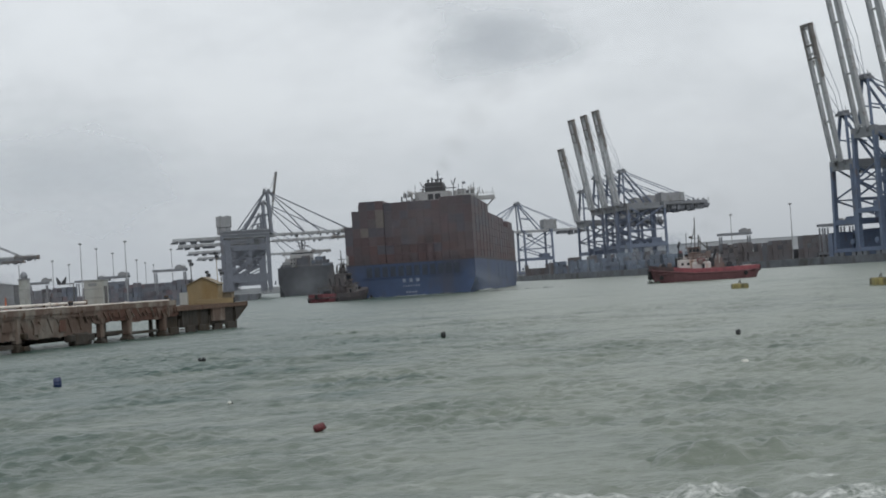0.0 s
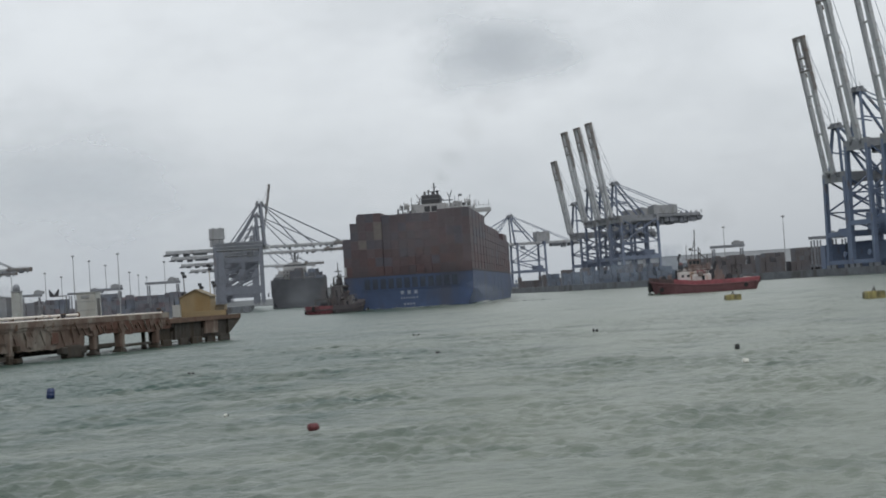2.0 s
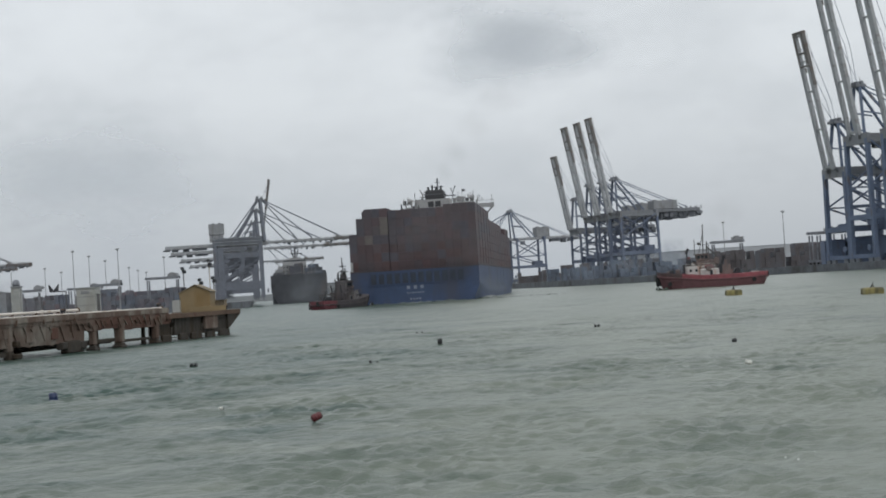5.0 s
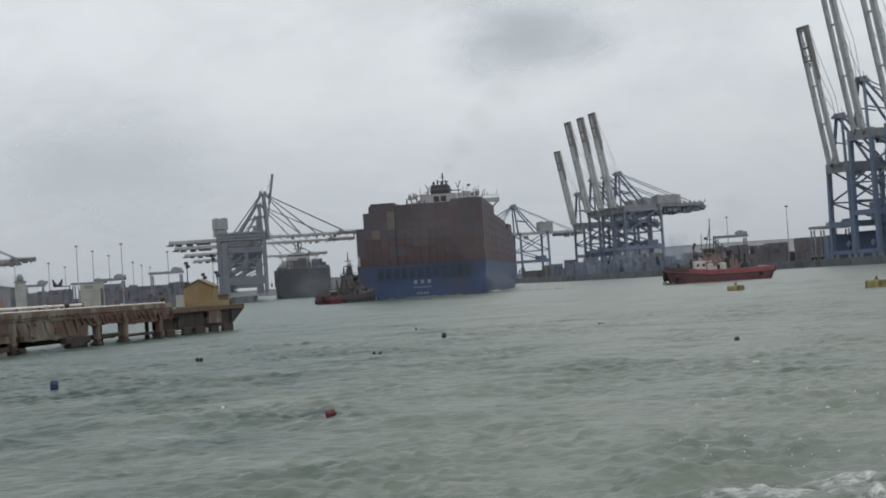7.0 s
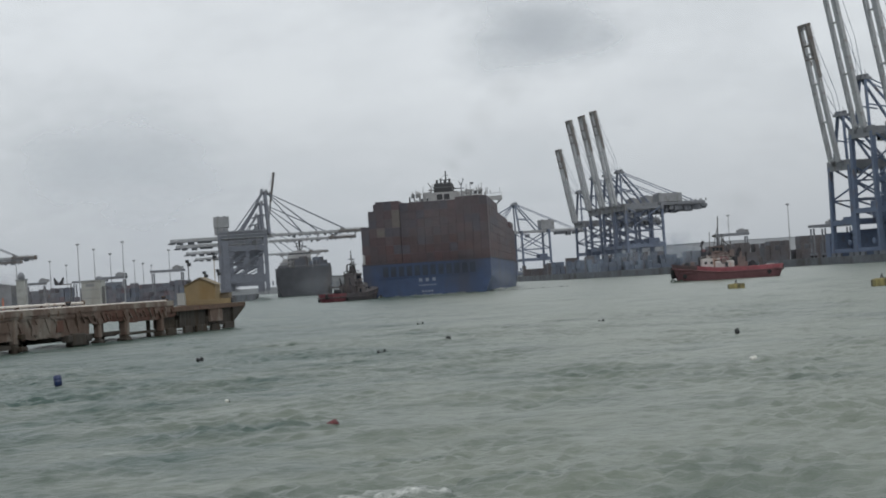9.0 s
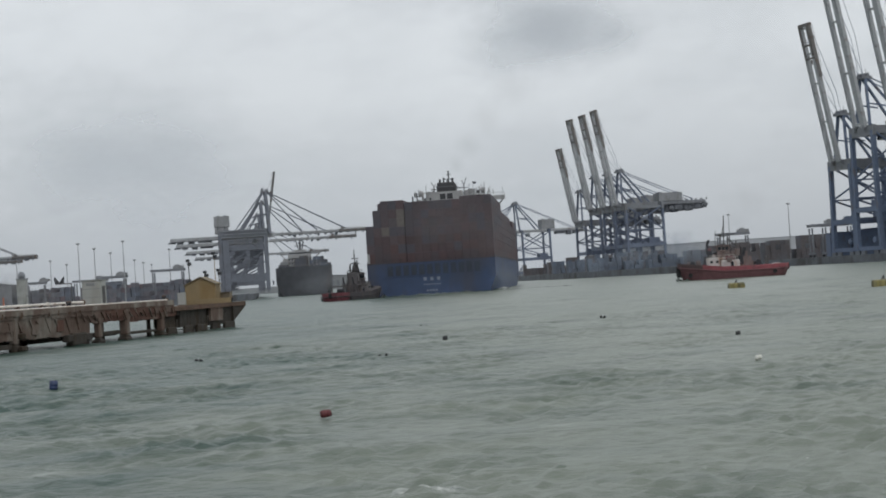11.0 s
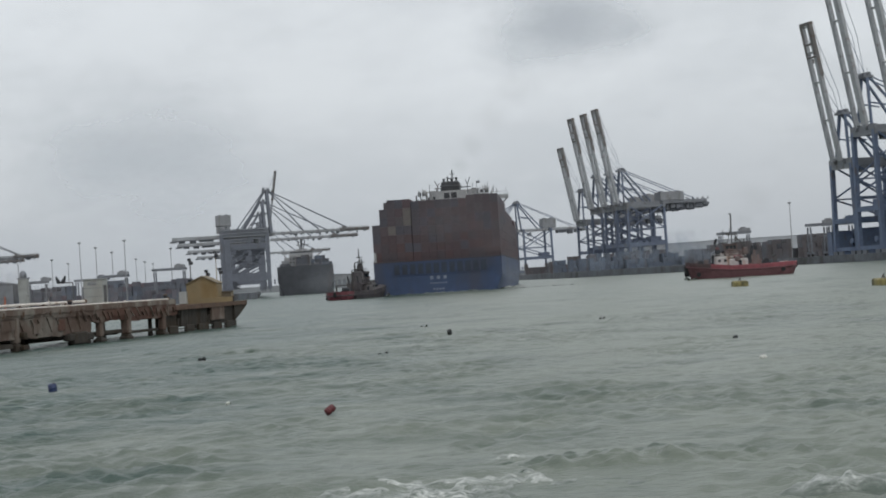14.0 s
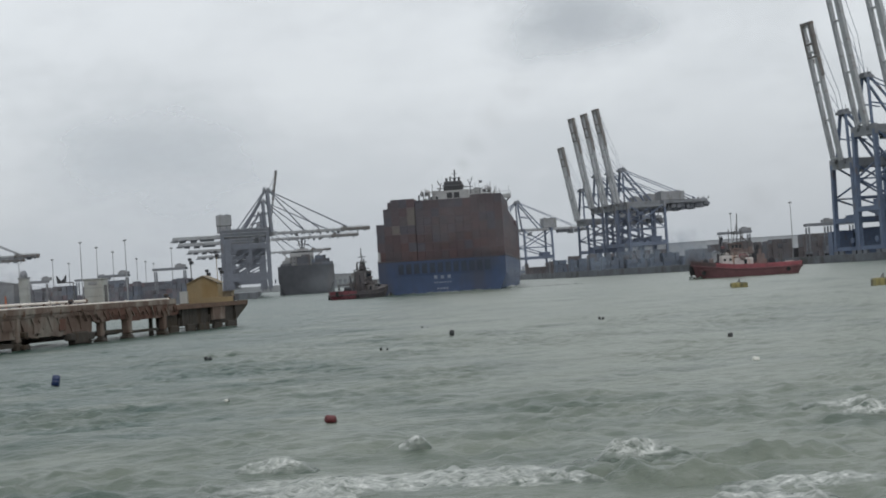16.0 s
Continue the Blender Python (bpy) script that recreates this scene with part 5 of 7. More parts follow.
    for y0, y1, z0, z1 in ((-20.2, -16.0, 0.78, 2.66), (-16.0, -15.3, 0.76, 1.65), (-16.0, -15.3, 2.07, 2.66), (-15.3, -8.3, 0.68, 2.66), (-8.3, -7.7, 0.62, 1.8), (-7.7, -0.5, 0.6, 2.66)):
        part("head_beam", rough_face(B(), -0.3 - rng.uniform(0.0, 0.3), y0, y1, z0, z1, 0.7, rng.randrange(99), 0.1, 0.05), "concrete_wet_shade", j)
    part("head_panel", rough_face(B(), -0.05, -7.8, -4.3, 1.1, 2.63, 0.3, 12), "concrete", j, "brown concrete panel on the head")
    part("head_panel", rough_face(B(), -0.1, -19.7, -16.5, 2.15, 2.63, 0.3, 16, 0.1, 0.1), "concrete_rusty", j, "rust-red broken panel on the head")
    for y0, y1 in ((-20.2, -19.5), (-18.8, -16.55), (-14.4, -12.2), (-11.1, -8.35), (-7.0, -4.6), (-3.25, -0.3)):
        soft(part("head_column", box(B(), -0.7, -0.3, y0 + 0.05, y1, -4, 0.85), "concrete_wet_shade", j), 0.08, 1)
    for y0, y1, z in ((-16.6, -14.3, 0.45), (-12.3, -11.0, 0.34), (-8.4, -6.9, 0.3), (-4.7, -3.2, 0.22)):
        part("spar", box(B(), -0.7, -0.55, y0, y1, z - 0.05, z + 0.05), "concrete_wet_shade", j)
    for y in (-6.2, -0.9):
        pile("column", (-5.9, y), 0.6, -4, HEAD - 0.4, j, "concrete_wet_shade")
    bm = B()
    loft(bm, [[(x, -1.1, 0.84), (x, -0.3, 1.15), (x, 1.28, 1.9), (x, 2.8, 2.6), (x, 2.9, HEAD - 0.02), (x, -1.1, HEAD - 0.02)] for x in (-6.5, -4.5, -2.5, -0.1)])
    part("end_bracket", bm, "concrete_wet_shade", j, "dark slanting bracket at the jetty's end")
    return j


jetty()


def bollard(x, y):
    b = thing("bollard", on_jetty(x, y, DECK if y < -17.6 else HEAD), "stubby black bollard with a rusty cap", "bollard", "bollards on the jetty")
    smooth(part("post", lathe(B(), ((0.22, 0), (0.18, 0.35), (0.3, 0.5), (0.28, 0.56)), 12), "black_void", b))
    smooth(part("cap", lathe(B(), ((0.28, 0.56), (0.26, 0.66), (0.05, 0.7)), 12), "rust", b))


for x, y in ((-1.0, -18.0), (-0.8, 0.0), (-0.8, -39.4)):
    bollard(x, y)


def pipeline(x, z, r, y0, y1, label):
    p = thing("pipeline", on_jetty(x, 0, 0), label, "pipeline", "pipes along the jetty")
    part("pipe", strut(B(), (0, y0, z), (0, y1, z), 2 * r, sides=12), "pipe_white", p)
    for y in np.arange(y0 + 2, y1, 4.2):
        part("saddle", box(B(), -r - 0.08, r + 0.08, y - 0.12, y + 0.12, DECK, z - r * 0.3), "rust", p)
    for y in np.arange(y0 + 5, y1, 13):
        part("flange", strut(B(), (0, y, z), (0, y + 0.14, z), 2 * r + 0.2, sides=12), "pipe_white", p)
    part("end_flange", strut(B(), (0, y1, z), (0, y1 + 0.1, z), 2 * r + 0.24, sides=12), "rust", p)
    return p


pipeline(-0.3, DECK + 0.15, 0.08, -125, -18.8, "thin white-painted pipe with rust spots along the kerb")
pipeline(-1.7, DECK + 0.48, 0.15, -125, -35.0, "thick white pipe on saddles along the jetty")


def kiosk():
    k = thing("kiosk", on_jetty(-3.0, -30.2, DECK, 12), "plain light grey cabin with a dark side edge on the jetty", "cabin")
    soft(part("wall", box(B(), -1.02, 1.02, -1.0, 1.0, 0, 2.7), "kiosk_grey", k), 0.05)
    part("roof", box(B(), -1.08, 1.08, -1.08, 1.08, 2.7, 2.78), "kiosk_grey", k)
    part("door", box(B(), 1.02, 1.06, -0.45, 0.45, 0.05, 2.1), "rod_steel", k)
    for z in (0.9, 1.8):
        part("panel_seam", box(B(), -1.03, 1.03, -1.03, -1.0, z, z + 0.05), "house_grey", k)
    part("vent", box(B(), -0.5, 0.4, -1.05, -1.0, 2.15, 2.45), "house_grey", k)


kiosk()


def yellow_shed():
    floor_ = HEAD
    s = thing("shed", on_jetty(-4.0, -1.2, floor_, 12), "ochre-yellow sheet-metal shed with a low gable roof", "shed")
    w, d = 1.9, 1.6
    bm = B()
    loft(bm, [[(-w, y, 0), (w, y, 0), (w, y, 2.45), (0.1, y, 3.3), (-w, y, 2.45)] for y in (-d, d)])
    part("wall", bm, "shed_yellow", s)
    for a, b in (((-w - 0.15, 2.38), (0.1, 3.35)), ((0.1, 3.35), (w + 0.15, 2.38))):
        part("roof_sheet", loft(B(), [[(a[0], y, a[1]), (b[0], y, b[1]), (b[0], y, b[1] + 0.07), (a[0], y, a[1] + 0.07)] for y in (-d - 0.2, d + 0.2)]), "shed_roof", s)
    for x in np.arange(-1.75, 1.8, 0.4):
        part("wall_rib", box(B(), x - 0.03, x + 0.03, -d - 0.04, -d, 0, 2.42), "shed_yellow", s)
    part("door", box(B(), -0.5, 0.4, -d - 0.08, -d - 0.04, 0.05, 2.0), "shed_yellow", s)
    low = thing("annexe", on_jetty(-2.2, 1.35, floor_, 12), "low ochre-brown lean-to beside the shed", "shed")
    part("wall", box(B(), -0.7, 0.75, -0.8, 0.8, 0, 1.25), "shed_roof", low)
    part("roof", box(B(), -0.75, 0.85, -0.9, 0.9, 1.25, 1.33), "shed_roof", low)
    wall_ = thing("low_wall", on_jetty(-2.0, -2.6, floor_, 14), "low ochre-painted wall before the shed", "wall")
    soft(part("wall", box(B(), -2.4, 2.2, -0.12, 0.12, 0, 0.62), "shed_yellow", wall_), 0.03, 1)
    side = thing("cabinet", on_jetty(-5.2, -4.8, floor_, 12), "pale grey metal switch cabinet by the shed", "cabinet")
    part("body", box(B(), -0.45, 0.45, -0.3, 0.3, 0.1, 1.6), "kiosk_grey", side)
    part("plinth", box(B(), -0.5, 0.5, -0.35, 0.35, 0, 0.1), "concrete", side)


yellow_shed()


def lamp_post(x, y, high, label, arms=1, dark=True):
    p = thing("lamp_post", on_jetty(x, y, HEAD), label, "lamp post", "lamp posts on the jetty")
    mat = "rod_steel" if dark else "shed_yellow"
    part("pole", strut(B(), (0, 0, 0), (0, 0, high), 0.14 if dark else 0.1, sides=8), mat, p)
    part("base", lathe(B(), ((0.25, 0), (0.25, 0.1), (0.1, 0.3)), 10), mat, p)
    part("floodlight", box(box(B(), -0.1, 0.32, -0.2, 0.2, high - 0.55, high - 0.15), -0.28, 0.1, -0.16, 0.16, high - 0.1, high + 0.25), "black_void", p)
    if arms > 1:
        part("floodlight", box(B(), -0.35, 0.0, -0.2, 0.2, high * 0.5, high * 0.5 + 0.35), "black_void", p)
    return p


lamp_post(-6.5, 0.35, 5.5, "dark lamp post with small floodlights behind the shed", 2)
lamp_post(-2.6, -0.34, 6.2, "thin yellow-brown pole with a lamp in front of the shed", 1, False)
lamp_post(-5.0, 2.0, 3.95, "short dark floodlight post behind the shed roof")
lamp_post(-3.25, 2.2, 4.1, "short dark floodlight post behind the shed roof", 2)


def hook_stand():
    s = thing("lamp_bracket", on_jetty(-3.2, -35.9, DECK, 12), "dark bracket post carrying two upturned black lamps", "lamp")
    part("post", strut(B(), (0.75, 0, 0), (0.75, 0, 2.55), 0.12, sides=8), "rod_steel", s)
    part("arm", strut(B(), (0.8, 0, 2.5), (-0.9, 0, 2.5), 0.1), "rod_steel", s)
    for a in (-1, 1):
        part("lamp", loft(B(), [[(-0.5 + a * (0.2 + k * 0.28) - w, -w, 2.5 + z), (-0.5 + a * (0.2 + k * 0.28) + w, -w, 2.5 + z), (-0.5 + a * (0.2 + k * 0.28) + w, w, 2.5 + z), (-0.5 + a * (0.2 + k * 0.28) - w, w, 2.5 + z)]
                                for w, z, k in ((0.2, 0.0, 0), (0.17, 0.28, 0.3), (0.1, 0.5, 0.75), (0.04, 0.75, 1.0))]), "black_void", s)


hook_stand()


# ---- container yards, masts and yard cranes behind the quays ----
def yard_stack(x, y, cols, tiers, long_way, seed, label, coat="yard_paint"):
    """One block of stacked containers, each box a separate island of colour."""
    rng = random.Random(seed)
    bm = B()
    for c in range(cols):
        h = max(1, tiers - rng.choice((0, 0, 0, 1, 1, 2)))
        for t in range(h):
            o, back = rng.uniform(-0.2, 0.2), rng.uniform(-0.5, 0.5)
            w, d = (12.2, 2.4) if long_way else (2.44, 12.2)
            step = 12.7 if long_way else 2.6
            box(bm, c * step + o, c * step + o + w, back - d / 2, back + d / 2, t * 2.6, t * 2.6 + 2.57)
    s = part("container_stack", bm, coat, None)
    s.location = (x, y, QUAY)
    return tagged(s, label, "container stack", "container stacks in the yards", "stuff")


yard_label = "block of stacked dull grey and brown freight containers"
rng = random.Random(4)
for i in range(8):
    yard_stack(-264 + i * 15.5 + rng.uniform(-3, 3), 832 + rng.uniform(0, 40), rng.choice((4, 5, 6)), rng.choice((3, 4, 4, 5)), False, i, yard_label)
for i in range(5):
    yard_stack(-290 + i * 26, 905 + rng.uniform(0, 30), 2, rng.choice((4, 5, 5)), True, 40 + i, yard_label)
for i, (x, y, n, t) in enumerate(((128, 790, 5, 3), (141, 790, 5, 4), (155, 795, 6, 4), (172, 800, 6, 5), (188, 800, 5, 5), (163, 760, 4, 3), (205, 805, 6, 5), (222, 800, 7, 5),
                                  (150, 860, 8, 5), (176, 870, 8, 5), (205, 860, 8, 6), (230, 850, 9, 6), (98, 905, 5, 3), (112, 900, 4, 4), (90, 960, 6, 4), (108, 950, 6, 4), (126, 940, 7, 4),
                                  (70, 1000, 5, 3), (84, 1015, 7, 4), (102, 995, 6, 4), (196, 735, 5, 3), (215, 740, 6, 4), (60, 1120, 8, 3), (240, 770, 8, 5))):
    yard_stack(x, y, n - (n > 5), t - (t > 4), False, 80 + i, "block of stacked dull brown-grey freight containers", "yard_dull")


def high_mast(x, y, high, label="tall grey floodlight mast with a ring of lamps on top"):
    p = thing("floodlight_mast", pose(x, y, QUAY), label, "floodlight mast", "yard floodlight masts")
    part("pole", lathe(B(), ((0.36, 0), (0.27, high * 0.5), (0.17, high)), 8), "pole_grey", p)
    part("lamp_ring", lathe(B(), ((0.3, high - 0.4), (1.1, high), (1.1, high + 0.4), (0.3, high + 0.8)), 10), "pole_grey", p)


for x, y, high in ((-205.3, 846, 34.2), (-210, 905, 33), (-212, 958, 31.4), (-176.3, 829, 33.3), (-222, 1080, 29.4), (-227.7, 1140, 28.4), (-260.5, 995, 30), (-256, 1020, 27.5), (-172, 945, 31),
                   (-242.8, 1250, 29), (197, 845, 31), (188, 975, 31)):
    high_mast(x, y, high)


def yard_crane(x, y, wide, high, turn, label="dark grey rubber-tyred yard gantry crane"):
    c = thing("yard_crane", pose(x, y, QUAY, 0, 0, turn), label, "yard crane", "yard gantry cranes")
    for sx in (-1, 1):
        for sy in (-1, 1):
            part("leg", strut(B(), (sx * wide / 2, sy * 3.4, 1.2), (sx * wide / 2, sy * 3.0, high), 0.75), "crane_dark", c)
            part("wheel", strut(B(), (sx * wide / 2 - 0.35, sy * 4.0, 0.8), (sx * wide / 2 + 0.35, sy * 4.0, 0.8), 1.6, sides=14), "rubber", c)
        part("sill", box(B(), sx * wide / 2 - 0.7, sx * wide / 2 + 0.7, -5, 5, 1.2, 2.4), "crane_dark", c)
    for sy in (-1, 1):
        part("girder", box(B(), -wide / 2 - 1.2, wide / 2 + 1.2, sy * 3.0 - 0.6, sy * 3.0 + 0.6, high + 0.5, high + 1.9), "crane_dark", c)
    part("trolley", box(box(B(), wide * 0.2, wide * 0.2 + 5.5, -3.4, 3.4, high + 1.9, high + 3.5), wide * 0.2 + 1, wide * 0.2 + 3.4, -2, 2, high + 3.5, high + 4.2), "house_grey", c)
    part("power_house", box(B(), wide / 2 - 1.6, wide / 2 + 0.9, -2.5, 2.5, 2.4, 5.2), "crane_dark", c)
    part("spreader", box(B(), wide * 0.2 + 0.5, wide * 0.2 + 5, -1.2, 1.2, high - 5.0, high - 4.4), "crane_dark", c)
    return c


yard_crane(-160, 872, 17, 15.5, 0)
yard_crane(-192, 868, 15, 13.5, 0)
yard_crane(-231, 850, 9, 12.5, 10)
yard_crane(-232, 985, 20, 14, 0)
yard_crane(160, 822, 15.5, 14.5, 0)
moving_crane = yard_crane(193, 758, 11, 14.8, 0, "dark grey yard gantry crane rolling along the stacks")
yard_crane(205, 775, 13, 15, 0)


def signal_tower():
    t = thing("control_tower", pose(-228.5, 812, QUAY), "pale grey signal tower with a dark dome on top", "tower")
    soft(part("shaft", box(B(), -2.4, 2.4, -2.4, 2.4, 0, 15.5), "kiosk_grey", t), 0.2)
    part("gallery", box(B(), -2.8, 2.8, -2.8, 2.8, 15.5, 16.2), "house_grey", t)
    smooth(part("dome", lathe(B(), ((1.7, 16.2), (2.0, 17.2), (1.8, 18.6), (1.0, 19.7), (0.1, 20.0)), 16), "crane_dark", t))
    part("mast", strut(B(), (-2.4, 0, 15.5), (-2.4, 0, 24), 0.35), "pole_grey", t)
    s = thing("warehouse", pose(-243, 815, QUAY), "grey harbour warehouse behind the jetty", "warehouse")
    part("wall", box(B(), -9, 9.5, -6, 6, 0, 13.0), "crane_mid", s)
    part("roof", loft(B(), [[(-9.6, y, 13), (10, y, 13), (0, y, 15)] for y in (-6.4, 6.4)]), "crane_dark", s)
    for x in (-6, -1, 4):
        part("door", box(B(), x, x + 3, -6.1, -6.0, 0, 5), "crane_dark", s)
    for i, x in enumerate((-4.5, 1.5, 5.5)):
        b = thing("road_barrier", pose(-243 + x, 806.5, QUAY), "orange-red plastic barrier on the quay", "barrier", "orange barriers")
        part("panel", loft(B(), [[(-0.5, y, 0), (0.5, y, 0), (0.2, y, 6.5), (-0.2, y, 6.5)] for y in (-0.5, 0.5)]), "orange", b)

    g = thing("grain_store", pose(-268, 818, QUAY), "hazy grey storage building with stepped roof beside the yard", "building")
    part("hall", box(B(), -13, 13, -8, 8, 0, 17), "crane_mid", g)
    part("upper_hall", box(B(), -13, 3, -8, 8, 17, 22), "crane_mid", g)
    for x in (-10, -5, 0, 5, 10):
        part("window", box(B(), x - 1.2, x + 1.2, -8.1, -8.0, 9, 12), "crane_dark", g)
    part("hoist_tower", box(B(), 5, 9, -3, 3, 17, 25), "crane_mid", g)


signal_tower()


def low_shed(x, y, w, d, h, mat, label, pitch=1.2, doors=True):
    s = thing("quay_shed", pose(x, y, QUAY), label, "shed", "sheds on the quay")
    part("wall", box(B(), -w / 2, w / 2, -d / 2, d / 2, 0, h), mat, s)
    part("roof", loft(B(), [[(-w / 2 - 0.4, yy, h), (w / 2 + 0.4, yy, h), (0, yy, h + pitch)] for yy in (-d / 2 - 0.4, d / 2 + 0.4)]), "crane_dark" if doors else mat, s)
    for i in range(int(w // 5) if doors else 0):
        part("door", box(B(), -w / 2 + 1.5 + i * 5, -w / 2 + 4.5 + i * 5, -d / 2 - 0.1, -d / 2, 0, h * 0.6), "crane_dark", s)


low_shed(190, 716, 10, 8, 11.2, "crane_blue", "blue-painted machinery shed under the cranes", 0.3, False)
low_shed(206, 713, 20, 8, 12.0, "crane_blue", "blue-painted machinery shed under the cranes", 0.3, False)
low_shed(140, 772, 4, 4, 5, "ship_white", "small white hut on the quay")
low_shed(88, 968, 16, 8, 7, "shed_hazed", "blue-grey shed at the foot of the cranes", 0.4, False)
for i, (x, y, n_, t_) in enumerate(((78, 935, 4, 3), (90, 930, 5, 4), (104, 925, 5, 4), (119, 922, 5, 4), (133, 918, 4, 4), (146, 915, 4, 3), (70, 960, 3, 3), (120, 880, 6, 3), (138, 874, 5, 3), (94, 900, 5, 3), (108, 890, 4, 2))):
    yard_stack(x, y, n_, t_, False, 140 + i, "block of stacked dark blue-grey freight containers", "yard_slate")
low_shed(215, 1150, 150, 40, 16.6, "far_hazed", "very long pale warehouse behind the stacks", 0.4, False)
low_shed(-118, 1500, 60, 20, 12, "house_grey", "pale distant quay building")

# moored barge line that closes the basin far behind
slab("pier", [(-60, 1750), (60, 1750), (60, 1790), (-60, 1790)], -3, 5, "quay_wall", "distant grey pier across the basin", "pier")


# ---- buoys and floats ----
def drum_buoy(m, r, h, material, label, lying=False):
    b = thing("drum_buoy", m, label, "buoy", "drum floats")
    d = smooth(part("drum", lathe(B(), ((r * 0.82, -h / 2), (r, -h / 2 + 0.04), (r, -h * 0.18), (r * 1.05, -h * 0.16), (r * 1.05, -h * 0.12), (r, -h * 0.1), (r, h * 0.12), (r * 1.05, h * 0.14), (r * 1.05, h * 0.18),
                                        (r, h * 0.2), (r, h / 2 - 0.04), (r * 0.82, h / 2)), 18), material, b))
    part("cap", lathe(B(), ((0.05, 0), (0.05, 0.04)), 8, (r * 0.4, 0, h / 2)), "rod_steel", d)
    if lying:
        d.matrix_basis = pose(0, 0, 0, 0, 75, 20)
    return b


def mooring_buoy(m, label):
    b = thing("mooring_buoy", m, label, "mooring buoy", "yellow mooring buoys")
    soft(part("body", box(B(), -1.15, 1.15, -1.0, 1.0, -0.7, 0.85), "buoy_yellow", b), 0.14)
    part("deck_plate", box(B(), -1.0, 1.0, -0.85, 0.85, 0.85, 0.9), "buoy_yellow", b)
    part("waterline", box(B(), -1.17, 1.17, -1.02, 1.02, -0.5, -0.08), "concrete_wet_shade", b)
    part("mooring_ring", strut(strut(B(), (-0.25, 0, 0.8), (0.0, 0, 1.3), 0.12), (0.25, 0, 0.8), (0.0, 0, 1.3), 0.12), "rod_steel", b)
    part("post", strut(B(), (0.1, 0, 0.8), (0.1, 0, 1.5), 0.1), "rod_steel", b)
    return b


def float_pair(m, label, r=0.22, apart=0.6, material="buoy_black"):
    f = thing("net_float", m, label, "float", "small dark floats")
    for i, s in enumerate((-1, 1)):
        smooth(part("ball", lathe(B(), ((0.05, -r), (r * 0.75, -r * 0.6), (r, 0), (r * 0.75, r * 0.6), (0.05, r)), 12, (s * apart / 2, 0, 0)), material, f))
    part("rope", strut(B(), (-apart / 2, 0, -r * 0.7), (apart / 2, 0, -r * 0.7), 0.04), "rod_steel", f)
    return f


red_drum = drum_buoy(pose(-4.1, 44.8, 0.1), 0.125, 0.33, "buoy_red", "dark red plastic drum float in the water", True)
blue_drum = drum_buoy(pose(-19, 71, 0.1), 0.21, 0.54, "buoy_blue", "dark blue plastic drum float in the water")
mid_drum = drum_buoy(pose(0, 102, 0.1), 0.18, 0.38, "buoy_black", "small black drum float")
right_drum = drum_buoy(pose(15, 78, 0.1), 0.14, 0.28, "buoy_black", "small black drum float")
buoy_a = mooring_buoy(pose(45.5, 231, 0), "rusty yellow steel mooring buoy with a ring on top")
buoy_b = mooring_buoy(pose(55.2, 188, 0), "rusty yellow steel mooring buoy with a ring on top")
dark_pair = float_pair(pose(-16, 97.8, 0.15), "dark tangled floats joined by a rope", 0.14, 0.26)
green_pair = float_pair(pose(-4.3, 92, 0.15), "pair of dull greenish floats", 0.09, 0.4)
far_pair = float_pair(pose(-2.3, 137, 0.15), "two small black floats side by side", 0.09, 0.5)
flat_pair = float_pair(pose(12.3, 120, 0.15), "dark low floats joined by a rope", 0.12, 0.3)
lone_float = drum_buoy(pose(-8.4, 56.3, 0.1), 0.06, 0.14, "buoy_white", "small white plastic float in the water", True)
white_pair = float_pair(pose(12.6, 62.5, 0.12), "small pale float beside a dark one", 0.1, 0.14, "buoy_white")


# ---- breaking waves and spray near the shore ----
M["spray"] = paint("spray", (0.75, 0.77, 0.76), 0.2, grain=8, vary=0.1, bump=0)


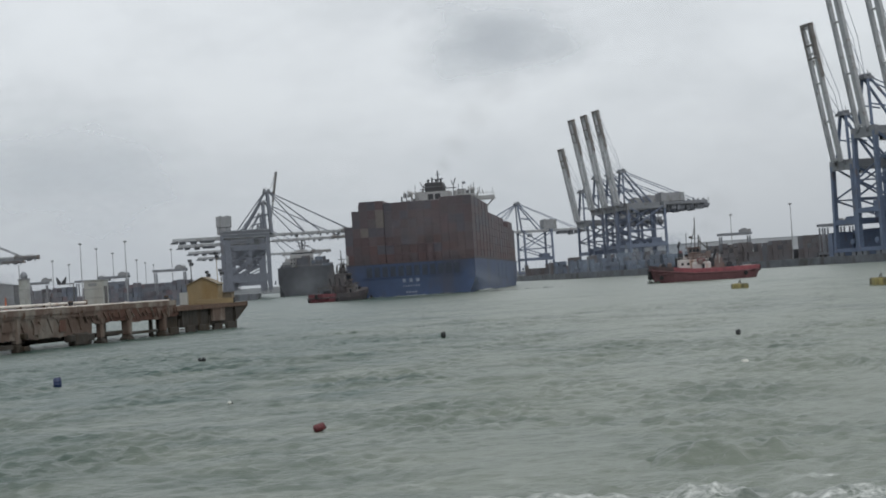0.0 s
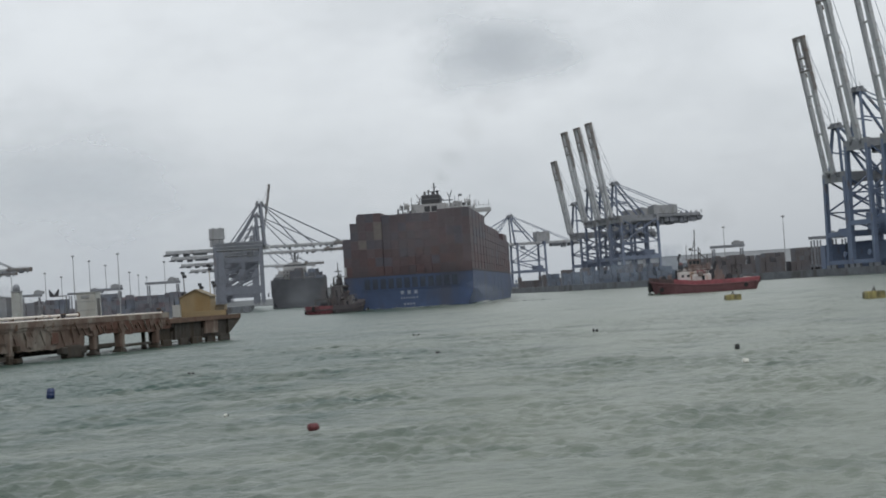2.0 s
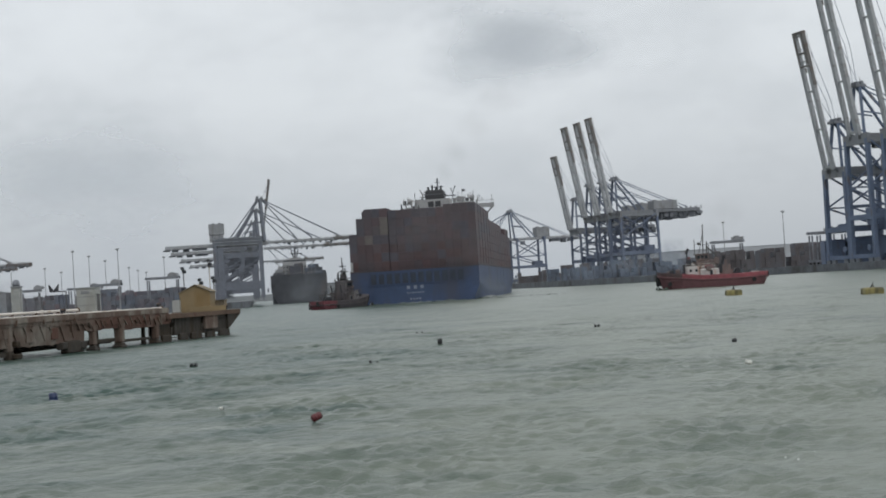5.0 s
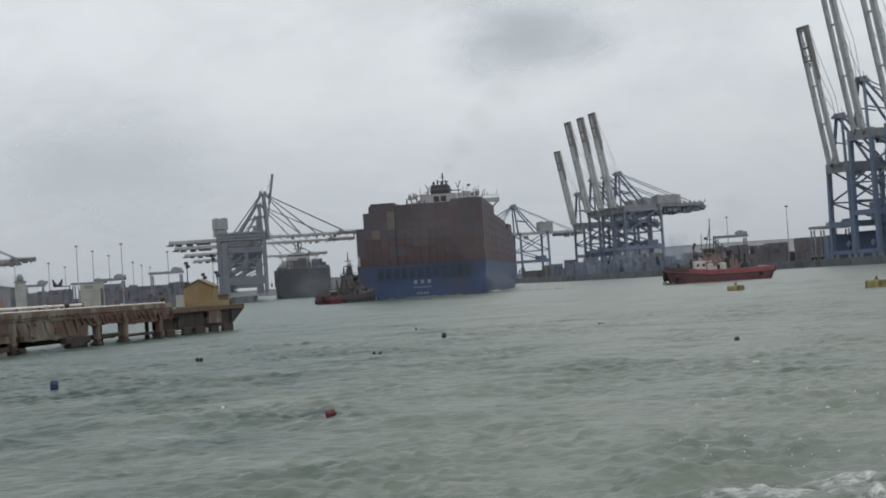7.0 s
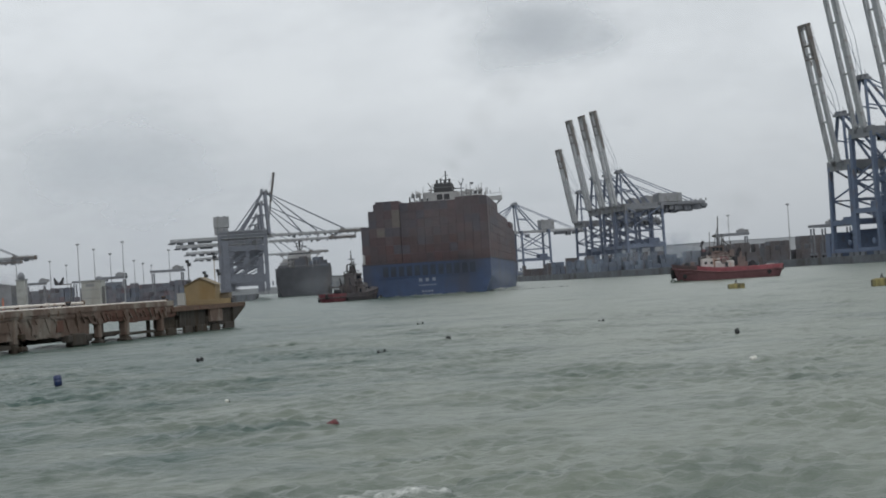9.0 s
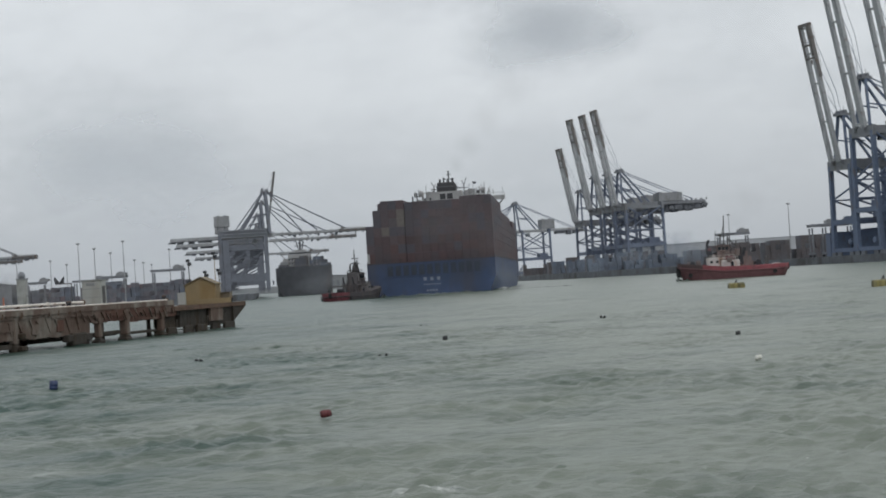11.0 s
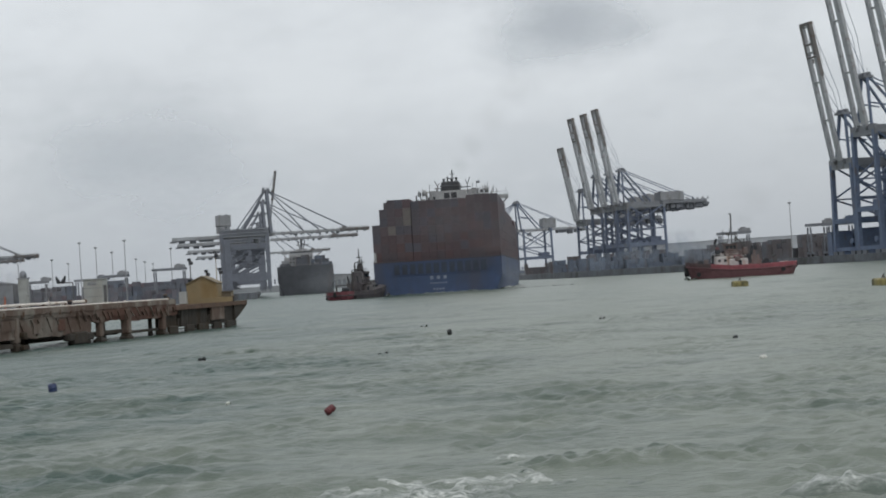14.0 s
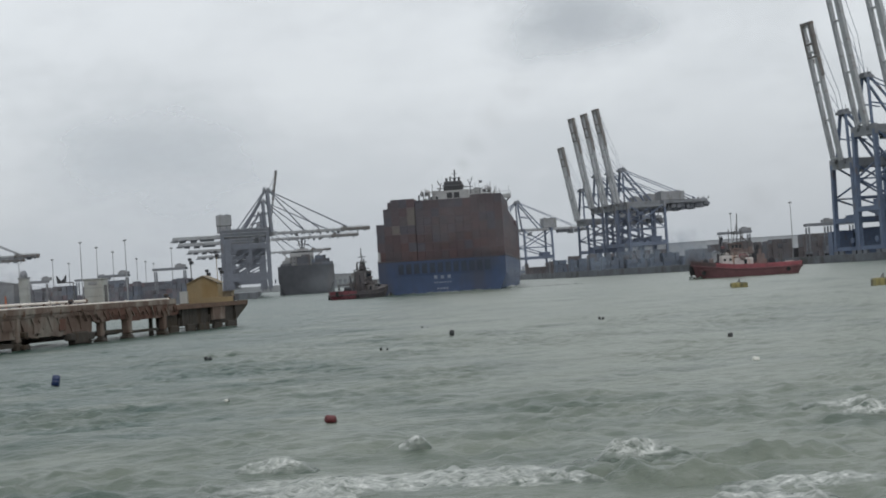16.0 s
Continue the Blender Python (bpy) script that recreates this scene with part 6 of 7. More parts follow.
def breaker(wide, deep, high, seed, broken):
    """A rigid crest of broken water, steep towards the shore, whose edges sink below the surface."""
    nx, ny = int(wide / 0.07), int(deep / 0.07)
    x = np.linspace(-1, 1, nx)[:, None] * np.ones(ny)
    y = np.ones((nx, 1)) * np.linspace(-1, 1, ny)
    X, Y = x * wide / 2, y * deep / 2
    r = np.random.RandomState(seed)
    wob = 0.2 * np.sin(1.3 * X + r.uniform(0, 6)) + 0.12 * np.sin(2.9 * X + r.uniform(0, 6)) + 0.05 * np.sin(7 * X + r.uniform(0, 6))
    far = Y - wob + 0.12 * deep
    rise = np.exp(-((far / np.where(far < 0, 0.13 * deep, 0.3 * deep)) ** 2))
    rise = rise * (0.6 + (0.25 if broken else 0.1) * np.sin(1.9 * X + r.uniform(0, 6)) + (0.2 if broken else 0.07) * np.sin(4.3 * X + r.uniform(0, 6)))
    z = high * rise * np.clip(1.15 - np.abs(x) ** 2 * 1.15, 0, 1)
    for _ in range(46):
        a, f = r.uniform(0, 2 * np.pi), r.uniform(1.5, 18.0)
        z += (0.014 + (0.055 if broken else 0.03) * high * np.clip(rise, 0, 1) ** 2) / np.sqrt(f / 2) * np.sin(f * (np.cos(a) * X + np.sin(a) * Y) + r.uniform(0, 6))
    z -= 0.4 * np.maximum(np.abs(x) ** 3, np.abs(y) ** 3)
    z += 0.06
    verts = np.stack((x * wide / 2, y * deep / 2, z), 2).reshape(-1, 3)
    i = np.arange(nx * ny).reshape(nx, ny)
    faces = np.stack((i[:-1, :-1], i[1:, :-1], i[1:, 1:], i[:-1, 1:]), 2).reshape(-1, 4)
    name = "breaking_wave" if broken else "rolling_wave"
    me = bpy.data.meshes.new(name)
    me.from_pydata(verts.tolist(), [], faces.tolist())
    me.polygons.foreach_set("use_smooth", np.ones(len(faces), bool))
    me.materials.append(M["breaking" if broken else "water"])
    label = "small breaking wave with white foam near the shore" if broken else "smooth dark grey-green wave rolling towards the shore"
    return tagged(new(name, me), label, "wave", "waves near the shore", "stuff")


def spray(seed, count, wide, deep=1.2, tall=1.9, large=1.0):
    r = random.Random(seed)
    bm = B()
    for _ in range(count):
        up = r.random() ** 1.6
        c = Vector((r.gauss(0, wide / 2) * (1 if tall > 1 else 0.4 + 0.9 * up), r.uniform(-deep, deep), up * tall))
        s = large * 0.006 + large * 0.022 * r.random() ** 3
        bmesh.ops.create_icosphere(bm, subdivisions=1, radius=s, matrix=Matrix.Translation(c))
    s = part("spray", bm, "spray", None)
    return tagged(s, "white drops of spray thrown up by a breaking wave", "spray", kind="stuff")


# seconds and place at the crest's best moment: t, x, y, width, depth, height, broken or not
CRESTS = [(0, 1.9, 27.7, 8, 2.2, 0.1, 1), (0, 4.5, 27.3, 3.2, 2.2, 0.22, 1), (0.1, 6.7, 26.2, 4, 2.2, 0.16, 1), (0.9, 7.0, 27.7, 2.4, 2, 0.32, 1),
          (0.6, 6.0, 32.8, 4.5, 3.5, 0.3, 0), (1.5, -0.0, 30.3, 2.2, 1.8, 0.14, 1), (1.2, -2.4, 35.3, 7, 4, 0.25, 0),
          (6.4, -0.9, 29.5, 7, 1.8, 0.1, 1), (6.5, 5.2, 28.6, 4.6, 3.6, 0.42, 0), (6.5, 7.2, 27.1, 3, 2.2, 0.2, 1), (7.1, 5.8, 26.6, 4.5, 2.4, 0.14, 1),
          (7.1, 5.0, 29.6, 4.4, 3.4, 0.38, 0), (7.5, 4.4, 28.4, 1.7, 1.6, 0.34, 1), (7.6, 7.1, 27.1, 3.4, 2.4, 0.2, 1),
          (8.2, -1.2, 29.8, 5, 2.0, 0.13, 1), (8, 4.7, 27.7, 2, 1.8, 0.28, 1), (8.4, -1.4, 36.7, 8, 4.5, 0.3, 0), (9, -1.3, 29.6, 4.4, 1.8, 0.1, 1),
          (9.1, 2.2, 30.1, 7, 4, 0.25, 0), (11.5, -0.7, 29.0, 5, 1.8, 0.1, 1), (11.8, 3.5, 31.6, 8, 5, 0.25, 0), (13.7, -0.9, 29.2, 6, 1.8, 0.1, 1),
          (14.5, -0.2, 30.2, 12, 5.5, 0.13, 1), (14.5, 1.1, 32.3, 3, 2, 0.2, 1), (14.5, 6.9, 26.8, 3.2, 2.4, 0.24, 1), (14.4, 3.5, 32.0, 9, 5, 0.34, 0),
          (15, -0.4, 30.0, 12, 6, 0.15, 1), (15, 0.9, 29.8, 4.5, 3, 0.24, 1), (15, 0.4, 34.8, 3, 1.6, 0.12, 1), (15.1, 3.4, 31.0, 5.5, 4, 0.42, 0),
          (15.5, -1.1, 37.9, 1.5, 1.4, 0.2, 1), (15.5, 4.2, 34.4, 2.2, 1.4, 0.3, 1), (15.5, 10.6, 41.7, 3, 1.8, 0.27, 1), (15.5, -4.3, 35.7, 2.6, 1.6, 0.16, 1),
          (15.5, -1.2, 30.2, 9, 5, 0.22, 1), (15.5, 2.0, 29.6, 3.4, 2.6, 0.26, 1), (15.6, 4.1, 29.6, 4.4, 3.4, 0.5, 0), (15.5, 5.2, 26.3, 4, 2.0, 0.2, 1),
          (16, -1.2, 30.5, 13, 6, 0.12, 1), (16, 1.2, 28.8, 4, 3, 0.22, 1), (16, 4.0, 32.8, 2.8, 1.3, 0.3, 1), (16, 10.7, 38.5, 3, 1.5, 0.16, 1),
          (16, 3.4, 29.4, 3.6, 3, 0.5, 0), (15.8, 6.4, 31.1, 6, 4, 0.36, 0), (16, 6.4, 27.0, 5, 2.6, 0.13, 1)]
breakers = [(breaker(w, d, h, i, broken), t, x, y) for i, (t, x, y, w, d, h, broken) in enumerate(CRESTS)]
drops = [(spray(12, 420, 0.5, 0.3, 0.75, 1.5), 7.5, 4.3, 28.8), (spray(3, 130, 4.2), 6.9, 6.8, 31.5), (spray(7, 40, 3.4), 7.6, 7.4, 32.0), (spray(9, 14, 2.2), 14.9, 6.5, 33)]


# ---- exhaust smoke, blown spray and haze, in soft puffs ----
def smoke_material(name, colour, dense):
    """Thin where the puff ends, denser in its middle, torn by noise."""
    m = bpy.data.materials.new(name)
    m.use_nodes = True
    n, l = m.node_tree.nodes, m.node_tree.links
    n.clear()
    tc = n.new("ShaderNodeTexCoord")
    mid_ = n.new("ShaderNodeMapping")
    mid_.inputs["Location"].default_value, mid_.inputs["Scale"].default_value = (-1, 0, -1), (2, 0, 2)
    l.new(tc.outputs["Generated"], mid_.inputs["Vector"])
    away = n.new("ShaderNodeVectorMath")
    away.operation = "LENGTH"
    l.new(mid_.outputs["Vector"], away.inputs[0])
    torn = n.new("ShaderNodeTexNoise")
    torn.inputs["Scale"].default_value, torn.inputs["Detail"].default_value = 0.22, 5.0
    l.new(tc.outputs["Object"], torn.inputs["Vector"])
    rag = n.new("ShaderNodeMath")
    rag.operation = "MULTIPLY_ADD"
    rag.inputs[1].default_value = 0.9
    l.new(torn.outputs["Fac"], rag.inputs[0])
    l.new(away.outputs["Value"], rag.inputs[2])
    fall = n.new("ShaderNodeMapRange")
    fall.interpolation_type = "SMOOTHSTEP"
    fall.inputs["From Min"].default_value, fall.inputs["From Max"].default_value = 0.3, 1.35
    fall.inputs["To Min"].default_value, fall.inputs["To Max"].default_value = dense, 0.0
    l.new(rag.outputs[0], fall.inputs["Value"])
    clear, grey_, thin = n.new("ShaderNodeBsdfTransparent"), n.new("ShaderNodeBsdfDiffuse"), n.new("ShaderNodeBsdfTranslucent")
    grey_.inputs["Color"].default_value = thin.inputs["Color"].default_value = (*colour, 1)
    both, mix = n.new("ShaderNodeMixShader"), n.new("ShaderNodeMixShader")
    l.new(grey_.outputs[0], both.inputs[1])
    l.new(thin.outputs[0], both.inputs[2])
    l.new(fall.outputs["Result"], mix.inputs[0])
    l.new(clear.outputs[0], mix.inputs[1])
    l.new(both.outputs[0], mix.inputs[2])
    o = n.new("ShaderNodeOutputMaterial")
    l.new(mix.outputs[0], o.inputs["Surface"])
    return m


M["smoke_brown"] = smoke_material("smoke_brown", (0.24, 0.22, 0.228), 0.27)
M["smoke_faint"] = smoke_material("smoke_faint", (0.36, 0.34, 0.34), 0.08)
M["smoke_thin"] = smoke_material("smoke_thin", (0.3, 0.28, 0.28), 0.1)
M["haze_dun"] = smoke_material("haze_dun", (0.4, 0.37, 0.365), 0.26)
M["haze_blue"] = smoke_material("haze_blue", (0.33, 0.39, 0.48), 0.42)
M["smoke_grey"] = smoke_material("smoke_grey", (0.46, 0.49, 0.53), 0.2)


def smoke(puffs, material, label):
    """puffs: place and half sizes of each soft puff."""
    plume = thing("smoke", pose(0, 0, 0), label, "smoke", "", "stuff")
    for x, y, z, rx, ry, rz in puffs:
        bm = B()
        bmesh.ops.create_icosphere(bm, subdivisions=4, radius=1.0)
        bmesh.ops.delete(bm, geom=[v for v in bm.verts if v.co.y > 0.05], context="VERTS")
        for v in bm.verts:
            k = 1 + 0.16 * noise.noise(v.co * 1.7 + Vector((x, y, z)))
            v.co = Vector((v.co.x * rx, v.co.y * ry, v.co.z * rz)) * k
        p = smooth(part("puff", bm, material, plume))
        p.location, p.visible_shadow = (x, y, z), False
    return plume


ship_smoke = smoke([(7.5, -9, 22.0, 15, 3, 10.0), (16, -9, 16.0, 10, 3, 9), (1.5, -9, 17.5, 9, 3, 6)], "smoke_brown", "thin brown exhaust smoke blown across the container stack")
funnel_smoke = smoke([(4, 84, 46, 5, 3, 4.5), (9, 84, 53, 7, 3, 6), (16, 84, 62, 10, 3, 8), (26, 84, 72, 13, 3, 9)], "smoke_thin", "faint brown smoke drifting up from the ship's funnel")
# Added shells that imitate the brownish haze lying over the yard.
yard_haze = smoke([(-232, 790, 15, 17, 4, 10), (-212, 786, 10, 18, 4, 8), (-184, 786, 8, 16, 4, 6), (-246, 792, 24, 12, 4, 9)], "haze_dun", "dun-coloured haze shells over the yard")
quarter_spray = smoke([(22.5, -2, 5.0, 5.0, 3, 4.5), (25, 8, 3.5, 6, 4, 3.2)], "smoke_grey", "grey mist of spray at the ship's quarter")
tug_smoke = smoke([(-38, 500, 7.0, 9, 4, 6.5), (-43, 510, 4.5, 8, 4, 4.5)], "smoke_grey", "blue-grey exhaust haze drifting from the pushing tug")
free_smoke = smoke([(77, 380, 13.5, 6, 3, 4.0), (81, 384, 19.0, 8, 4, 6.0)], "smoke_faint", "faint brown smoke rising from the tug's funnel")
# Shells added to veil and lighten the crane feet, as distance haze does.
crane_haze = smoke([(106, 690, 12, 15, 4, 11), (88, 705, 9, 16, 4, 9), (68, 710, 7, 12, 4, 6), (120, 720, 8, 14, 4, 7)], "haze_blue", "blue-grey haze shells before the quay")


# ---- drifting cloud ----
def cloud_material():
    m = bpy.data.materials.new("cloud")
    m.use_nodes = True
    n, l = m.node_tree.nodes, m.node_tree.links
    n.clear()
    tc = n.new("ShaderNodeTexCoord")
    unit = n.new("ShaderNodeVectorMath")
    unit.operation = "NORMALIZE"
    l.new(tc.outputs["Object"], unit.inputs[0])
    flat = n.new("ShaderNodeMapping")
    flat.inputs["Scale"].default_value = (1.0, 1.0, 2.1)
    l.new(unit.outputs[0], flat.inputs["Vector"])
    broad, torn = n.new("ShaderNodeTexNoise"), n.new("ShaderNodeTexNoise")
    broad.inputs["Scale"].default_value, broad.inputs["Detail"].default_value, broad.inputs["Roughness"].default_value = 6.5, 5.0, 0.5
    torn.inputs["Scale"].default_value, torn.inputs["Detail"].default_value, torn.inputs["Roughness"].default_value = 16.0, 6.0, 0.55
    l.new(flat.outputs["Vector"], broad.inputs["Vector"])
    l.new(flat.outputs["Vector"], torn.inputs["Vector"])
    veil_ = n.new("ShaderNodeMapRange")
    veil_.interpolation_type = "SMOOTHSTEP"
    veil_.inputs["From Min"].default_value, veil_.inputs["From Max"].default_value = 0.38, 0.7
    veil_.inputs["To Max"].default_value = 0.22
    l.new(broad.outputs["Fac"], veil_.inputs["Value"])
    total = veil_.outputs["Result"]
    # the darker patches: way from the eye, half width, depth of grey
    for way, wide_, deep in CLOUDS:
        d = n.new("ShaderNodeVectorMath")
        d.operation = "SUBTRACT"
        d.inputs[1].default_value = way
        l.new(unit.outputs[0], d.inputs[0])
        sc = n.new("ShaderNodeVectorMath")
        sc.operation = "MULTIPLY"
        sc.inputs[1].default_value = (1 / wide_, 1 / wide_, 1.75 / wide_)
        l.new(d.outputs[0], sc.inputs[0])
        ln = n.new("ShaderNodeVectorMath")
        ln.operation = "LENGTH"
        l.new(sc.outputs[0], ln.inputs[0])
        rag = n.new("ShaderNodeMath")
        rag.operation = "MULTIPLY_ADD"
        rag.inputs[1].default_value = 1.0
        l.new(torn.outputs["Fac"], rag.inputs[0])
        l.new(ln.outputs["Value"], rag.inputs[2])
        fall = n.new("ShaderNodeMapRange")
        fall.interpolation_type = "SMOOTHSTEP"
        fall.inputs["From Min"].default_value, fall.inputs["From Max"].default_value = 0.55, 1.75
        fall.inputs["To Min"].default_value, fall.inputs["To Max"].default_value = deep, 0.0
        l.new(rag.outputs[0], fall.inputs["Value"])
        s = n.new("ShaderNodeMath")
        s.operation = "ADD"
        l.new(total, s.inputs[0])
        l.new(fall.outputs["Result"], s.inputs[1])
        total = s.outputs[0]
    clear, grey_ = n.new("ShaderNodeBsdfTransparent"), n.new("ShaderNodeBsdfDiffuse")
    grey_.inputs["Color"].default_value = (0.6, 0.64, 0.7, 1)
    mix = n.new("ShaderNodeMixShader")
    l.new(total, mix.inputs[0])
    l.new(clear.outputs[0], mix.inputs[1])
    l.new(grey_.outputs[0], mix.inputs[2])
    o = n.new("ShaderNodeOutputMaterial")
    l.new(mix.outputs[0], o.inputs["Surface"])
    return m


def toward(turn, up):
    a, b = radians(turn), radians(up)
    return (math.sin(a) * math.cos(b), math.cos(a) * math.cos(b), math.sin(b))


CLOUDS = [(toward(2.3, 9.0), 0.064, 0.68), (toward(-14.0, 5.2), 0.1, 0.36), (toward(14.5, 12.0), 0.05, 0.12), (toward(6.0, 3.2), 0.08, 0.12)]
M["cloud"] = cloud_material()


def cloud_layer():
    bm = B()
    rings = []
    for i in range(25):
        b = radians(-1.0 + 91.0 * i / 24 * 0.995)
        rings.append([bm.verts.new((4300 * math.cos(b) * math.cos(2 * math.pi * k / 96), 4300 * math.cos(b) * math.sin(2 * math.pi * k / 96), 4300 * math.sin(b))) for k in range(96)])
    for a, b in zip(rings, rings[1:]):
        for k in range(96):
            bm.faces.new((a[k], a[(k + 1) % 96], b[(k + 1) % 96], b[k]))
    bm.faces.new(rings[-1])
    return tagged(smooth(part("cloud_backdrop", bm, "cloud", None)), "drifting layer of torn grey rain cloud", "cloud", kind="structure")


clouds = cloud_layer()


# ---- what moves ----
SHIP = [(0.0, -10.6, 460, 6.2), (2.0, -9.1, 461, 6.0), (4.0, -7.75, 462, 5.75), (6.5, -6.3, 463, 5.4), (9.0, -4.9, 464, 5.05),
        (11.5, -3.3, 465, 4.75), (14.0, -2.0, 466, 4.35), (16.0, -0.95, 467, 4.15)]
TUG = [(0.0, 62.9), (1.0, 63.6), (2.0, 64.7), (3.0, 65.4), (4.0, 66.3), (6.5, 67.3), (7.5, 68.1), (9.0, 69.3), (11.5, 70.9), (13.0, 71.7), (14.5, 72.6), (16.0, 73.4)]
PUSH = [(0.0, -30.9), (2.0, -29.8), (4.0, -28.9), (6.5, -28.0), (9.0, -27.3), (11.5, -26.3), (14.0, -25.6), (16.0, -25.1)]

# seconds, place and height of what floats, set along sight lines to fit the camera's view
RED_DRUM = [(0, -4.06, 44.9, 0.04), (0.5, -4.07, 45.2, 0.06), (1, -4.15, 45.8, 0.09), (1.5, -4.21, 46.8, 0.14), (2, -4.26, 47.7, 0.19),
    (2.5, -4.29, 47.9, 0.2), (3, -4.43, 49.2, 0.25), (3.5, -4.47, 48.5, 0.22), (4, -4.41, 48.6, 0.23), (6.5, -3.98, 49.4, 0.26),
    (7, -3.87, 48.4, 0.22), (7.5, -3.79, 47.2, 0.16), (8, -3.72, 47, 0.15), (8.5, -3.6, 45.9, 0.1), (9, -3.63, 45.4, 0.07),
    (11.5, -4.08, 48.2, 0.21), (12, -4.14, 48.5, 0.22), (12.5, -4.31, 50, 0.29), (13, -4.24, 49.8, 0.28), (13.5, -4.14, 49.6, 0.27),
    (14, -3.99, 48.5, 0.22), (14.5, -4.02, 48.5, 0.22), (15, -3.91, 47.8, 0.19), (15.5, -3.85, 46.6, 0.13), (16, -3.82, 46.2, 0.11)]
BLUE_DRUM = [(0, -20.05, 76.2, 0.25), (0.5, -19.86, 75.3, 0.22), (1, -19.69, 74.6, 0.2), (1.5, -20.07, 76.6, 0.26), (2, -20.32, 77.4, 0.28),
    (2.5, -19.92, 76, 0.24), (3, -19.16, 73.2, 0.15), (3.5, -18.8, 71.3, 0.08), (4, -18.7, 71.5, 0.09), (6.5, -19.15, 72.7, 0.13),
    (7, -19.99, 76.1, 0.24), (7.5, -19.91, 76.6, 0.26), (8, -19.74, 75.7, 0.23), (8.5, -20.02, 76.6, 0.26), (9, -20.36, 78, 0.3),
    (11.5, -19.06, 71.8, 0.1), (12, -18.51, 69.6, 0.01), (12.5, -18.78, 70.3, 0.04), (13, -19.11, 71.8, 0.1), (13.5, -19.23, 72.2, 0.11),
    (14, -19.24, 72.3, 0.12), (14.5, -19.4, 73.2, 0.15), (15, -19.56, 73.6, 0.16), (15.5, -19.97, 75.6, 0.23), (16, -20.34, 77, 0.27)]
MID_DRUM = [(0, -0.43, 110.2, 0.21), (0.5, -0.25, 108, 0.17), (1, -0.24, 104.5, 0.08), (1.5, -0.24, 102.8, 0.04), (2, -0.32, 101.6, 0.01),
    (2.5, -0.41, 102.7, 0.03), (3, -0.47, 105, 0.09), (3.5, -0.33, 105.3, 0.1), (4, -0.28, 107.1, 0.15), (6.5, 0.06, 112.7, 0.27),
    (7, -0.1, 111.7, 0.25), (7.5, -0.04, 109.8, 0.21), (8, -0.13, 108, 0.17), (8.5, -0.14, 104.5, 0.08), (9, 0.1, 105, 0.09),
    (11.5, -0.19, 105.3, 0.1), (12, -0.13, 108.2, 0.17), (12.5, -0.19, 109.6, 0.2), (13, -0.12, 111.4, 0.24), (13.5, 0.13, 111.2, 0.23),
    (14, 0.08, 111.4, 0.24), (14.5, 0.08, 111.4, 0.24), (15, 0.2, 111.4, 0.24), (15.5, 0.19, 110.2, 0.21), (16, 0.2, 109.8, 0.21)]
RIGHT_DRUM = [(0, 16.4, 85.1, 0.18), (0.5, 16.51, 84.5, 0.16), (1, 16.29, 83.1, 0.1), (1.5, 16.5, 83.7, 0.12), (2, 16.4, 83.4, 0.11),
    (2.5, 16.21, 83.1, 0.1), (3, 16.48, 84.4, 0.15), (3.5, 16.16, 83.7, 0.12), (4, 16.6, 85.3, 0.19), (6.5, 15.94, 81.8, 0.04),
    (7, 15.88, 81.8, 0.04), (7.5, 15.74, 81.5, 0.03), (8, 16.04, 83.1, 0.1), (8.5, 16.27, 84.5, 0.16), (9, 16.64, 85.9, 0.21),
    (11.5, 16.25, 83.7, 0.12), (12, 16.31, 83.6, 0.12), (12.5, 16.06, 82.3, 0.06), (13, 15.99, 82.6, 0.08), (13.5, 15.81, 82.2, 0.06),
    (14, 15.46, 80.9, -0), (14.5, 15.57, 81.4, 0.02), (15, 15.77, 83, 0.09), (15.5, 15.58, 82, 0.05), (16, 15.45, 82.5, 0.07)]
DARK_PAIR = [(0, -15.97, 96.2, 0.11), (0.5, -16.09, 96.4, 0.12), (1, -15.95, 95.5, 0.08), (1.5, -15.95, 95.5, 0.08), (2, -15.93, 94.6, 0.04),
    (2.5, -16, 94.9, 0.05), (3, -16.16, 95.8, 0.09), (3.5, -16.21, 95.6, 0.08), (4, -16.23, 97.3, 0.15), (6.5, -16.39, 98.2, 0.19),
    (7, -16.18, 98, 0.18), (7.5, -15.94, 97.4, 0.16), (8, -16.05, 97.3, 0.15), (8.5, -15.99, 96.9, 0.14), (9, -16.03, 96.8, 0.13),
    (11.5, -15.86, 95, 0.06), (12, -15.93, 95, 0.06), (12.5, -15.91, 95.7, 0.09), (13, -15.84, 95.9, 0.1), (13.5, -15.63, 95.3, 0.07),
    (14, -15.81, 95.6, 0.08), (14.5, -15.73, 95.5, 0.08), (15, -15.73, 95.5, 0.08), (15.5, -15.55, 95.3, 0.07), (16, -15.45, 95.5, 0.08)]
GREEN_PAIR = [(0, -4.28, 91.2, 0.14), (0.5, -4.25, 90.2, 0.1), (6.5, -4.1, 88.7, 0.04), (7, -4.23, 91.5, 0.16), (7.5, -4.28, 92.6, 0.2),
    (8, -4.1, 91.9, 0.17), (8.5, -4.09, 91.5, 0.16), (9, -4.03, 91.3, 0.15), (12.5, -3.8, 86.5, -0.07), (13, -3.84, 87.7, -0.01),
    (13.5, -3.88, 88.9, 0.05), (14, -3.93, 88.5, 0.03), (14.5, -3.89, 89.1, 0.05), (15, -3.99, 90.2, 0.1), (15.5, -3.98, 91.4, 0.15),
    (16, -4.02, 91.3, 0.15)]
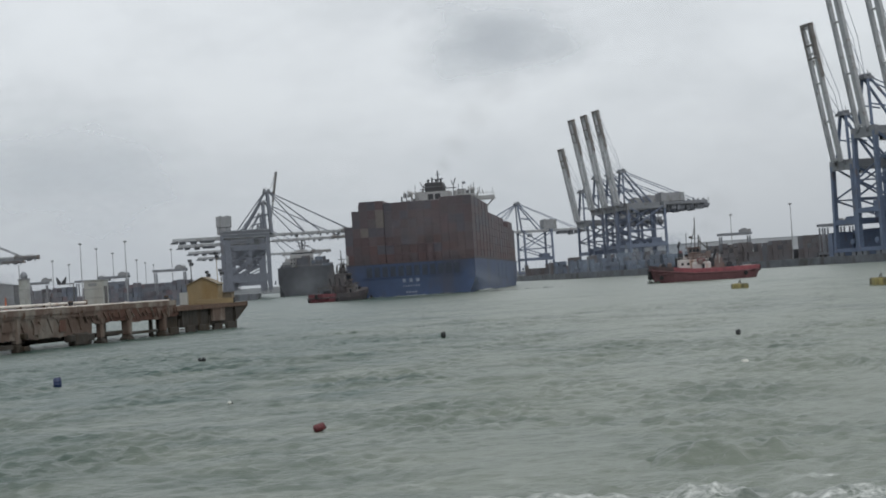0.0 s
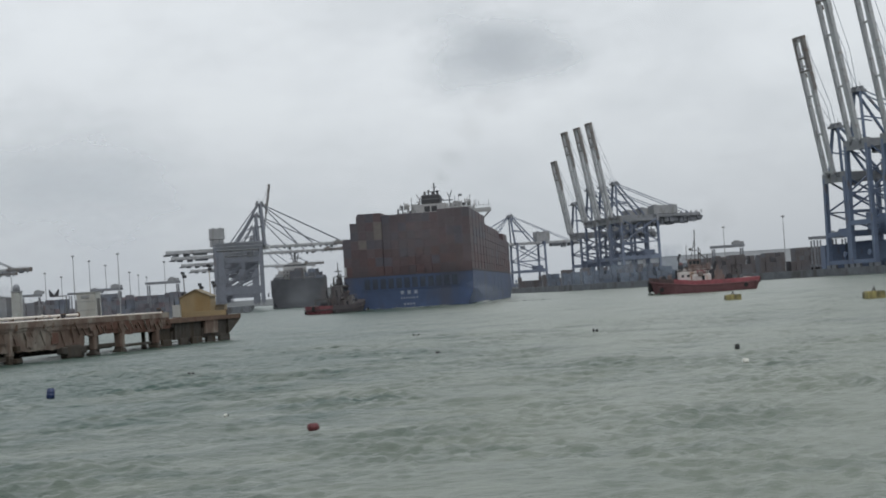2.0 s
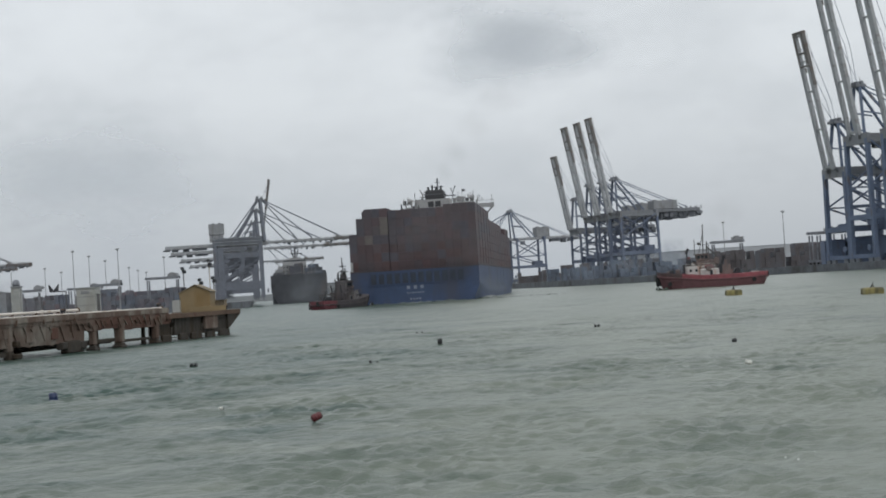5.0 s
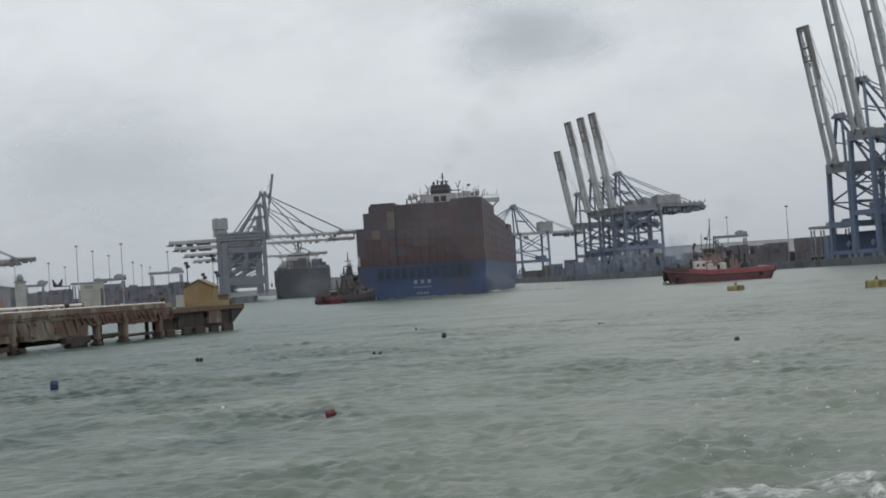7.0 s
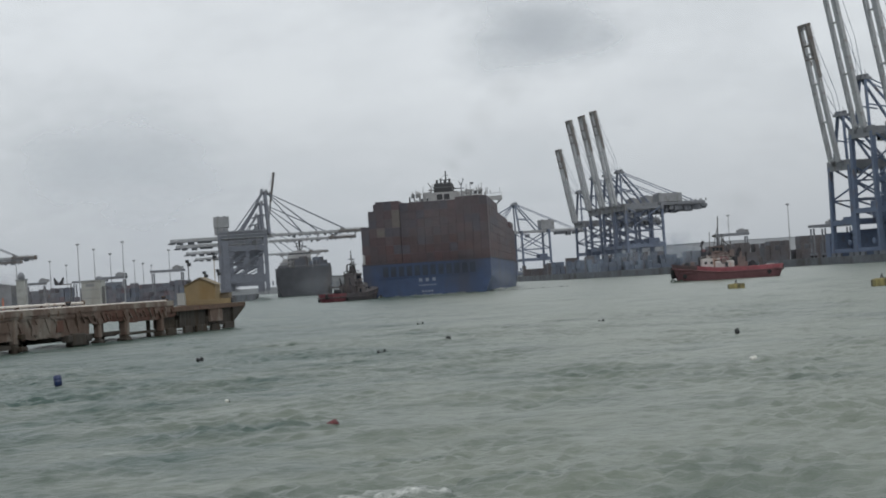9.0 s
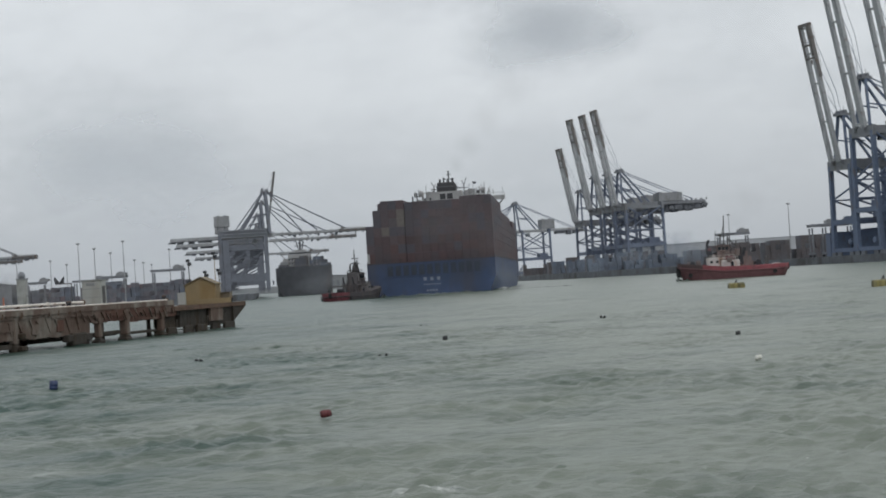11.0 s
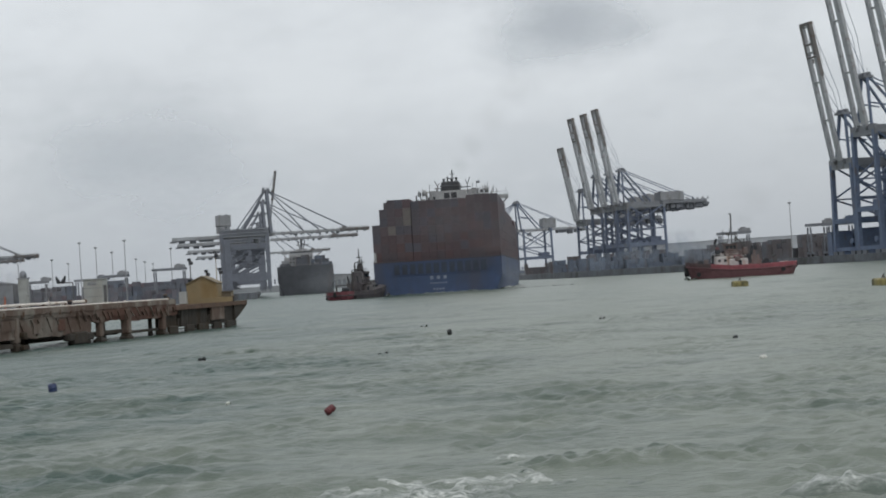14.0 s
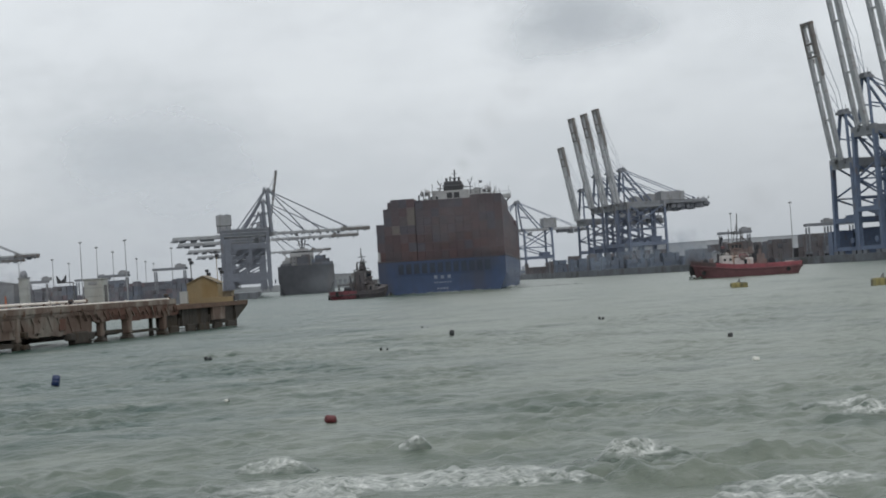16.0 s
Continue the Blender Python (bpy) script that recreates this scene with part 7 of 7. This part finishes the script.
FAR_PAIR = [(0, -2.5, 137.5, 0.06), (0.5, -2.55, 139.3, 0.11), (1, -2.57, 143.1, 0.2), (1.5, -2.43, 144.6, 0.23), (2, -2.46, 145.6, 0.25),
    (2.5, -2.24, 144, 0.22), (3, -2.13, 143.1, 0.2), (3.5, -2.09, 140.5, 0.14), (4, -2.04, 142, 0.17), (6.5, -2.21, 136.9, 0.05),
    (7, -2.42, 138.3, 0.08), (7.5, -2.42, 137.5, 0.06), (8, -2.45, 136.6, 0.04), (8.5, -2.58, 140.9, 0.15), (9, -2.49, 144.4, 0.23),
    (11.5, -2.11, 137.9, 0.07), (12, -2.28, 137.9, 0.07), (12.5, -2.28, 137.1, 0.05), (13, -2.27, 136.4, 0.03), (13.5, -2.2, 136.6, 0.04),
    (14, -2.19, 136.6, 0.04), (14.5, -2.33, 135.5, 0.01), (15, -2.33, 135.5, 0.01), (15.5, -2.33, 135.5, 0.01), (16, -2.14, 133.7, -0.04)]
FLAT_PAIR = [(0, 12.34, 120.3, -0.02), (0.5, 12.43, 120.7, -0.01), (1, 12.49, 122.3, 0.04), (1.5, 12.62, 123.6, 0.08), (2, 13, 126.5, 0.16),
    (2.5, 13.12, 126.7, 0.16), (3, 13.32, 128.5, 0.21), (3.5, 13.41, 129.1, 0.22), (4, 13.43, 128.9, 0.22), (6.5, 12.47, 121.1, 0.01),
    (7, 12.63, 121, 0), (7.5, 12.47, 122.8, 0.06), (8, 12.51, 122, 0.03), (8.5, 12.5, 121.3, 0.01), (9, 12.75, 123, 0.06),
    (11.5, 13.37, 127.9, 0.19), (12, 13.2, 126.5, 0.16), (12.5, 13.19, 127.1, 0.17), (13, 13.18, 126.3, 0.15), (13.5, 13, 125.4, 0.13),
    (14, 12.84, 124.5, 0.1), (14.5, 12.65, 123.4, 0.07), (15, 12.72, 123.4, 0.07), (15.5, 12.76, 124.5, 0.1), (16, 12.68, 124.3, 0.1)]
WHITE_PAIR = [(0, 12.11, 61.8, 0.05), (0.5, 12.43, 63.1, 0.12), (1, 12.45, 64.2, 0.18), (1.5, 12.8, 65.2, 0.23), (2, 13.43, 66.6, 0.3),
    (6.5, 12.76, 62.1, 0.07), (7, 12.71, 61.7, 0.05), (7.5, 12.76, 61.8, 0.05), (8, 12.65, 62, 0.06), (8.5, 12.53, 62.2, 0.07),
    (9, 12.79, 62.9, 0.11), (14, 13.04, 62.5, 0.09), (14.5, 12.95, 61.9, 0.06), (15, 12.54, 61.2, 0.01), (15.5, 12.68, 62, 0.06),
    (16, 12.61, 62, 0.06)]
BUOY_A = [(0, 45.04, 229.9, 0.3), (0.5, 44.84, 229, 0.28), (1, 45.5, 232.8, 0.34), (1.5, 45.49, 232.8, 0.34), (2, 46.42, 236.8, 0.4),
    (2.5, 46.27, 235.8, 0.39), (3, 46.68, 237.8, 0.42), (3.5, 45.86, 232.8, 0.34), (4, 47.18, 239.6, 0.44), (6.5, 44.89, 228.7, 0.28),
    (7, 45.2, 230.9, 0.31), (7.5, 45.19, 230.6, 0.31), (8, 45.66, 233.8, 0.36), (8.5, 45.64, 233.8, 0.36), (9, 45.32, 232.1, 0.33),
    (11.5, 45.34, 232.8, 0.34), (12, 46.08, 236.8, 0.4), (12.5, 46.42, 238.5, 0.43), (13, 46.51, 237.8, 0.42), (13.5, 46.77, 238.5, 0.43),
    (14, 46.44, 236.4, 0.4), (14.5, 45.58, 232.1, 0.33), (15, 45.21, 230.3, 0.3), (15.5, 44.84, 228.4, 0.27), (16, 44.48, 227.8, 0.26)]
BUOY_B = [(0, 54.78, 188.8, 0.44), (0.5, 55.02, 189.3, 0.45), (1, 55.38, 190.4, 0.47), (1.5, 54.66, 187.5, 0.42), (2, 53.4, 183.9, 0.34),
    (2.5, 53.7, 184.4, 0.35), (3, 53.25, 183.3, 0.33), (3.5, 52.15, 179.8, 0.25), (4, 52.06, 179.6, 0.24), (6.5, 53.78, 185.8, 0.38),
    (7, 54.49, 188, 0.43), (7.5, 54.18, 186.3, 0.39), (8, 55.26, 189.3, 0.45), (8.5, 54.9, 187.8, 0.42), (9, 54.65, 186.6, 0.4),
    (11.5, 52.53, 179.3, 0.24), (12, 53.09, 181.7, 0.29), (12.5, 53.31, 182.8, 0.32), (13, 52.92, 181.5, 0.29), (13.5, 53.83, 184.2, 0.35),
    (14, 53.23, 182.1, 0.3), (14.5, 53.23, 182.1, 0.3), (15, 52.53, 179.8, 0.25), (15.5, 53.19, 182.4, 0.31), (16, 52.96, 181.9, 0.3)]


def motions():
    walk(ship, [(t, pose(x, y, 0, 0, 0, -a)) for t, x, y, a in SHIP])
    walk(tug_free, [(t, pose(x + 1.75, 374, 0.04 * math.sin(2.1 * t), 0, 0.5 * math.sin(1.7 * t), -6)) for t, x in TUG])
    walk(tug_pushing, [(t, pose(x - 1.0, 447.0 + 0.25 * t, -0.7, 0, 0, 244)) for t, x in PUSH])
    for ob, rows, roll, sunk in ((red_drum, RED_DRUM, 20, 0), (blue_drum, BLUE_DRUM, 10, 0), (mid_drum, MID_DRUM, 10, 0), (right_drum, RIGHT_DRUM, 10, 0), (dark_pair, DARK_PAIR, 12, 0),
                                 (green_pair, GREEN_PAIR, 12, 0), (far_pair, FAR_PAIR, 9, 0), (flat_pair, FLAT_PAIR, 9, 0), (white_pair, WHITE_PAIR, 14, 0), (buoy_a, BUOY_A, 2, 0.4), (buoy_b, BUOY_B, 3, 0.3)):
        walk(ob, [(t, pose(x, y, z - sunk, roll * math.sin(1.9 * t), roll * math.sin(1.3 * t + sunk), 4 + 0.6 * roll * math.sin(0.6 * t))) for t, x, y, z in rows])
    walk(moving_crane, [(0.0, pose(197.0, 758, QUAY)), (5.0, pose(195.6, 758, QUAY)), (10.0, pose(193.4, 758, QUAY)), (16.0, pose(190.2, 758, QUAY))])
    steps = [0.8 * i for i in range(21)]
    walk(lone_float, [(t, pose(-8.4 + 0.12 * math.sin(0.7 * t), 56.3, 0.12 + 0.1 * math.sin(1.6 * t), 0, 9 * math.sin(1.6 * t), 15 * math.sin(0.5 * t))) for t in steps])
    walk(ship_smoke, [(t, pose(x, y, 0, 0, 0, -a)) for t, x, y, a in SHIP])
    walk(funnel_smoke, [(t, pose(x, y, 0, 0, 0, -a)) for t, x, y, a in SHIP])
    walk(yard_haze, [(0.0, pose(0, 0, 0)), (16.0, pose(5.0, 0, 0.8))])
    walk(quarter_spray, [(t, pose(x, y, 0, 0, 0, -a)) for t, x, y, a in SHIP])
    walk(tug_smoke, [(0.0, pose(-6.5, 0, 0)), (8.0, pose(-3.0, 0, 0.3)), (16.0, pose(0.0, 0, 0.6))])
    walk(free_smoke, [(0.0, pose(-10.0, 0, 0)), (8.0, pose(-4.5, 0, 0.5)), (16.0, pose(0, 0, 1.0))])
    walk(crane_haze, [(0.0, pose(0, 0, 0)), (16.0, pose(4.0, 0, 0.4))])
    walk(sea, [(0.0, pose(0, 0, 0)), (8.0, pose(-3.0, -17.0, 0)), (16.0, pose(-6.0, -34.0, 0))])
    walk(clouds, [(0.0, pose(0, 0, 0)), (8.0, pose(0, 0, 0, 0.2, 0, -1.55)), (16.0, pose(0, 0, 0, 0.5, 0, -3.1))])
    for ob, t0, x, y in breakers:
        rise = [(-2.2, 4.6, -1.2), (-0.75, 1.5, -0.28), (-0.25, 0.5, 0.02), (0.25, -0.5, 0.02), (0.65, -1.2, -0.3), (2.2, -4.2, -1.2)]
        rows = [(t0 + dt, pose(x - 0.1 * dt, y + dy, z)) for dt, dy, z in rise if 0.0 <= t0 + dt <= 16.0]
        walk(ob, closed(rows))
    for ob, t0, x, y in drops:
        fly = [(-0.8, -1.6), (-0.35, -0.3), (0.15, -0.1), (0.75, -1.6)]
        walk(ob, closed([(t0 + dt, pose(x, y - dt, z)) for dt, z in fly]))


def closed(rows):
    """The same rows, held at both ends of the clip."""
    if rows[0][0] > 0.0:
        rows = [(0.0, rows[0][1])] + rows
    if rows[-1][0] < 16.0:
        rows = rows + [(16.0, rows[-1][1])]
    return rows


motions()
